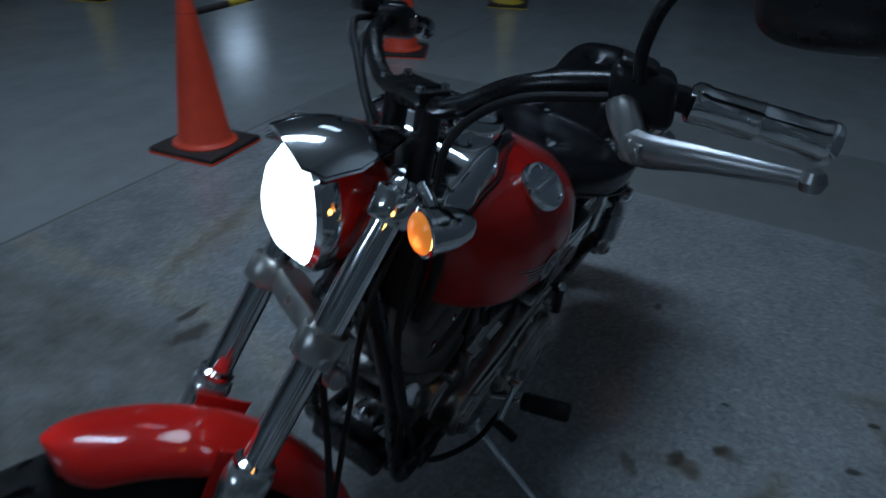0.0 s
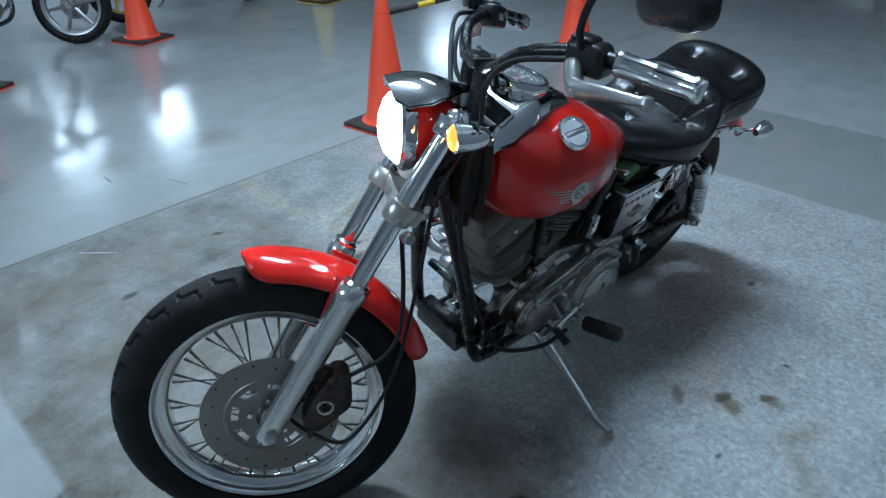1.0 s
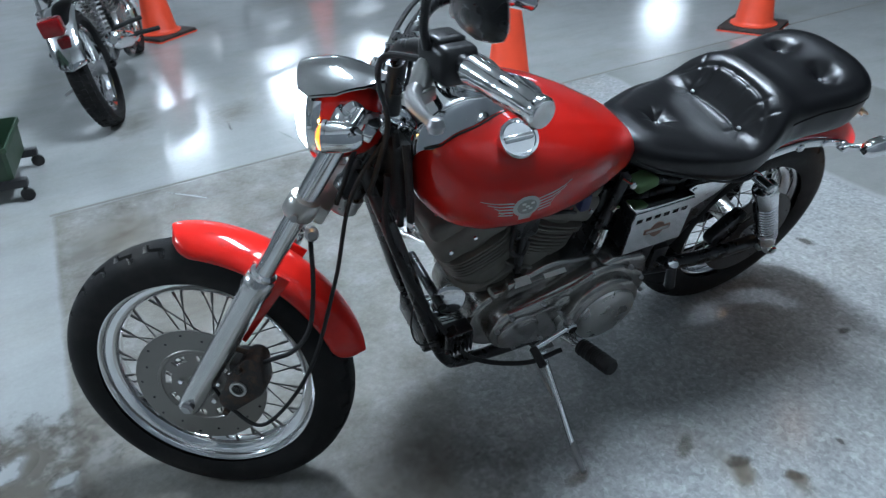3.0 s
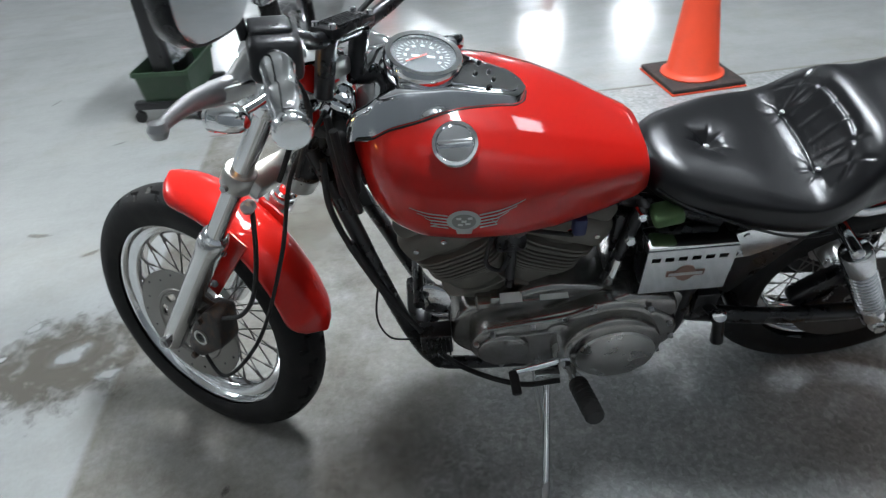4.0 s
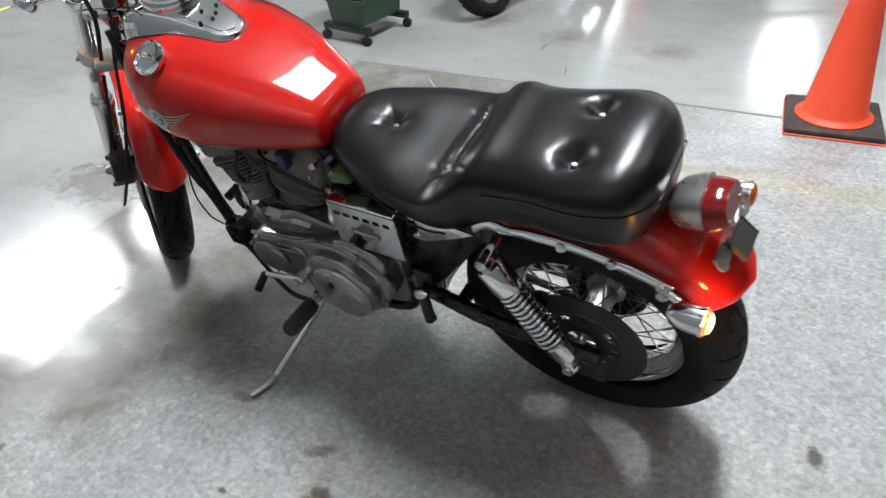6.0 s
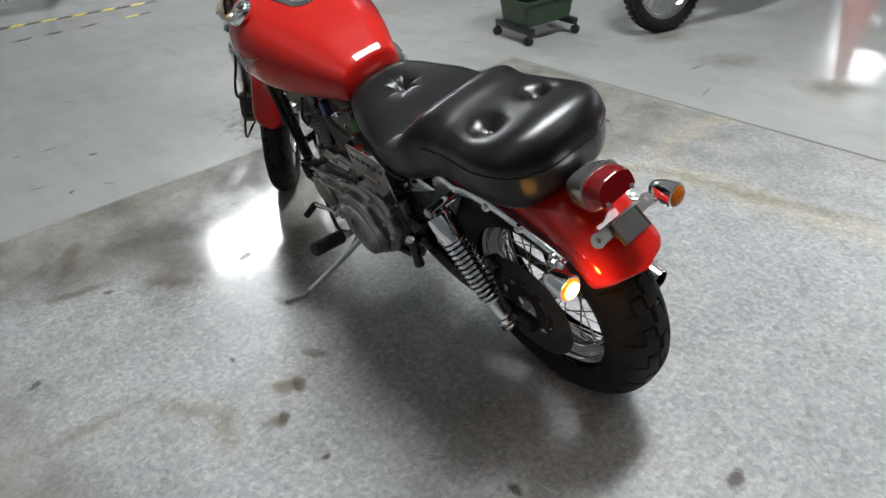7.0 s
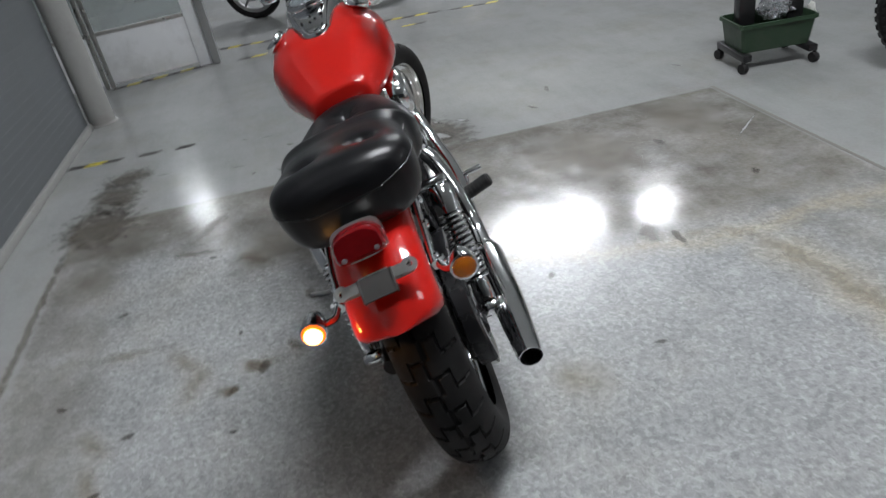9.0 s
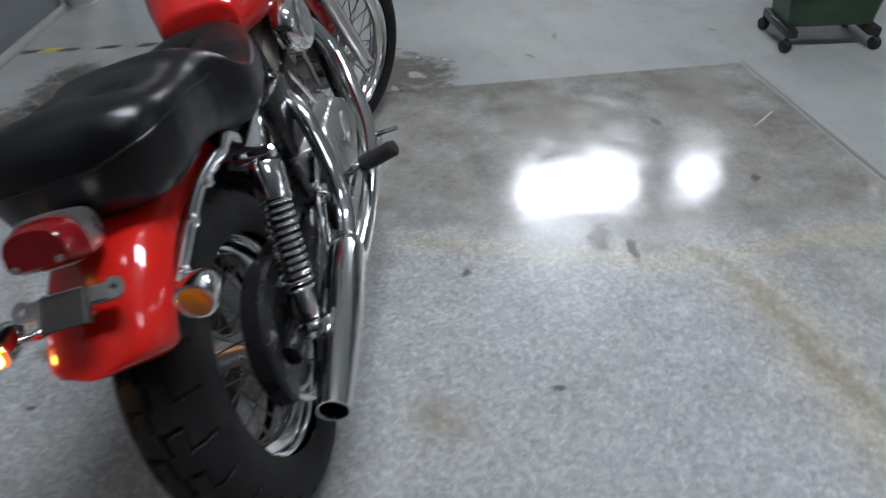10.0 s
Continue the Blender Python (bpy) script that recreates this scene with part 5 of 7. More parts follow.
dash = part("dash_console", loft(front_rows + dash_rows, False, False), CHROME, motorcycle, "chrome dash console on the tank", 70)
dial_at, dial_dir = Vector((0.946, 0, 0.992)), Vector((-0.20, 0, 0.98)).normalized()
dm = aim(dial_at, dial_dir) @ Matrix.Rotation(math.pi, 4, "Z") @ Matrix.Scale(0.88, 4)
part("dial_ring", moved(lathe([(0.066, -0.032), (0.071, -0.016), (0.0745, -0.004), (0.0750, 0.008), (0.0710, 0.015), (0.0610, 0.014), (0.0585, 0.004)], (0, 0, 0), (0, 0, 1), 56), dm), CHROME, dash, "chrome speedometer ring")
part("dial_face", moved(lathe([(0.0590, 0.002), (0.0590, 0.005), (0, 0.005)], (0, 0, 0), (0, 0, 1), 48), dm), DIAL, dash, "dark speedometer dial")
marks = []
for k in range(25):
    a = radians(-130 + 260 * k / 24)
    long = 0.010 if k % 2 == 0 else 0.006
    marks.append(moved(box(-0.0009, 0.0009, 0.050 - long, 0.050, 0.0052, 0.0058, 0), dm @ Matrix.Rotation(a, 4, "Z") @ Matrix.Rotation(radians(90), 4, "Z")))
for k in range(9):
    a = radians(-120 + 240 * k / 8)
    marks.append(moved(box(-0.004, 0.004, 0.030, 0.036, 0.0052, 0.0058, 0), dm @ Matrix.Rotation(a, 4, "Z") @ Matrix.Rotation(radians(90), 4, "Z")))
for y0 in (-0.022, 0.006):
    marks.append(moved(box(y0, y0 + 0.016, -0.004, 0.003, 0.0052, 0.0058, 0), dm @ Matrix.Rotation(radians(90), 4, "Z")))
part("dial_marks", joined(*marks), DIAL_MARK, dash, "pale dial marks", 0)
part("dial_needle", moved(box(-0.0011, 0.0011, -0.008, 0.040, 0.0070, 0.0080, 0), dm @ Matrix.Rotation(radians(215), 4, "Z")), CONE_RED, dash, "orange needle", 0)
part("dial_window", moved(lathe([(0.060, 0.0115), (0.060, 0.0130), (0.040, 0.0148), (0, 0.0158), (0, 0.0143), (0.040, 0.0133)], (0, 0, 0), (0, 0, 1), 48), dm), DIAL_GLASS, dash, "clear dial glass").visible_shadow = False
knobs = []
for x, y in ((0.862, 0.004), (0.852, -0.030), (0.838, -0.010), (0.832, 0.008), (0.842, 0.034)):
    z = tank_top(x, 0) + dash_lift((1.066 - x) / 0.290) + 0.001
    knobs.append(lathe([(0.0042, 0), (0.0042, 0.004), (0.0025, 0.006), (0, 0.006)], (x, y, z), (-0.2, 0, 1), 14))
plate_rows = []
for i in range(25):
    t = 0.56 + 0.40 * i / 24
    w = dash_half(t) * 0.62 * math.sqrt(max(0.0, 1 - max(0.0, (i - 20) / 4) ** 2)) + 0.001
    top = tank_top(1.066 - 0.290 * t, 0) + dash_lift(t)
    plate_rows.append([Vector((1.066 - 0.290 * t, w * q, top + h)) for q, h in ((-1.0, -0.001), (-0.93, 0.0022), (0, 0.0028), (0.93, 0.0022), (1.0, -0.001))])
part("dash_plate", loft(plate_rows, False, False), CHROME, dash, "raised chrome plate", 40)
parts("warning_lamp", bunch(*knobs), BLACK, dash, "small dark warning lamps")
edge_line = [(1.066 - 0.290 * t, dash_half(t) + 0.002, tank_top(min(1.066 - 0.290 * t, 1.045), dash_half(t)) - 0.001) for t in (0, 0.1, 0.2, 0.35, 0.5, 0.65, 0.8, 0.9, 0.95, 0.98, 1.0)]
part("dash_edge", tube(edge_line + [(x, -y, z) for x, y, z in reversed(edge_line)], 0.0020, 8), RUBBER, dash, "black rubber edging")

SEAT = [  # x, half width, crest height, shoulder height, lowest edge
    (0.556, 0.040, 0.756, 0.748, 0.725), (0.545, 0.082, 0.772, 0.758, 0.708), (0.500, 0.114, 0.778, 0.762, 0.692), (0.440, 0.140, 0.771, 0.760, 0.676), (0.380, 0.160, 0.762, 0.764, 0.660),
    (0.320, 0.172, 0.750, 0.762, 0.645), (0.275, 0.176, 0.744, 0.764, 0.638), (0.240, 0.175, 0.764, 0.774, 0.638), (0.205, 0.168, 0.812, 0.788, 0.648), (0.170, 0.153, 0.836, 0.798, 0.664), (0.120, 0.144, 0.834, 0.804, 0.678),
    (0.060, 0.149, 0.842, 0.814, 0.688), (0.000, 0.157, 0.852, 0.822, 0.690), (-0.050, 0.157, 0.858, 0.826, 0.690), (-0.085, 0.148, 0.857, 0.826, 0.692), (-0.112, 0.130, 0.848, 0.820, 0.698), (-0.130, 0.102, 0.834, 0.808, 0.708), (-0.141, 0.062, 0.815, 0.798, 0.728),
]
BUTTONS = [(0.426, 0.0, 0.016, 0.019), (0.250, -0.078, 0.006, 0.013), (0.250, 0.088, 0.006, 0.013), (0.006, -0.067, 0.024, 0.026), (0.006, 0.069, 0.024, 0.026)]


def seat_dent(x, y):
    """How far the leather is pulled down: buttons with their folds, the crease, and the back pad's pleats."""
    down = 0.0
    for bx, by, deep, wide in BUTTONS:
        d = math.hypot(x - bx, y - by)
        if d < 0.2:
            down += deep * math.exp(-((d / wide) ** 2)) + 0.45 * deep * math.exp(-((d / (wide * 2.6)) ** 2))
            turn = math.atan2(y - by, x - bx)
            fold = max(0.0, math.cos(7 * turn + 30 * bx + 0.9 * math.sin(3 * turn + by * 40))) ** 2
            down += (0.0024 if bx > 0.1 else 0.0006) * fold * math.exp(-(((d - 0.026) / 0.017) ** 2))
    a = abs(y)
    if a < 0.15 and 0.14 < x < 0.32:
        # a deep crease from button to button, and the arched seam over the pad
        down += 0.0065 * math.exp(-(((x - 0.252 - 0.4 * y * y) / 0.0055) ** 2)) * max(0.0, 1 - (a / 0.115) ** 4)
        arch = 0.192 + 0.050 * (a / 0.14) ** 3.2
        down += 0.0050 * math.exp(-(((x - arch) / 0.0050) ** 2)) * (1 - (a / 0.15) ** 6)
        # pleats fanning out from the crease towards the arch
        climb = (0.252 - x) / 0.060
        if -0.1 < climb < 1.15:
            for y0, y1, deep in ((-0.084, -0.122, 0.0042), (-0.048, -0.074, 0.0034), (-0.012, -0.022, 0.0026), (0.026, 0.034, 0.0032), (0.062, 0.084, 0.0040), (0.090, 0.126, 0.0034)):
                off = y - y0 - (y1 - y0) * climb - 0.003 * math.sin(climb * 3 + y0 * 60)
                down += deep * math.exp(-((off / 0.0036) ** 2)) * min(1.0, 0.35 + climb) * max(0.0, min(1.0, (1.15 - climb) * 5))
            down -= 0.0035 * math.sin(math.pi * min(1, max(0, climb))) * (1 - (a / 0.15) ** 4)
    return down


def seat_row(x, n=190):
    w, crest, shoulder, low = (smoothed(x, SEAT, k) for k in range(1, 5))
    half = shoulder - 0.035
    row = []
    over = int(n * 0.74)
    for k in range(over):
        u = math.cos(math.pi * k / over)
        s = math.sqrt(max(0.0, 1 - abs(u) ** float(np.interp(x, [-0.10, 0.10, 0.22, 0.32, 0.45], [2.5, 2.9, 4.0, 3.3, 2.6]))))
        row.append(Vector((x, w * u, half + (crest - half) * s**0.75 - seat_dent(x, w * u))))
    for k in range(n - over):
        a = math.pi + math.pi * k / (n - over)
        c, s = math.cos(a), math.sin(a)
        row.append(Vector((x, w * math.copysign(abs(c) ** 0.30, c), half - (half - low) * abs(s) ** 0.7)))
    return row


seat_xs = [0.556, 0.553, 0.549, 0.543, 0.534, 0.523] + [0.512 - 0.0031 * i for i in range(200)] + [-0.108, -0.112, -0.116, -0.120, -0.124, -0.128, -0.131, -0.134, -0.137, -0.139, -0.141]
seat = part("seat", loft([seat_row(x) for x in seat_xs if x >= -0.1411]), LEATHER, motorcycle, "black buttoned leather two-person seat", 80)
for bx, by, deep, wide in BUTTONS:
    z = max(p.z for p in seat_row(bx, 400) if abs(p.y - by) < 0.006)
    part("seat_button", lathe([(0.0055, 0), (0.0062, 0.002), (0.0045, 0.0045), (0, 0.005)], (bx, by, z - 0.001), (0, 0, 1), 16), STEEL, seat, "metal seat button")


welt = []
for x in [0.54, 0.50, 0.44, 0.38, 0.32, 0.27, 0.23]:
    w = interp(x, [r[0] for r in SEAT], [r[1] for r in SEAT])
    low = interp(x, [r[0] for r in SEAT], [r[4] for r in SEAT])
    welt.append((x, w * 0.985 + 0.0012, low + 0.026))
part("piping", joined(tube(welt, 0.0026, 8), tube([(x, -y, z) for x, y, z in welt], 0.0026, 8)), LEATHER, seat, "raised seam piping")
welt2 = []
for x in [0.15, 0.11, 0.07, 0.03, -0.01, -0.05, -0.08, -0.10, -0.115, -0.127, -0.136, -0.140]:
    low, crest = smoothed(x, SEAT, 4), smoothed(x, SEAT, 2)
    row = [p for p in seat_row(x) if p.y > 0]
    p = min(row, key=lambda q: abs(q.z - low - 0.62 * (crest - low)))
    welt2.append((p.x - (0.0012 if x < -0.12 else 0), p.y + 0.0006, p.z))
welt2 = welt2 + [(x, -y, z) for x, y, z in reversed(welt2)]
part("piping", tube(welt2, 0.0020, 8), LEATHER, seat, "raised seam piping")

# ---- rear fender, struts, lights ----
FC = Vector((0.005, 0, 0.317))
part("rear_fender", fender_mesh(FC, 0.398, radians(50), radians(141), 0.094, 0.085, 0.0, 0.055, 50, 32, 0.56), RED, motorcycle, "glossy red rear fender", 50)
for side in (1, -1):
    def T(p):
        return Vector((p[0], p[1] * side, p[2]))
    line = [(0.205, 0.112, 0.632), (0.170, 0.112, 0.655), (0.130, 0.111, 0.648), (0.09, 0.110, 0.652), (0.0, 0.108, 0.650), (-0.10, 0.106, 0.628), (-0.185, 0.104, 0.600)]
    prof = []
    for p, h in zip(curve_points(line, 6), np.interp(np.linspace(0, 6, 37), range(7), [0.028, 0.032, 0.024, 0.026, 0.026, 0.024, 0.020])):
        t = p
        prof.append([T((t.x, t.y + 0.007 * math.copysign(abs(math.cos(a)) ** 0.8, math.cos(a)), t.z + h / 2 * math.copysign(abs(math.sin(a)) ** 0.75, math.sin(a)))) for a in (2 * math.pi * q / 16 for q in range(16))])
    strut = part("fender_strut", loft(prof), CHROME, motorcycle, "chrome fender strut", 50)
    parts("strut_bolt", bunch(*[lathe([(0.011, 0), (0.011, 0.006), (0.007, 0.010), (0, 0.010)], T(p), (0, side, 0), 18) for p in ((0.02, 0.112, 0.648), (-0.075, 0.110, 0.636), (-0.165, 0.108, 0.606))]), CHROME, strut)
    lamp = bullet_lamp(T((-0.235, 0.158, 0.612)), (-1, 0.03 * side, 0.03), AMBER_LIT if side > 0 else AMBER, False, "rear_turn_signal", "chrome bullet turn signal, lit amber" if side > 0 else "chrome bullet turn signal with amber lens", 0.84)
    if side > 0:
        part("bulb", lathe([(0.0185, 0.0225), (0.0180, 0.0255), (0.0120, 0.0292), (0, 0.0306)], T((-0.235, 0.158, 0.612)), (-1, 0.03, 0.03), 24), BULB, lamp, "white-hot glow of the bulb")
    part("stalk", joined(tube([T((-0.180, 0.112, 0.600)), T((-0.205, 0.122, 0.596)), T((-0.225, 0.142, 0.606))], 0.0085, 12), rod(T((-0.170, 0.100, 0.598)), T((-0.170, 0.126, 0.598)), 0.011, bevel=0.002)), CHROME, lamp)
tail_m = Matrix.Translation((-0.196, 0, 0.728)) @ Matrix.Rotation(radians(20), 4, "Y")
tail_lamp = part("tail_lamp", moved(joined(loft([[Vector((x, 0.049 * s * math.copysign(abs(math.cos(a)) ** 0.6, math.cos(a)), 0.035 * s * math.copysign(abs(math.sin(a)) ** 0.6, math.sin(a)))) for a in (2 * math.pi * k / 32 for k in range(32))] for x, s in ((0.050, 0.66), (0.036, 0.92), (0.010, 1.02), (-0.012, 1.06), (-0.013, 0.98))])), tail_m), ALLOY, motorcycle, "dull metal tail lamp housing with a red lens")
lens_rows = []
for x, sy, sz in ((-0.010, 1.04, 1.04), (-0.016, 1.05, 1.05), (-0.032, 1.01, 0.98), (-0.046, 0.92, 0.80), (-0.049, 0.88, 0.72)):
    # narrower above than below, with rounded corners
    lens_rows.append([tail_m @ Vector((x, 0.050 * sy * math.copysign(abs(math.cos(a)) ** (0.34 if math.sin(a) < 0 else 0.75), math.cos(a)) * (1.0 - 0.10 * math.sin(a)), 0.032 * sz * math.copysign(abs(math.sin(a)) ** (0.42 if math.sin(a) < 0 else 0.85), math.sin(a)))) for a in (2 * math.pi * k / 40 for k in range(40))])
part("tail_lens", loft(lens_rows), RED_LENS, tail_lamp, "dark red tail lamp lens", 25)
parts("lens_screw", bunch(lathe([(0.005, 0), (0.005, 0.004), (0, 0.005)], tail_m @ Vector((-0.048, 0.033, -0.020)), (-1, 0, 0.6), 12), lathe([(0.005, 0), (0.005, 0.004), (0, 0.005)], tail_m @ Vector((-0.048, -0.033, -0.020)), (-1, 0, 0.6), 12)), STEEL, tail_lamp)
plate_m = Matrix.Translation((-0.247, 0, 0.656)) @ Matrix.Rotation(radians(48), 4, "Y")
part("plate_bracket", moved(joined(box(-0.006, 0.0, -0.072, 0.072, -0.010, 0.016, 0.001, 1), box(-0.020, 0.0, -0.030, 0.030, 0.010, 0.015, 0.001, 1), box(-0.020, 0.018, -0.020, 0.020, -0.020, -0.014, 0.001, 1)), plate_m), ALLOY, tail_lamp, "bare metal plate bracket")
part("bracket_plate", moved(joined(box(-0.022, -0.018, -0.036, 0.034, -0.036, 0.012, 0.001, 1), box(-0.024, -0.010, -0.036, -0.032, -0.036, 0.012, 0.001, 1), box(-0.024, -0.010, 0.030, 0.034, -0.036, 0.012, 0.001, 1)), plate_m), DARK_DISC, tail_lamp, "bent grey plate holder")
for side in (1, -1):
    tab = part("bracket_tab", moved(joined(lathe([(0.0055, 0), (0.0150, 0), (0.0150, 0.004), (0.0055, 0.004)], (-0.008, 0.070 * side, 0.004), (-1, 0, 0), 24, True), box(-0.012, -0.008, min(0.034 * side, 0.060 * side), max(0.034 * side, 0.060 * side), -0.008, 0.012, 0.001, 1)), plate_m), ALLOY, tail_lamp, "drilled bare metal tab")

# ---- shocks and swing arm ----
for side in (1, -1):
    low, top = Vector((-0.004, 0.152 * side, 0.322)), Vector((0.160, 0.160 * side, 0.606))
    d = (top - low).normalized()
    n = (top - low).length
    shock = part("rear_shock", joined(lathe([(0.016, -0.02), (0.019, -0.012), (0.019, 0.012), (0.016, 0.02)], low, (0, 1, 0), 20), lathe([(0.022, 0.02), (0.024, 0.03), (0.022, 0.075), (0.016, 0.080)], low, d, 24)), CHROME, motorcycle, "chrome rear shock absorber")
    part("shock_cover", lathe([(0.019, n - 0.085), (0.0305, n - 0.083), (0.0315, n - 0.070), (0.0315, n - 0.022), (0.028, n - 0.014), (0.012, n - 0.010)], low, d, 32), CHROME, shock, "chrome shock top cover")
    part("damper", rod(low + d * 0.02, low + d * (n - 0.05), 0.017, seg=20), BLACK, shock, "black damper body inside the spring")
    turns, start, end = 13, 0.072, n - 0.080
    base = aim(low, d)
    helix = [base @ Vector((0.0265 * math.cos(a), 0.0265 * math.sin(a), start + (end - start) * i / (turns * 16))) for i, a in ((i, 2 * math.pi * i / 16) for i in range(turns * 16 + 1))]
    part("spring", tube(helix, 0.0045, 8, 1, False), CHROME, shock, "chrome coil spring")
    parts("shock_bolt", bunch(lathe([(0.014, 0), (0.014, 0.010), (0.009, 0.014), (0, 0.014)], top + Vector((0, 0.010 * side, 0)), (0, side, 0), 6), lathe([(0.013, 0), (0.013, 0.010), (0, 0.012)], low + Vector((0, 0.018 * side, 0)), (0, side, 0), 6), rod(top - Vector((0, 0.055 * side, 0)), top + Vector((0, 0.02 * side, 0)), 0.013, bevel=0.002)), CHROME, shock)
arms = joined(*[tube([(0.440, 0.085 * s, 0.335), (0.36, 0.100 * s, 0.330), (0.20, 0.117 * s, 0.322), (0.0, 0.117 * s, 0.314), (-0.055, 0.117 * s, 0.312)], 0.019, 14, 6, True, 1.25) for s in (1, -1)], rod((0.44, -0.10, 0.335), (0.44, 0.10, 0.335), 0.026, bevel=0.004), rod((0.29, -0.10, 0.328), (0.29, 0.10, 0.328), 0.016))
swing_arm = part("swing_arm", arms, BLACK, motorcycle, "black swing arm")
part("rear_axle", joined(rod((0, -0.162, 0.314), (0, 0.162, 0.314), 0.010), lathe([(0.018, 0), (0.018, 0.012), (0.012, 0.016), (0, 0.016)], (0, 0.136, 0.314), Y, 6), lathe([(0.018, 0), (0.018, 0.012), (0.012, 0.016), (0, 0.016)], (0, -0.136, 0.314), -Y, 6)), STEEL, swing_arm)
part("rear_caliper", joined(slab_of(hull_outline([(0.115, 0.385, 0.030), (0.150, 0.355, 0.026), (0.09, 0.415, 0.020)], 16), 0.070, 0.105, 0.006)), BLACK, swing_arm, "black rear brake caliper")
belt = []
for s in (1, -1):
    belt.append([(0.520, 0.330 + 0.045 * s), (0.30, 0.324 + 0.073 * s), (0.02, 0.314 + 0.103 * s)])
part("drive_belt", joined(*[tube([(x, -0.085, z) for x, z in line], 0.011, 8, 6, True, 0.3) for line in belt]), RUBBER, motorcycle, "black drive belt")
part("belt_guard", joined(slab_of([(0.30, 0.410), (0.10, 0.440), (-0.02, 0.432), (-0.09, 0.395), (-0.085, 0.375), (-0.02, 0.408), (0.10, 0.415), (0.30, 0.385)], -0.112, -0.078, 0.003)), BLACK, swing_arm, "black belt guard")
wrap_rows = []
for k in range(19):
    a = radians(48 + 150 * k / 18)
    grow = 0.150 - 0.018 * k / 18
    wrap_rows.append([Vector((q * math.cos(a), yy, 0.314 + q * math.sin(a))) for q, yy in ((grow, -0.128), (grow + 0.006, -0.122), (grow + 0.006, -0.088), (grow, -0.084), (grow - 0.006, -0.088), (grow - 0.034, -0.122), (grow - 0.034, -0.128))])
part("pulley_guard", loft(wrap_rows), BLACK, swing_arm, "black guard over the belt pulley", 40)
arc = [Vector((0.118 * math.cos(a), -0.118, 0.314 + 0.118 * math.sin(a))) for a in (radians(160 + 150 * k / 20) for k in range(21))]
part("lower_belt_guard", tube(arc, 0.009, 8, 1, False, 0.45), ALLOY, swing_arm, "polished lower belt guard")

# ---- frame ----
tubes = []
for s in (1, -1):
    tubes.append(tube([(1.155, 0.020 * s, 0.845), (1.120, 0.045 * s, 0.72), (1.075, 0.080 * s, 0.55), (1.025, 0.100 * s, 0.36), (0.985, 0.105 * s, 0.255), (0.93, 0.105 * s, 0.218), (0.70, 0.105 * s, 0.205), (0.50, 0.100 * s, 0.220), (0.43, 0.098 * s, 0.280), (0.42, 0.098 * s, 0.42), (0.38, 0.098 * s, 0.58), (0.30, 0.098 * s, 0.640), (0.16, 0.098 * s, 0.650)], 0.0165, 14, 6))
    tubes.append(tube([(1.12, 0.012 * s, 0.83), (0.90, 0.030 * s, 0.745), (0.60, 0.055 * s, 0.690), (0.40, 0.090 * s, 0.640)], 0.016, 12, 6))
tubes.append(rod((0.98, -0.10, 0.255), (0.98, 0.10, 0.255), 0.014))
tubes.append(rod((0.42, -0.10, 0.42), (0.42, 0.10, 0.42), 0.018))
frame_ob = part("frame", joined(*tubes), BLACK, motorcycle, "black tubular steel frame")
gussets = joined(*[slab_of([(1.150, 0.840), (1.085, 0.800), (1.065, 0.700), (1.115, 0.690)], 0.026 * s, 0.032 * s, 0.002) for s in (1, -1)])
part("head_gusset", gussets, BLACK, frame_ob)
for s in (1, -1):
    part("rear_frame_plate", slab_of([(0.40, 0.625), (0.36, 0.660), (0.19, 0.655), (0.15, 0.600), (0.21, 0.560), (0.32, 0.400), (0.38, 0.330), (0.43, 0.34), (0.43, 0.45)], 0.088 * s, 0.096 * s, 0.003), BLACK, frame_ob)
part("inner_fender", fender_mesh(FC, 0.372, radians(-5), radians(70), 0.080, 0.03, 0, 0, 24, 12), BLACK, motorcycle, "black inner mudguard")

# ---- engine ----
CRANK = Vector((0.815, 0, 0.350))
cases = joined(
    slab_of(hull_outline([(0.84, 0.345, 0.100), (0.72, 0.350, 0.140), (0.50, 0.345, 0.105)], 24), -0.095, 0.110, 0.012, 3),
    slab_of(hull_outline([(0.55, 0.40, 0.06), (0.60, 0.42, 0.04)], 16), -0.080, 0.095, 0.010),
)
engine = part("engine", cases, CASE, motorcycle, "grey air-cooled V-twin engine")


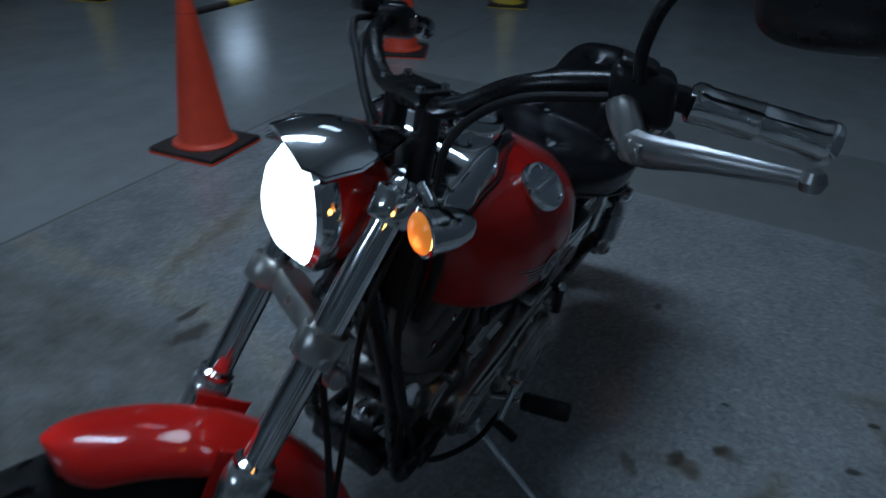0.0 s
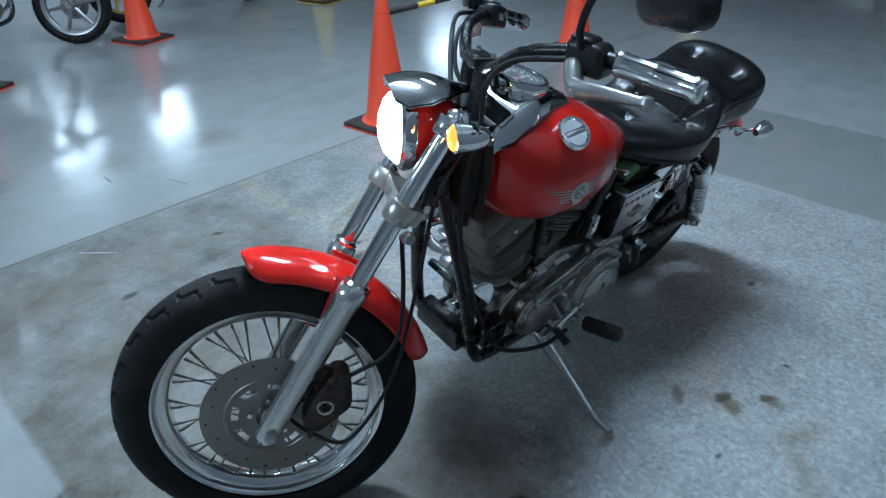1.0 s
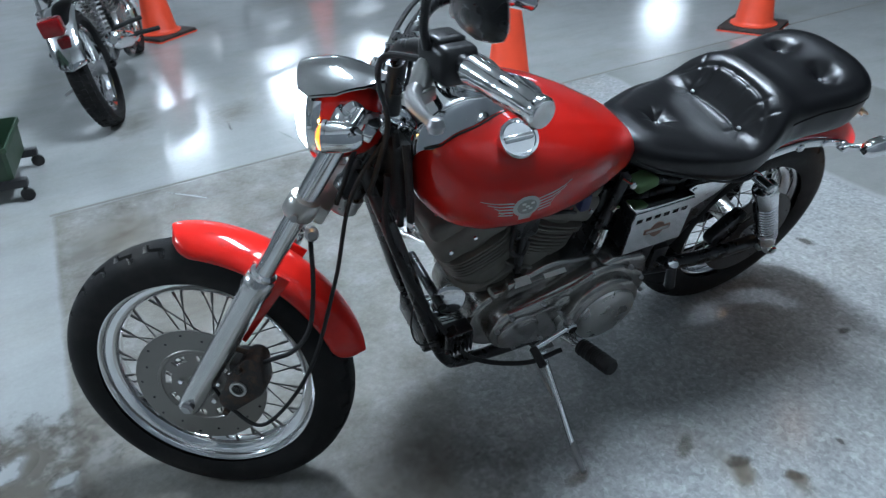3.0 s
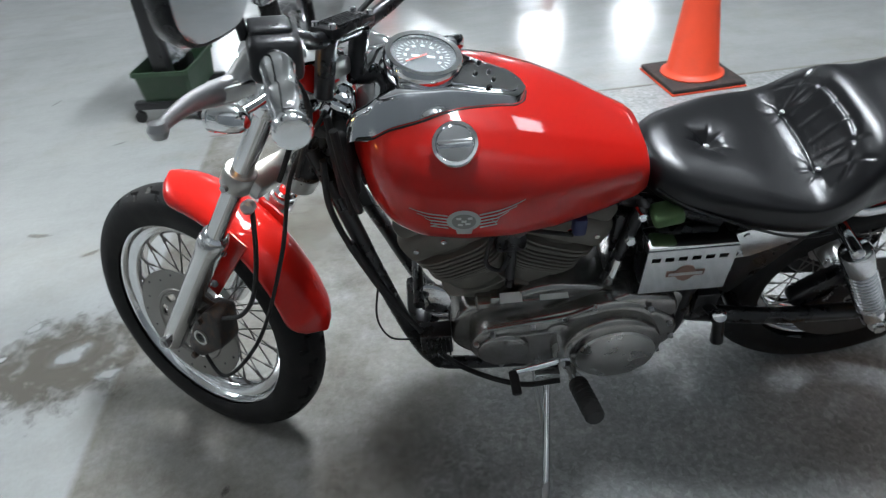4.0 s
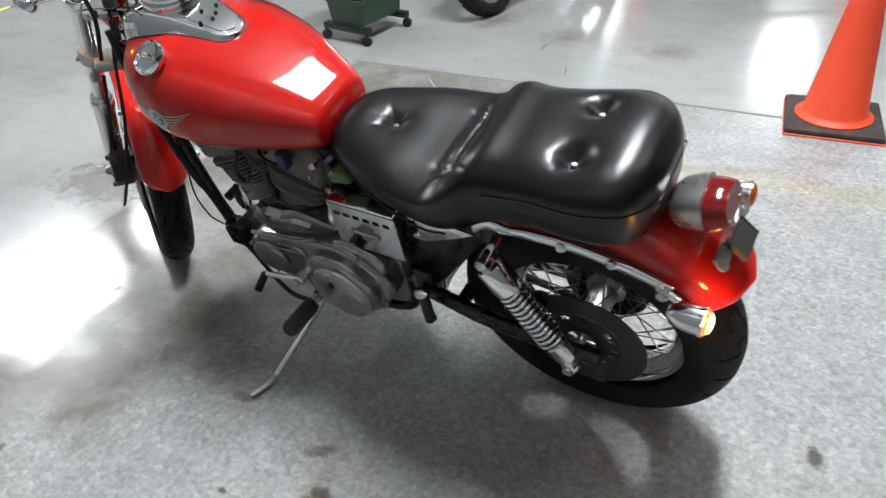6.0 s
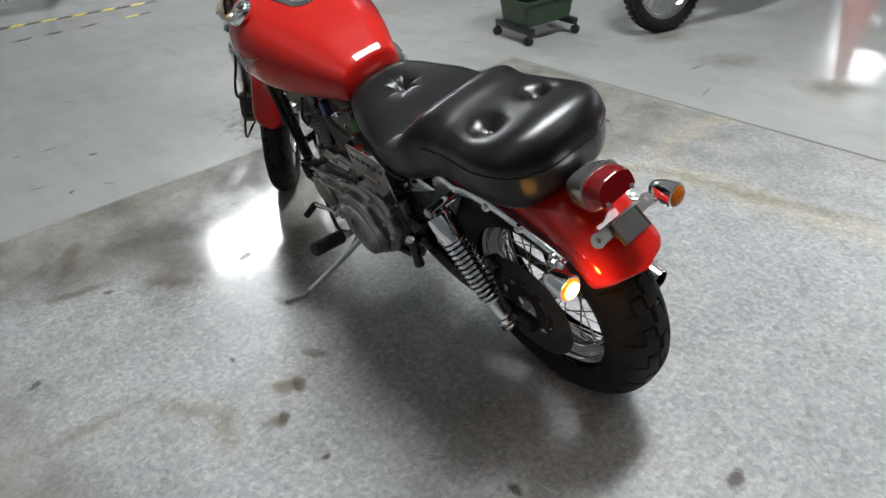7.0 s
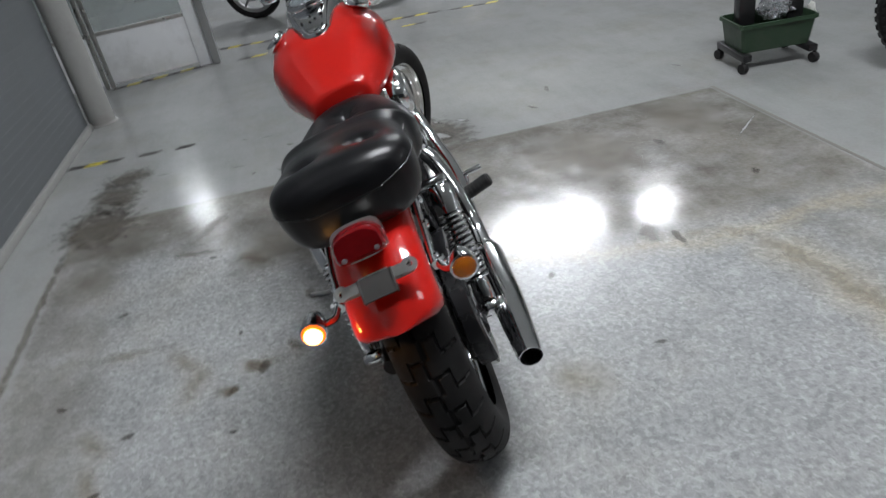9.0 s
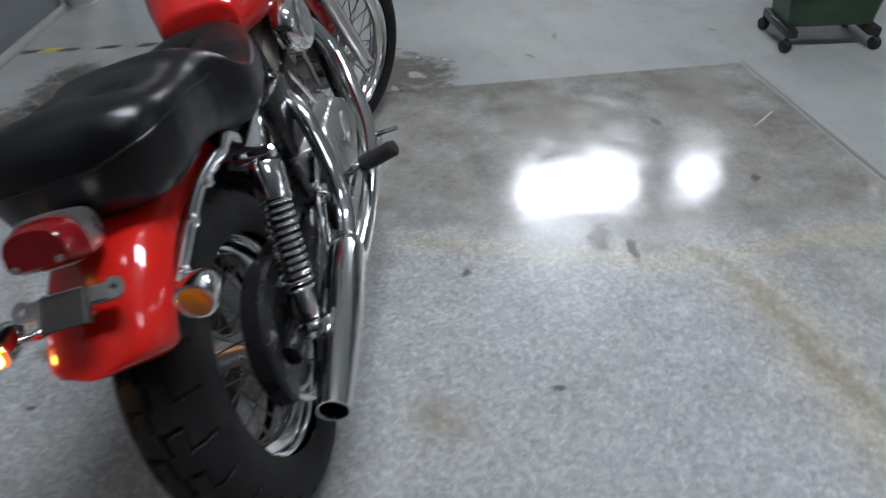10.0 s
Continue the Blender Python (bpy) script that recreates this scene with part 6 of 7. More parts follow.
def cylinder(lean, name):
    """A finned barrel with its head and rocker box."""
    c, s = math.cos(lean), math.sin(lean)
    m = Matrix.Translation(CRANK) @ Matrix.Rotation(lean, 4, "Y")
    barrel = part("cylinder", moved(rod((0, 0, 0.10), (0, 0, 0.335), 0.0835, seg=36), m), FINS, motorcycle, "finned grey " + name + " cylinder", 30)
    fin = None
    for k in range(13):
        h = 0.138 + 0.0108 * k
        grow = (0.74 + 0.045 * k if k < 6 else 1.0 if k < 11 else 1.07)
        if fin is None:
            ring = [[Vector((0.088 * sc * math.copysign(abs(math.cos(a)) ** 0.55, math.cos(a)), 0.092 * sc * math.copysign(abs(math.sin(a)) ** 0.55, math.sin(a)), dz)) for a in (2 * math.pi * q / 32 for q in range(32))] for dz, sc in ((-0.0024, 0.985), (-0.0008, 1.0), (0.0008, 1.0), (0.0024, 0.985))]
            first = part("fin", loft(ring), FINS, barrel, smooth=30)
            fin = first.data
            first.matrix_basis = m @ Matrix.Translation((0, 0, h))
        else:
            same_mesh("fin", fin, m @ Matrix.Translation((0, 0, h)) @ Matrix.Diagonal((grow, grow, 1, 1)), barrel)
    head = moved(joined(
        box(-0.092, 0.092, -0.090, 0.090, 0.272, 0.352, 0.024, 4), box(-0.082, 0.082, -0.080, 0.080, 0.335, 0.388, 0.020, 4)), m)
    part("rocker_box", head, FINS, barrel, "dusty grey cylinder head and rocker box", 50)
    parts("head_bolt", spread(bunch(*[bolt((x, y, 0.384), (0, 0, 1), 0.007, 0.008) for x in (-0.045, 0.045) for y in (-0.045, 0.045)], *[bolt((x, 0.087, 0.318), Y, 0.007, 0.008) for x in (-0.06, 0.0, 0.06)]), m), CHROME, barrel)
    for y in (-0.070, -0.092):
        part("pushrod_tube", moved(rod((0.018 if y > -0.08 else -0.018, y - 0.016, 0.11), (0.020 if y > -0.08 else -0.020, y + 0.020, 0.33), 0.0085), m), CHROME, barrel, "chrome pushrod tube")
    return barrel


cylinder(radians(22.5), "front")
cylinder(radians(-22.5), "rear")
# primary cover on the left
prim_out = hull_outline([(0.826, 0.352, 0.072), (0.592, 0.348, 0.126), (0.515, 0.362, 0.068)], 40)
primary = part("primary_cover", joined(slab_of(prim_out, 0.105, 0.160, 0.016, 4), slab_of(hull_outline([(0.592, 0.345, 0.106)], 40), 0.150, 0.188, 0.014, 4), slab_of(hull_outline([(0.826, 0.350, 0.056)], 30), 0.150, 0.172, 0.010, 3)), CASE, motorcycle, "grimy aluminium primary cover", 50)
part("derby_cover", joined(lathe([(0.082, 0), (0.086, 0.003), (0.084, 0.008), (0.060, 0.014), (0, 0.018)], (0.585, 0.185, 0.332), Y, 48), *[lathe([(0.005, 0), (0.005, 0.003), (0, 0.004)], (0.585 + 0.073 * math.cos(a), 0.192, 0.332 + 0.073 * math.sin(a)), Y, 10) for a in (0.5, 2.6, 4.7)]), ALLOY, primary, "round polished derby cover", 50)
part("cover_rib", joined(tube([(0.86, 0.158, 0.425), (0.78, 0.160, 0.440), (0.70, 0.160, 0.452), (0.64, 0.160, 0.480)], 0.006, 10), tube([(0.85, 0.160, 0.395), (0.77, 0.162, 0.400), (0.69, 0.162, 0.410)], 0.005, 10)), CASE, primary)
parts("cover_bolt", bunch(*[bolt((x + 0, 0.156, z), Y, 0.0065, 0.010) for x, z in ((0.885, 0.375), (0.850, 0.408), (0.765, 0.425), (0.700, 0.450), (0.640, 0.476), (0.520, 0.452), (0.470, 0.395), (0.458, 0.345), (0.480, 0.295), (0.54, 0.250), (0.64, 0.250), (0.75, 0.285), (0.83, 0.287))]), STEEL, primary, "cover bolts")
part("inspection_cap", lathe([(0.024, 0), (0.024, 0.004), (0.020, 0.006), (0, 0.006)], (0.710, 0.160, 0.405), Y, 24), CASE, primary)
part("shaft_boss", lathe([(0.022, 0), (0.022, 0.018), (0.014, 0.022), (0.014, 0.032), (0.010, 0.034), (0, 0.034)], (0.698, 0.160, 0.335), Y, 24), ALLOY, primary)
for x0, x1 in ((0.685, 0.745), (0.782, 0.832)):
    part("warning_label", moved(box(x0, x1, 0.0, 0.0012, 0.0, 0.022, 0), Matrix.Translation((0, 0.120, 0.462)) @ Matrix.Rotation(radians(62), 4, "X")), LABEL, engine, "pale unreadable label strip")
# upper case step behind the primary cover
part("case_top", joined(box(0.56, 0.88, 0.060, 0.116, 0.425, 0.458, 0.010), slab_of(hull_outline([(0.560, 0.452, 0.034), (0.505, 0.425, 0.050), (0.60, 0.43, 0.04)], 20), 0.070, 0.150, 0.012, 3), box(0.83, 0.85, 0.10, 0.125, 0.44, 0.49, 0.004)), CASE, engine)
# timing cover on the right
timing = joined(slab_of(hull_outline([(0.76, 0.350, 0.095), (0.66, 0.365, 0.080), (0.85, 0.345, 0.060)], 30), -0.150, -0.090, 0.014, 3), lathe([(0.050, 0), (0.052, 0.004), (0.046, 0.010), (0, 0.014)], (0.775, -0.148, 0.345), -Y, 36))
part("timing_cover", timing, ALLOY, engine, "polished timing cover", 50)
part("sprocket_cover", slab_of(hull_outline([(0.545, 0.340, 0.080), (0.48, 0.335, 0.060)], 26), -0.130, -0.085, 0.010, 3), CHROME, engine, "chrome sprocket cover", 50)
# air cleaner, carburettor
air = []
for dy, sc in ((0.0, 0.94), (-0.012, 1.0), (-0.040, 1.0), (-0.052, 0.90), (-0.058, 0.70)):
    ring = []
    for k in range(44):
        a = 2 * math.pi * k / 44
        ca, sa = math.cos(a), math.sin(a)
        ring.append(Vector((0.740 + 0.096 * sc * ca, -0.118 + dy, 0.668 + 0.072 * sc * math.copysign(abs(sa) ** 0.85, sa))))
    air.append(ring)
air_ob = part("air_cleaner", loft(air), CHROME, motorcycle, "oval chrome air cleaner", 50)
part("air_cleaner_plate", lathe([(0.045, 0), (0.047, 0.004), (0.040, 0.006), (0, 0.007)], (0.740, -0.175, 0.668), -Y, 36), ALLOY, air_ob)
part("carburettor", joined(rod((0.800, -0.115, 0.610), (0.800, -0.02, 0.605), 0.034, bevel=0.004), box(0.765, 0.835, -0.085, -0.03, 0.545, 0.60, 0.008)), STEEL, engine)
part("intake", joined(rod((0.84, 0, 0.60), (0.77, 0, 0.60), 0.024), tube([(0.80, -0.03, 0.60), (0.80, 0.0, 0.605), (0.80, 0.03, 0.60)], 0.020, 10)), BLACK, engine)
part("coil", joined(box(0.775, 0.835, 0.045, 0.095, 0.595, 0.675, 0.008), rod((0.802, 0.08, 0.60), (0.806, 0.085, 0.48), 0.010)), BLACK, engine, "black ignition coil")
part("spark_lead", joined(tube([(0.845, 0.100, 0.655), (0.858, 0.118, 0.600), (0.830, 0.122, 0.578), (0.812, 0.115, 0.610)], 0.0045, 8), tube([(0.78, 0.09, 0.655), (0.73, 0.115, 0.668), (0.69, 0.10, 0.64)], 0.0045, 8)), RUBBER, engine)
part("blue_plug", box(0.668, 0.694, 0.095, 0.120, 0.655, 0.700, 0.006), BLUE_PLUG, engine, "blue plastic connector")
part("choke_knob", joined(rod((0.575, 0.10, 0.70), (0.572, 0.128, 0.705), 0.004), lathe([(0.008, 0), (0.009, 0.004), (0.006, 0.008), (0, 0.008)], (0.572, 0.126, 0.705), Y, 14)), CHROME, engine)
part("green_padding", moved(joined(box(-0.035, 0.024, -0.030, 0.020, -0.012, 0.016, 0.009, 3)), Matrix.Translation((0.520, 0.105, 0.676)) @ Matrix.Rotation(radians(12), 4, "Y")), GREEN_CLOTH, motorcycle, "small green padding under the seat")
part("oil_filter", joined(lathe([(0.030, 0), (0.037, 0.006), (0.038, 0.06), (0.034, 0.078), (0.020, 0.082), (0, 0.082)], (0.915, 0.0, 0.30), (1, 0, 0.2), 30)), CHROME, engine, "chrome oil filter")
part("horn", joined(lathe([(0.018, 0), (0.020, 0.015), (0.038, 0.020), (0.040, 0.028), (0.032, 0.032), (0.012, 0.030), (0, 0.034)], (0.965, 0.045, 0.425), (0.25, 1, 0.25), 36)), CHROME, motorcycle, "round chrome horn")
regulator = part("regulator", box(0.935, 1.005, 0.095, 0.140, 0.315, 0.385, 0.006), BLACK, motorcycle, "black ribbed voltage regulator")
parts("regulator_fin", bunch(*[box(0.94 + 0.010 * k, 0.944 + 0.010 * k, 0.138, 0.148, 0.32, 0.38, 0.001, 1) for k in range(6)]), BLACK, regulator)
# the rounded black block stands for shade behind the steering head, beside two cables
part("head_shade_block", joined(box(1.078, 1.118, -0.060, 0.080, 0.76, 0.915, 0.014, 3), tube([(1.10, 0.085, 0.93), (1.095, 0.095, 0.84), (1.085, 0.085, 0.74)], 0.008, 10), tube([(1.11, 0.06, 0.94), (1.105, 0.075, 0.84), (1.10, 0.07, 0.72)], 0.007, 10)), RUBBER, motorcycle, "black block standing for shade behind the steering head, with two cables")
part("front_brace", joined(box(0.985, 1.035, -0.08, 0.08, 0.26, 0.33, 0.010), rod((1.0, -0.09, 0.44), (1.0, 0.09, 0.44), 0.012)), BLACK, motorcycle)

# ---- battery box and side plates ----
part("frame_box", joined(box(0.535, 0.600, -0.075, 0.075, 0.45, 0.655, 0.010), rod((0.600, 0.085, 0.47), (0.560, 0.090, 0.70), 0.013), rod((0.600, -0.085, 0.47), (0.560, -0.090, 0.70), 0.013)), BLACK, motorcycle, "black frame tubes before the battery")
parts("frame_clip", bunch(bolt((0.575, 0.100, 0.615), Y, 0.012, 0.012), bolt((0.592, 0.098, 0.545), Y, 0.010, 0.014), tube([(0.590, 0.105, 0.56), (0.600, 0.112, 0.52), (0.603, 0.108, 0.49)], 0.009, 10)), CHROME, motorcycle, "chrome hose and clips")
box_ob = part("battery_box", box(0.385, 0.545, 0.055, 0.138, 0.492, 0.628, 0.006), BLACK, motorcycle, "black battery box with a chrome cover")
cover = bmesh.new()
x0, x1, z0, z1 = 0.378, 0.552, 0.494, 0.624
edges_x = [x1] + [v for k in range(6) for v in (x1 - 0.0105 - 0.0262 * k, x1 - 0.0105 - 0.0262 * k - 0.0170)] + [x0]
edges_z = [z0, 0.592, 0.604, z1]
verts = [[cover.verts.new((x, 0.144, z)) for x in edges_x] for z in edges_z]
for i in range(3):
    for j in range(len(edges_x) - 1):
        if i == 1 and j % 2 == 1:
            continue
        cover.faces.new((verts[i][j], verts[i][j + 1], verts[i + 1][j + 1], verts[i + 1][j]))
made = bmesh.ops.extrude_face_region(cover, geom=cover.faces[:])
bmesh.ops.translate(cover, verts=[v for v in made["geom"] if isinstance(v, bmesh.types.BMVert)], vec=(0, 0.004, 0))
cover_ob = part("cover_plate", cover, CHROME, motorcycle, "chrome cover plate with six slots", 30)
part("cover_lip", box(0.380, 0.552, 0.070, 0.146, 0.625, 0.632, 0.002), CHROME, box_ob)
part("cover_emblem", joined(slab_of([(0.430, 0.545), (0.505, 0.545), (0.505, 0.560), (0.430, 0.560)], 0.1482, 0.1500, 0.0005, 1), slab_of([(0.448, 0.560), (0.487, 0.560), (0.480, 0.572), (0.4675, 0.577), (0.455, 0.572)], 0.1482, 0.1496, 0.0005, 1), slab_of([(0.448, 0.545), (0.487, 0.545), (0.478, 0.533), (0.4675, 0.528), (0.457, 0.533)], 0.1482, 0.1496, 0.0005, 1)), BRONZE, cover_ob, "brown shield-and-bar emblem", 30)
part("emblem_bar", slab_of([(0.434, 0.5485), (0.501, 0.5485), (0.501, 0.5565), (0.434, 0.5565)], 0.1500, 0.1508, 0.0, 1), SILVER, cover_ob)
part("side_plate", joined(slab_of([(0.372, 0.545), (0.372, 0.622), (0.350, 0.630), (0.205, 0.612), (0.250, 0.585), (0.330, 0.548)], 0.112, 0.118, 0.002), bolt((0.352, 0.118, 0.560), Y, 0.007, 0.004), bolt((0.352, 0.118, 0.615), Y, 0.007, 0.004)), CHROME, motorcycle, "chrome triangular side plate")
part("oil_tank", joined(box(0.39, 0.55, -0.135, -0.055, 0.47, 0.63, 0.02, 3), lathe([(0.020, 0), (0.022, 0.01), (0.016, 0.016), (0, 0.016)], (0.50, -0.11, 0.628), (0, -0.2, 1), 20)), BLACK, motorcycle, "black oil tank")
part("right_side_plate", slab_of([(0.372, 0.545), (0.372, 0.622), (0.350, 0.630), (0.205, 0.612), (0.250, 0.585), (0.330, 0.548)], -0.118, -0.112, 0.002), CHROME, motorcycle)

# ---- exhaust on the right ----
part("front_pipe", tube([(0.985, -0.070, 0.605), (1.015, -0.105, 0.580), (0.990, -0.148, 0.490), (0.900, -0.170, 0.385), (0.800, -0.190, 0.310), (0.650, -0.195, 0.262), (0.45, -0.195, 0.250), (0.26, -0.192, 0.258)], 0.0215, 18, 8), CHROME, motorcycle, "chrome front exhaust pipe")
part("rear_pipe", tube([(0.560, -0.060, 0.575), (0.520, -0.110, 0.575), (0.470, -0.155, 0.545), (0.400, -0.185, 0.450), (0.330, -0.196, 0.360), (0.255, -0.197, 0.320), (0.18, -0.197, 0.305)], 0.0215, 18, 8), CHROME, motorcycle, "chrome rear exhaust pipe")
part("heat_shield", tube([(0.986, -0.152, 0.480), (0.910, -0.174, 0.395), (0.80, -0.196, 0.325), (0.66, -0.202, 0.270)], 0.0250, 18, 8), CHROME, motorcycle, "chrome heat shield")
d = Vector((-0.42, 0.0, -0.050))
muffler = part("muffler", lathe([(0.024, 0), (0.036, 0.02), (0.040, 0.04), (0.041, 0.22), (0.038, 0.30), (0.032, 0.405), (0.0290, 0.428), (0.0265, 0.428), (0.0265, 0.35), (0, 0.35)], (0.255, -0.197, 0.322), d, 40), CHROME, motorcycle, "chrome tapered muffler", 40)
part("muffler_bore", lathe([(0.0262, 0.36), (0.0262, 0.424), (0.0250, 0.424), (0.0250, 0.362), (0, 0.362)], (0.255, -0.197, 0.322), d, 30), BLACK, muffler)
part("muffler", lathe([(0.024, 0), (0.032, 0.02), (0.035, 0.04), (0.035, 0.12), (0.029, 0.17), (0.026, 0.178), (0.022, 0.178), (0, 0.17)], (0.275, -0.150, 0.258), d, 36), CHROME, motorcycle, "chrome lower muffler", 40)
part("exhaust_bracket", joined(slab_of([(0.34, 0.40), (0.30, 0.42), (0.20, 0.33), (0.24, 0.31)], -0.165, -0.158, 0.002), bolt((0.315, -0.165, 0.40), -Y, 0.010, 0.008), lathe([(0.025, 0), (0.027, 0.003), (0.027, 0.014), (0.025, 0.017)], (0.262, -0.197, 0.3225), d, 28)), CHROME, muffler)

# ---- pegs, levers, stand ----
for side in (1, -1):
    def U(p):
        return Vector((p[0], p[1] * side, p[2]))
    a, b = (U((0.672, 0.215, 0.285)), U((0.655, 0.325, 0.318))) if side > 0 else (U((0.625, 0.180, 0.300)), U((0.610, 0.290, 0.330)))
    mount = part("foot_peg", joined(tube([U((0.690, 0.105, 0.265)), U((0.685, 0.150, 0.262)), U((0.675, 0.190, 0.275)), a + (b - a) * 0.1], 0.011, 12), lathe([(0.014, -0.01), (0.016, 0), (0.014, 0.012)], a, b - a, 16)), CHROME, motorcycle, "rider foot peg with black rubber")
    n = (b - a).length
    rubber = lathe([(0.014, 0.008), (0.021, 0.012), (0.022, n - 0.004), (0.018, n + 0.002), (0, n + 0.002)], a, b - a, 12)
    part("peg_rubber", rubber, RUBBER, mount, "black rubber peg sleeve", 30)
    part("peg_rings", joined(*[lathe([(0.0212, 0), (0.0226, 0.002), (0.0226, 0.005), (0.0212, 0.007)], a + (b - a).normalized() * (0.018 + 0.014 * k), b - a, 12) for k in range(6)]), RUBBER, mount)
    pp = part("passenger_peg", joined(rod(U((0.372, 0.105, 0.375)), U((0.360, 0.140, 0.380)), 0.012, bevel=0.002), lathe([(0.016, 0), (0.018, 0.004), (0.018, 0.012), (0.014, 0.016)], U((0.360, 0.148, 0.392)), (0, 0, -1), 16), rod(U((0.358, 0.150, 0.385)), U((0.347, 0.160, 0.305)), 0.012, 0.015, 0.003)), BLACK, motorcycle, "black folded passenger peg")
    part("peg_bolt", lathe([(0.016, 0), (0.016, 0.006), (0.010, 0.009), (0, 0.009)], U((0.360, 0.150, 0.390)), (0, side * 0.4, 1), 16), CHROME, pp)
shift = part("shift_lever", joined(tube([(0.700, 0.200, 0.352), (0.735, 0.206, 0.350), (0.780, 0.212, 0.345), (0.812, 0.216, 0.342)], 0.008, 12, 6, True, 0.8), lathe([(0.014, -0.012), (0.015, -0.008), (0.015, 0.010), (0.012, 0.014), (0, 0.014)], (0.700, 0.198, 0.352), Y, 20), rod((0.700, 0.16, 0.352), (0.700, 0.20, 0.352), 0.009)), CHROME, motorcycle, "chrome gear shift lever")
part("shift_rubber", rod((0.812, 0.212, 0.342), (0.808, 0.262, 0.324), 0.0105, bevel=0.003), RUBBER, shift, "black shift peg rubber")
part("rear_brake_pedal", joined(tube([(0.62, -0.165, 0.29), (0.70, -0.215, 0.285), (0.76, -0.228, 0.30)], 0.008, 10), moved(box(-0.012, 0.012, -0.05, 0.03, -0.006, 0.006, 0.003), Matrix.Translation((0.765, -0.235, 0.307)))), CHROME, motorcycle, "chrome brake pedal")
stand = part("side_stand", joined(tube([(0.722, 0.150, 0.200), (0.726, 0.190, 0.178), (0.742, 0.300, 0.142), (0.755, 0.385, 0.113)], [0.011, 0.0095, 0.0090, 0.0085], 14), lathe([(0.016, -0.014), (0.018, -0.010), (0.018, 0.010), (0.016, 0.014)], (0.722, 0.145, 0.200), (0, 0.4, 1), 18), box(0.69, 0.75, 0.090, 0.160, 0.195, 0.215, 0.004)), CHROME, motorcycle, "chrome side stand")
part("stand_foot", tube([(0.752, 0.372, 0.117), (0.757, 0.398, 0.113), (0.764, 0.425, 0.1165), (0.772, 0.455, 0.1245)], [0.0085, 0.0090, 0.0085, 0.0065], 12), STEEL, stand, "curved steel stand foot")
part("stand_spring", tube([(0.75, 0.13, 0.205), (0.745, 0.20, 0.165), (0.742, 0.26, 0.150)], 0.005, 8), STEEL, stand)
parts("lower_frame_bracket", bunch(box(0.66, 0.74, 0.085, 0.125, 0.20, 0.28, 0.006), box(0.35, 0.40, 0.08, 0.115, 0.33, 0.42, 0.005)), BLACK, motorcycle)

# ---- cones and bars ----
def cone(name, x, y, shell, turn, height=0.70, label="", base=CONE_BASE, rim=None):
    """A traffic cone: flared hollow shell on a square rubber base."""
    h = height
    profile = [(0.150, 0.030), (0.150, 0.038), (0.132, 0.046), (0.122, 0.060), (0.040 + 0.082 * 0.5, 0.06 + (h - 0.09) * 0.5), (0.034, h - 0.030), (0.030, h - 0.012), (0.022, h - 0.002), (0.016, h), (0.012, h - 0.004), (0.012, h - 0.03)]
    ob = tagged(part(name, lathe(profile, (0, 0, 0), (0, 0, 1), 40), shell, None), label, "traffic cone", "cones round the bay")
    s = 0.185
    part("base", joined(box(-s, s, -s, s, 0.006, 0.032, 0.012, 2)), base, ob, "square rubber base")
    part("base_rim", joined(box(-s - 0.002, s + 0.002, -s - 0.002, s + 0.002, 0.0, 0.009, 0.003, 1)), rim or shell, ob)
    ob.matrix_basis = pose(x, y, 0, 0, 0, turn)
    return ob


ORANGE = "orange-red traffic cone on a black rubber base"
cone("traffic_cone", 0.78, -4.50, CONE_RED, 30, 0.70, ORANGE + " under a cardboard sign")
cone("traffic_cone", -0.74, -4.95, CONE_RED, 12, 0.70, ORANGE + " beside parked motorcycles")
cone("traffic_cone", -0.46, -1.79, CONE_RED, 0, 0.71, ORANGE + " holding a striped bar")
cone("traffic_cone", -2.53, -1.75, CONE_RED, 20, 0.71, ORANGE + " at the bay's corner")
cone("traffic_cone", -2.86, -5.00, CONE_YELLOW, 8, 0.70, "yellow traffic cone on the open floor", CONE_BASE)
cone("traffic_cone", -4.62, -1.62, CONE_YELLOW, 15, 0.70, "yellow traffic cone farther along the hall", CONE_BASE)


def bar(a, b):
    """A striped barrier bar hung between two cones."""
    a, b = Vector(a), Vector(b)
    d = (b - a).normalized()
    n = (b - a).length
    ob = tagged(part("barrier_bar", rod(a, b, 0.0155, seg=16), CONE_BASE, None), "black and yellow striped barrier bar between cones", "barrier bar", "barrier bars")
    k = 0
    s = 0.28
    while s < n - 0.3:
        part("yellow_band", rod(a + d * s, a + d * min(s + 0.14, n), 0.0165, seg=16), CONE_YELLOW, ob, "yellow band")
        s += 0.28
        k += 1
    for p in (a, b):
        part("end_ring", lathe([(0.036, -0.010), (0.042, -0.010), (0.042, 0.010), (0.036, 0.010)], p, (0, 0, 1), 24, True), CONE_BASE, ob)
    return ob


bar((-0.46, -1.79, 0.62), (-2.53, -1.75, 0.62))
bar((0.78, -4.50, 0.62), (-0.74, -4.95, 0.62))
sign = tagged(part("cardboard_sign", moved(box(-0.16, 0.16, -0.004, 0.004, 0, 0.20, 0.001, 1), pose(0.80, -4.45, 0.58, 6, 0, 25)), CARD, None), "blank brown cardboard sign on a cone", "sign")
part("green_sticker", moved(box(-0.06, 0.0, 0.004, 0.006, 0.15, 0.20, 0), pose(0.80, -4.45, 0.58, 6, 0, 25)), GREEN_CLOTH, sign, "", 0)


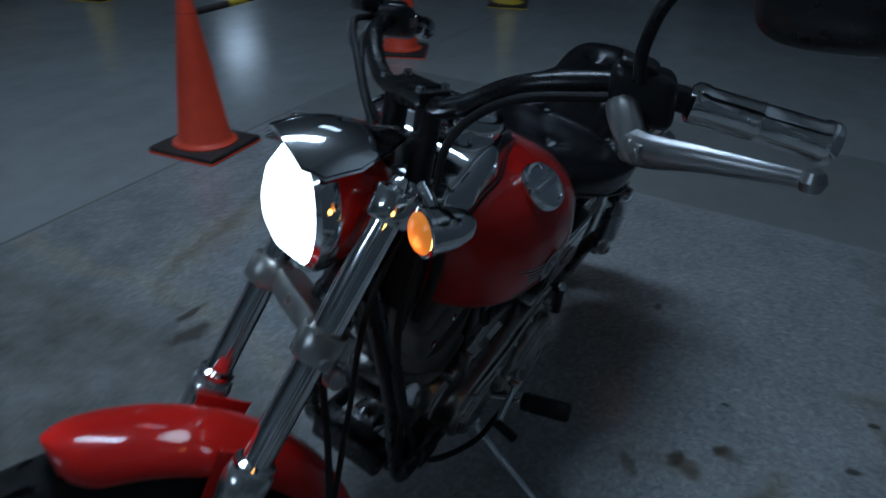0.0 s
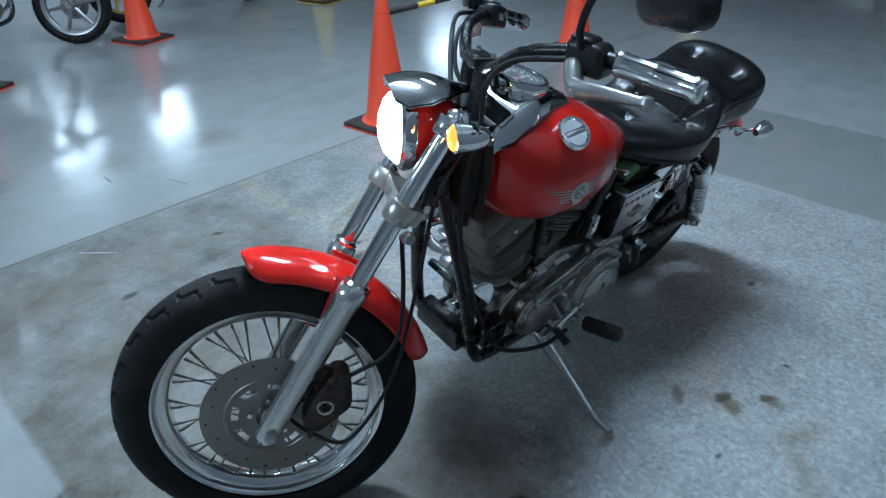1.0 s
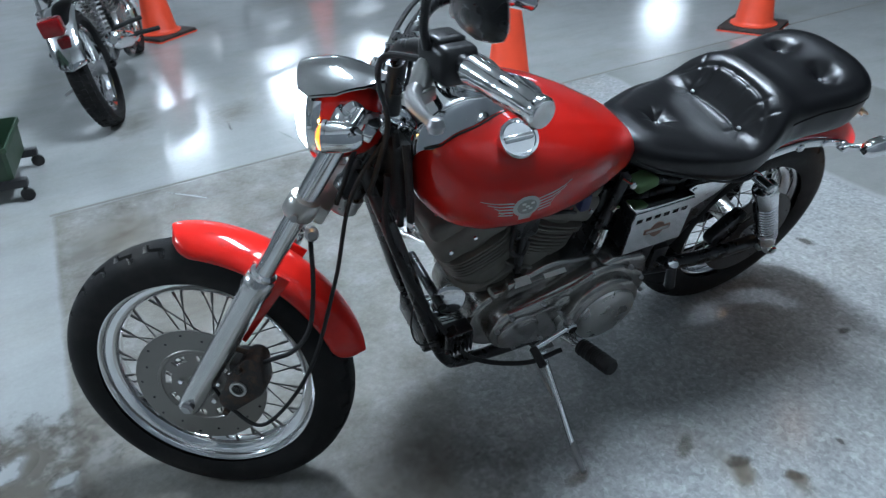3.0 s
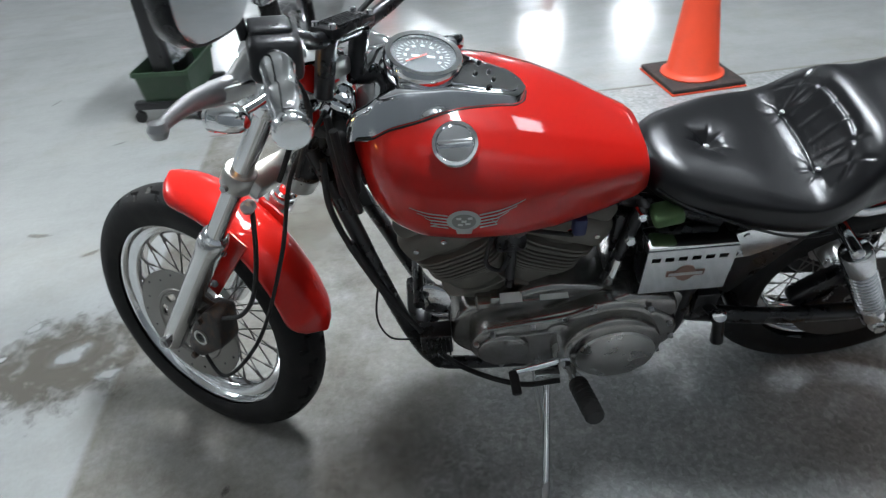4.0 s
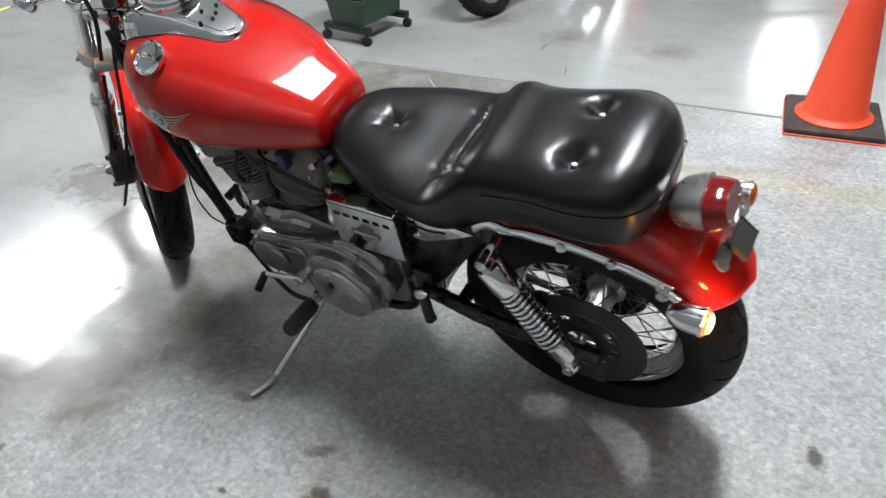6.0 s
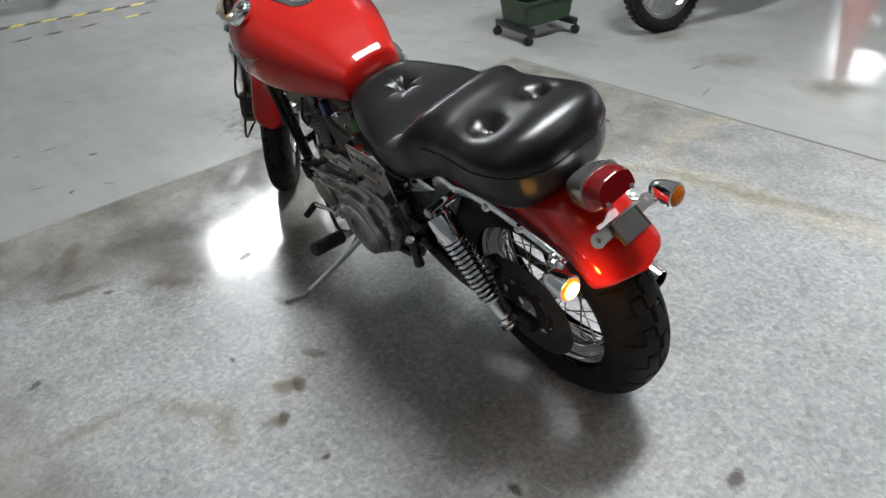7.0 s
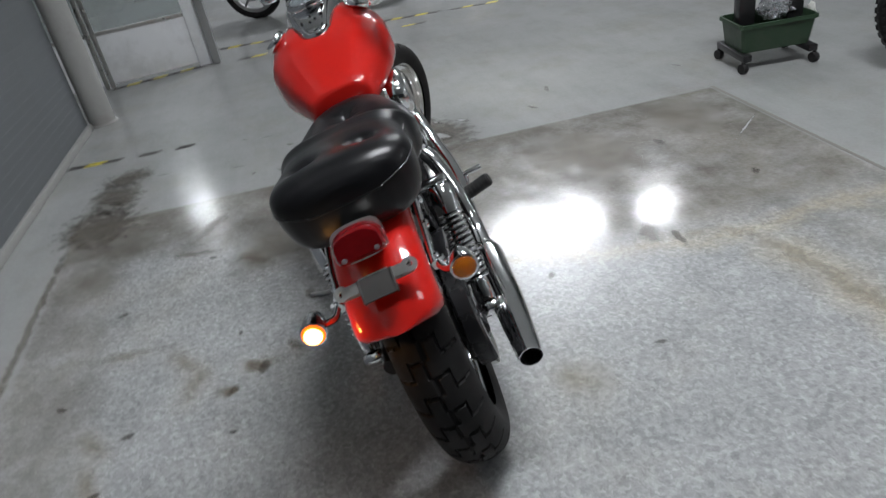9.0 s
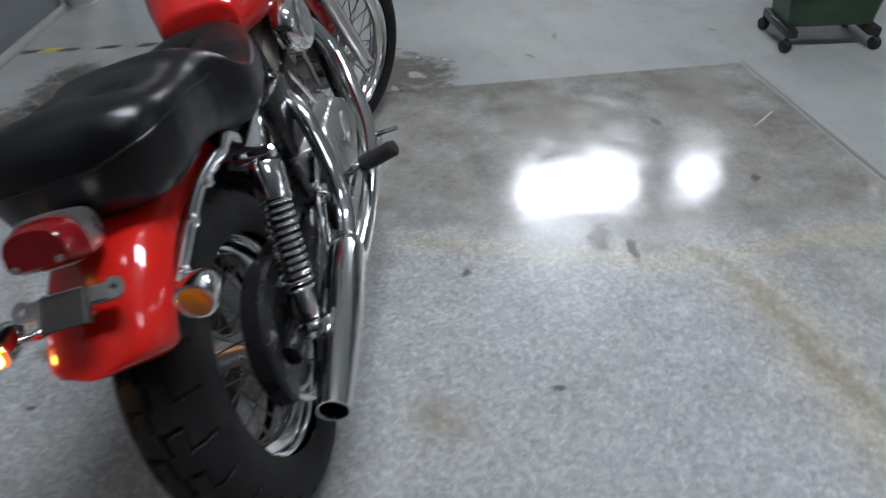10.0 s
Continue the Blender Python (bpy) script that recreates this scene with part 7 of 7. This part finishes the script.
# ---- rolling tray cart ----
def cart(x, y, turn):
    w, d = 0.40, 0.27
    ob = tagged(new("tray_cart"), "dark green rolling tray cart with black posts on casters", "cart")
    ob.matrix_basis = pose(x, y, 0, 0, 0, turn)

    def tray(z, h):
        rows = []
        for zz, s in ((z, 0.90), (z + h, 1.0), (z + h, 1.04), (z + h - 0.02, 1.05), (z + h - 0.022, 0.985), (z + h, 0.965), (z + 0.012, 0.87)):
            rows.append([Vector((sx * w / 2 * s + cx, sy * d / 2 * s + cy, zz)) for sx, sy, cx, cy in ((1, 1, -0.015, 0), (1, 1, 0, -0.015), (1, -1, 0, 0.015), (1, -1, -0.015, 0), (-1, -1, 0.015, 0), (-1, -1, 0, 0.015), (-1, 1, 0, -0.015), (-1, 1, 0.015, 0))])
        return loft(rows)
    part("lower_tray", tray(0.10, 0.15), GREEN_STEEL, ob, "dark green lower tray")
    part("upper_tray", tray(0.62, 0.12), GREEN_STEEL, ob, "dark green upper tray")
    for sx in (-1, 1):
        part("post", box(sx * 0.13 - 0.045, sx * 0.13 + 0.045, -0.035, 0.035, 0.12, 0.64, 0.008), PLASTIC, ob, "black upright")
        part("foot_bar", box(sx * 0.175 - 0.025, sx * 0.175 + 0.025, -0.17, 0.17, 0.062, 0.10, 0.008), PLASTIC, ob)
        for sy in (-1, 1):
            caster = part("caster", joined(lathe([(0.012, -0.016), (0.026, -0.014), (0.028, -0.008), (0.028, 0.008), (0.026, 0.014), (0.012, 0.016)], (sx * 0.19, sy * 0.155, 0.028), (1, 0.3, 0), 24), rod((sx * 0.19, sy * 0.155, 0.035), (sx * 0.19, sy * 0.155, 0.066), 0.010)), RUBBER, ob, "black caster")
    part("base_bar", box(-0.17, 0.17, -0.03, 0.03, 0.066, 0.10, 0.006), PLASTIC, ob)
    return ob


cart(2.04, -2.33, 78)
# crumpled clear bag with small metal things, in the cart's lower tray
bm = bmesh.new()
bmesh.ops.create_icosphere(bm, subdivisions=4, radius=1)
for v in bm.verts:
    k = 1 + 0.28 * noise.noise(v.co * 2.1) + 0.16 * noise.noise(v.co * 5.3)
    v.co *= k
bm.transform(pose(2.03, -2.36, 0.285, 0, 0, 78) @ Matrix.Diagonal((0.090, 0.065, 0.062, 1)))
tagged(part("plastic_bag", bm, BAG, None, smooth=20), "crumpled clear plastic bag in the cart's lower tray", "plastic bag")

# a pale rag hung over the cart's tray
bm = bmesh.new()
bmesh.ops.create_icosphere(bm, subdivisions=4, radius=1)
for v in bm.verts:
    v.co *= 1 + 0.30 * noise.noise(v.co * 1.9 + Vector((3, 1, 2))) + 0.12 * noise.noise(v.co * 6.0)
bm.transform(pose(1.995, -2.562, 0.215, 0, 0, 78) @ Matrix.Diagonal((0.020, 0.040, 0.062, 1)))
tagged(part("rag", bm, LABEL, None, smooth=30), "crumpled off-white rag hung over the cart's tray", "rag")


# ---- parked motorcycles farther off ----
def parked_motorcycle(at, heading, label, body, rim_material, spoked, lean=10, fender=None, right_muffler=True, wheel_r=0.31, steer=0):
    ob = tagged(new("parked_motorcycle"), label, "motorcycle", "parked motorcycles")
    ob.matrix_basis = Matrix.Translation((at[0], at[1], 0)) @ pose(0, 0, 0, 0, 0, heading) @ pose(0, 0, 0, -lean, 0, 0)
    R = wheel_r
    for name, x, half, s in (("rear_wheel", 0.0, 0.055, 0), ("front_wheel", 1.40, 0.045, steer)):
        m = Matrix.Translation((x, 0, R)) @ pose(0, 0, 0, 0, 0, s)
        rim_r = R - 0.075
        rim = part(name, moved(lathe([(rim_r + 0.006, -0.032), (rim_r - 0.006, -0.026), (rim_r - 0.016, 0), (rim_r - 0.006, 0.026), (rim_r + 0.006, 0.032), (rim_r - 0.004, 0.030), (rim_r - 0.024, 0.018), (rim_r - 0.026, -0.018), (rim_r - 0.004, -0.030)], (0, 0, 0), Y, 56, True), m), rim_material, ob, "wheel rim")
        prof = [(rim_r, -half * 0.62), (rim_r + 0.020, -half * 0.95), (rim_r + 0.045, -half), (R - 0.018, -half * 0.82), (R - 0.004, -half * 0.4), (R, 0), (R - 0.004, half * 0.4), (R - 0.018, half * 0.82), (rim_r + 0.045, half), (rim_r + 0.020, half * 0.95), (rim_r, half * 0.62)]
        part("tyre", moved(lathe(prof, (0, 0, 0), Y, 64, True), m), TYRE, rim, "black tyre")
        knobs = []
        for k in range(44):
            a = 2 * math.pi * k / 44
            for yy in (-half * 0.55, 0.0, half * 0.55):
                aa = a + (0.07 if yy == 0 else 0)
                rr = R - (0.007 if yy else 0.0)
                knobs.append(moved(box(-0.013, 0.013, yy - half * 0.2, yy + half * 0.2, -0.004, 0.003, 0), m @ Matrix.Rotation(-aa, 4, "Y") @ Matrix.Translation((0, 0, rr)) ))
        tagged(part("tread", joined(*knobs), TYRE, rim, "", 0), kind="stuff")
        bits = [rod((0, -0.07, 0), (0, 0.07, 0), 0.035, bevel=0.004)]
        if spoked:
            for k in range(32):
                a = 2 * math.pi * k / 32
                la = a + radians(30 if (k // 2) % 2 else -30)
                sy = 1 if k % 2 else -1
                bits.append(rod((0.033 * math.cos(la), 0.03 * sy, 0.033 * math.sin(la)), ((rim_r - 0.015) * math.cos(a), 0.004 * sy, (rim_r - 0.015) * math.sin(a)), 0.002, seg=5))
        else:
            for k in range(6):
                a = 2 * math.pi * k / 6
                bits.append(tube([(0.03 * math.cos(a), 0, 0.03 * math.sin(a)), ((rim_r - 0.018) * math.cos(a + 0.12), 0, (rim_r - 0.018) * math.sin(a + 0.12))], [0.020, 0.013], 8, 2))
        bits.append(lathe([(0.05, 0), (0.115, 0.0), (0.115, 0.004), (0.05, 0.004)], (0, 0.045, 0), Y, 40, True))
        part("hub_and_spokes", moved(joined(*bits), m), rim_material if not spoked else STEEL, rim)
    forks = joined(*[rod((1.40, 0.09 * s, R), (1.40 - 0.34, 0.09 * s, R + 0.60), 0.021, seg=16) for s in (1, -1)], rod((1.075, -0.11, R + 0.57), (1.075, 0.11, R + 0.57), 0.02), rod((1.40, -0.11, R), (1.40, 0.11, R), 0.01))
    part("fork", forks, CHROME, ob, "telescopic fork")
    part("handlebar", tube([(0.88, 0.38, 1.05), (0.98, 0.26, 1.07), (1.04, 0.10, 1.0), (1.04, -0.10, 1.0), (0.98, -0.26, 1.07), (0.88, -0.38, 1.05)], 0.012, 10), BLACK, ob)
    part("headlamp", lathe([(0.0, -0.10), (0.05, -0.09), (0.08, -0.02), (0.085, 0.0), (0.08, 0.01), (0, 0.02)], (1.20, 0, 0.90), (1, 0, 0), 30), CHROME, ob)
    part("frame", joined(tube([(1.05, 0, 0.88), (0.98, 0.05, 0.55), (0.92, 0.10, 0.25), (0.50, 0.11, 0.22), (0.40, 0.10, 0.50), (0.10, 0.10, 0.70)], 0.017, 10), tube([(1.05, 0, 0.88), (0.98, -0.05, 0.55), (0.92, -0.10, 0.25), (0.50, -0.11, 0.22), (0.40, -0.10, 0.50), (0.10, -0.10, 0.70)], 0.017, 10), tube([(0.45, 0.10, 0.32), (0.20, 0.11, 0.31), (0, 0.11, R)], 0.018, 10), tube([(0.45, -0.10, 0.32), (0.20, -0.11, 0.31), (0, -0.11, R)], 0.018, 10)), BLACK, ob, "black frame and swing arm")
    part("engine", joined(slab_of(hull_outline([(0.80, 0.34, 0.10), (0.58, 0.34, 0.11)], 20), -0.13, 0.13, 0.015), *[box(0.70, 0.88, -0.085, 0.085, 0.44 + 0.022 * k, 0.45 + 0.022 * k, 0.003, 1) for k in range(9)], box(0.72, 0.86, -0.07, 0.07, 0.42, 0.66, 0.01)), CASE, ob, "grey engine block")
    part("fuel_tank", loft([[Vector((x, w * math.copysign(abs(math.cos(a)) ** 0.8, math.cos(a)), z + h * math.sin(a))) for a in (2 * math.pi * k / 24 for k in range(24))] for x, w, h, z in ((1.00, 0.05, 0.06, 0.84), (0.94, 0.13, 0.10, 0.84), (0.80, 0.15, 0.11, 0.84), (0.62, 0.11, 0.08, 0.81), (0.55, 0.06, 0.05, 0.79))]), body, ob, "painted fuel tank")
    part("seat", loft([[Vector((x, w * math.copysign(abs(math.cos(a)) ** 0.5, math.cos(a)), z + h * math.sin(a))) for a in (2 * math.pi * k / 24 for k in range(24))] for x, w, h, z in ((0.58, 0.07, 0.04, 0.79), (0.45, 0.12, 0.05, 0.79), (0.15, 0.13, 0.05, 0.80), (-0.15, 0.11, 0.05, 0.82), (-0.20, 0.06, 0.03, 0.82))]), LEATHER, ob, "black seat")
    for s in (1, -1):
        part("shock", joined(rod((0.02, 0.13 * s, R + 0.02), (0.14, 0.13 * s, 0.70), 0.010), tube([aim((0.02, 0.13 * s, R + 0.02), (0.12, 0, 0.38)) @ Vector((0.026 * math.cos(2 * math.pi * i / 10), 0.026 * math.sin(2 * math.pi * i / 10), 0.08 + 0.0024 * i)) for i in range(100)], 0.005, 6, 1, False)), STEEL, ob, "rear shock")
    part("rear_fender", fender_mesh(Vector((0.02, 0, R)), R + 0.055, radians(60), radians(165), 0.075, 0.03, 0, 0.05, 30, 14), fender or body, ob, "rear mudguard", 50)
    part("front_fender", fender_mesh(Vector((1.40, 0, R)), R + 0.04, radians(50), radians(150), 0.06, 0.02, 0.05, 0.05, 30, 12), fender or body, ob, "front mudguard", 50)
    part("tail_lamp", box(-0.34, -0.26, -0.05, 0.05, 0.56, 0.64, 0.012, 3), RED_LENS, ob, "red tail lamp")
    my = -0.17 if right_muffler else 0.17
    part("exhaust", joined(tube([(0.90, my * 0.4, 0.62), (0.98, my * 0.6, 0.50), (0.90, my * 0.8, 0.32), (0.60, my, 0.28), (0.35, my, 0.33)], 0.020, 12), lathe([(0.022, 0), (0.045, 0.04), (0.048, 0.06), (0.048, 0.34), (0.040, 0.40), (0.024, 0.41), (0.024, 0.38), (0, 0.38)], (0.36, my, 0.33), (-1, 0, 0.24), 28)), CHROME, ob, "silver exhaust")
    part("foot_pegs", joined(rod((0.56, -0.32, 0.30), (0.56, 0.32, 0.30), 0.013), rod((0.36, -0.28, 0.42), (0.36, -0.12, 0.40), 0.012)), RUBBER, ob)
    part("side_stand", joined(tube([(0.55, 0.12, 0.24), (0.52, 0.24, 0.12), (0.50, 0.33, 0.075)], 0.010, 8)), STEEL, ob)
    return ob


parked_motorcycle((1.425, -2.83), -107, "small silver motorcycle with spoked wheels and bright exhaust", SILVER, CHROME, True, 8, CHROME, True, 0.30, 0)
parked_motorcycle((0.95, -5.75), 160, "dark motorcycle with cast wheels, parked at the hall's side", BLACK, STEEL, False, 9, BLACK, False, 0.31, -25)
parked_motorcycle((-1.05, -5.75), 178, "black motorcycle with gold wheels, parked at the hall's side", BLACK, GOLD, False, 8, BLACK, False, 0.31)
parked_motorcycle((6.35, -1.05), 70, "black motorcycle parked behind the floor tape", BLACK, STEEL, False, 9, BLACK, True, 0.31)
parked_motorcycle((6.55, -2.9), 75, "dark motorcycle parked behind the floor tape", BLACK, CHROME, True, 9, BLACK, True, 0.31)


# ---- the parked car at the far end ----
def parked_car(x, y, turn):
    ob = tagged(new("car"), "dark blue car parked at the far end of the hall", "car")
    ob.matrix_basis = pose(x, y, 0, 0, 0, turn)
    rows = []
    for xx, w, low, mid, top in ((-2.1, 0.60, 0.35, 0.55, 0.75), (-2.0, 0.80, 0.24, 0.60, 0.92), (-1.4, 0.86, 0.20, 0.62, 1.00), (-0.9, 0.87, 0.20, 0.62, 1.40), (0.4, 0.87, 0.20, 0.62, 1.42), (1.1, 0.86, 0.20, 0.62, 0.98), (1.9, 0.80, 0.22, 0.56, 0.82), (2.1, 0.62, 0.34, 0.50, 0.66)):
        cab = 0.62 if top > 1.2 else 0.86
        rows.append([Vector((xx, w * s, z)) for s, z in ((0.9, low), (1.0, low + 0.08), (1.0, mid), (0.97, 0.85 if top > 0.85 else top - 0.04), (cab, top - 0.03), (cab * 0.85, top), (-cab * 0.85, top), (-cab, top - 0.03), (-0.97, 0.85 if top > 0.85 else top - 0.04), (-1.0, mid), (-1.0, low + 0.08), (-0.9, low))])
    part("body", loft(rows), BLUE_BODY, ob, "dark blue painted body", 40)
    for s in (1, -1):
        part("sill", box(-1.0, 1.0, s * 0.87 - 0.01, s * 0.87 + 0.012, 0.20, 0.27, 0.006), ALLOY, ob, "pale sill strip")
        part("side_window", slab_of([(-0.85, 0.92), (-0.72, 1.30), (0.36, 1.32), (0.85, 0.94)], s * 0.80, s * 0.845, 0.004), DIAL, ob, "dark side window")
        for xx in (-1.30, 1.30):
            w = part("wheel", lathe([(0.10, -0.09), (0.20, -0.10), (0.29, -0.09), (0.315, -0.06), (0.315, 0.06), (0.29, 0.09), (0.20, 0.10), (0.10, 0.09)], (xx, s * 0.80, 0.315), Y, 40), TYRE, ob, "black tyre")
            part("rim", joined(lathe([(0.20, 0), (0.205, 0.01), (0.19, 0.015), (0.17, 0.0)], (xx, s * 0.895, 0.315), Y * s, 36, True), *[rod((xx, s * 0.895, 0.315), (xx + 0.18 * math.cos(a), s * 0.895, 0.315 + 0.18 * math.sin(a)), 0.02, seg=8) for a in (2 * math.pi * k / 7 for k in range(7))]), ALLOY, w, "alloy rim")
    return ob


parked_car(-8.2, -1.3, 80)
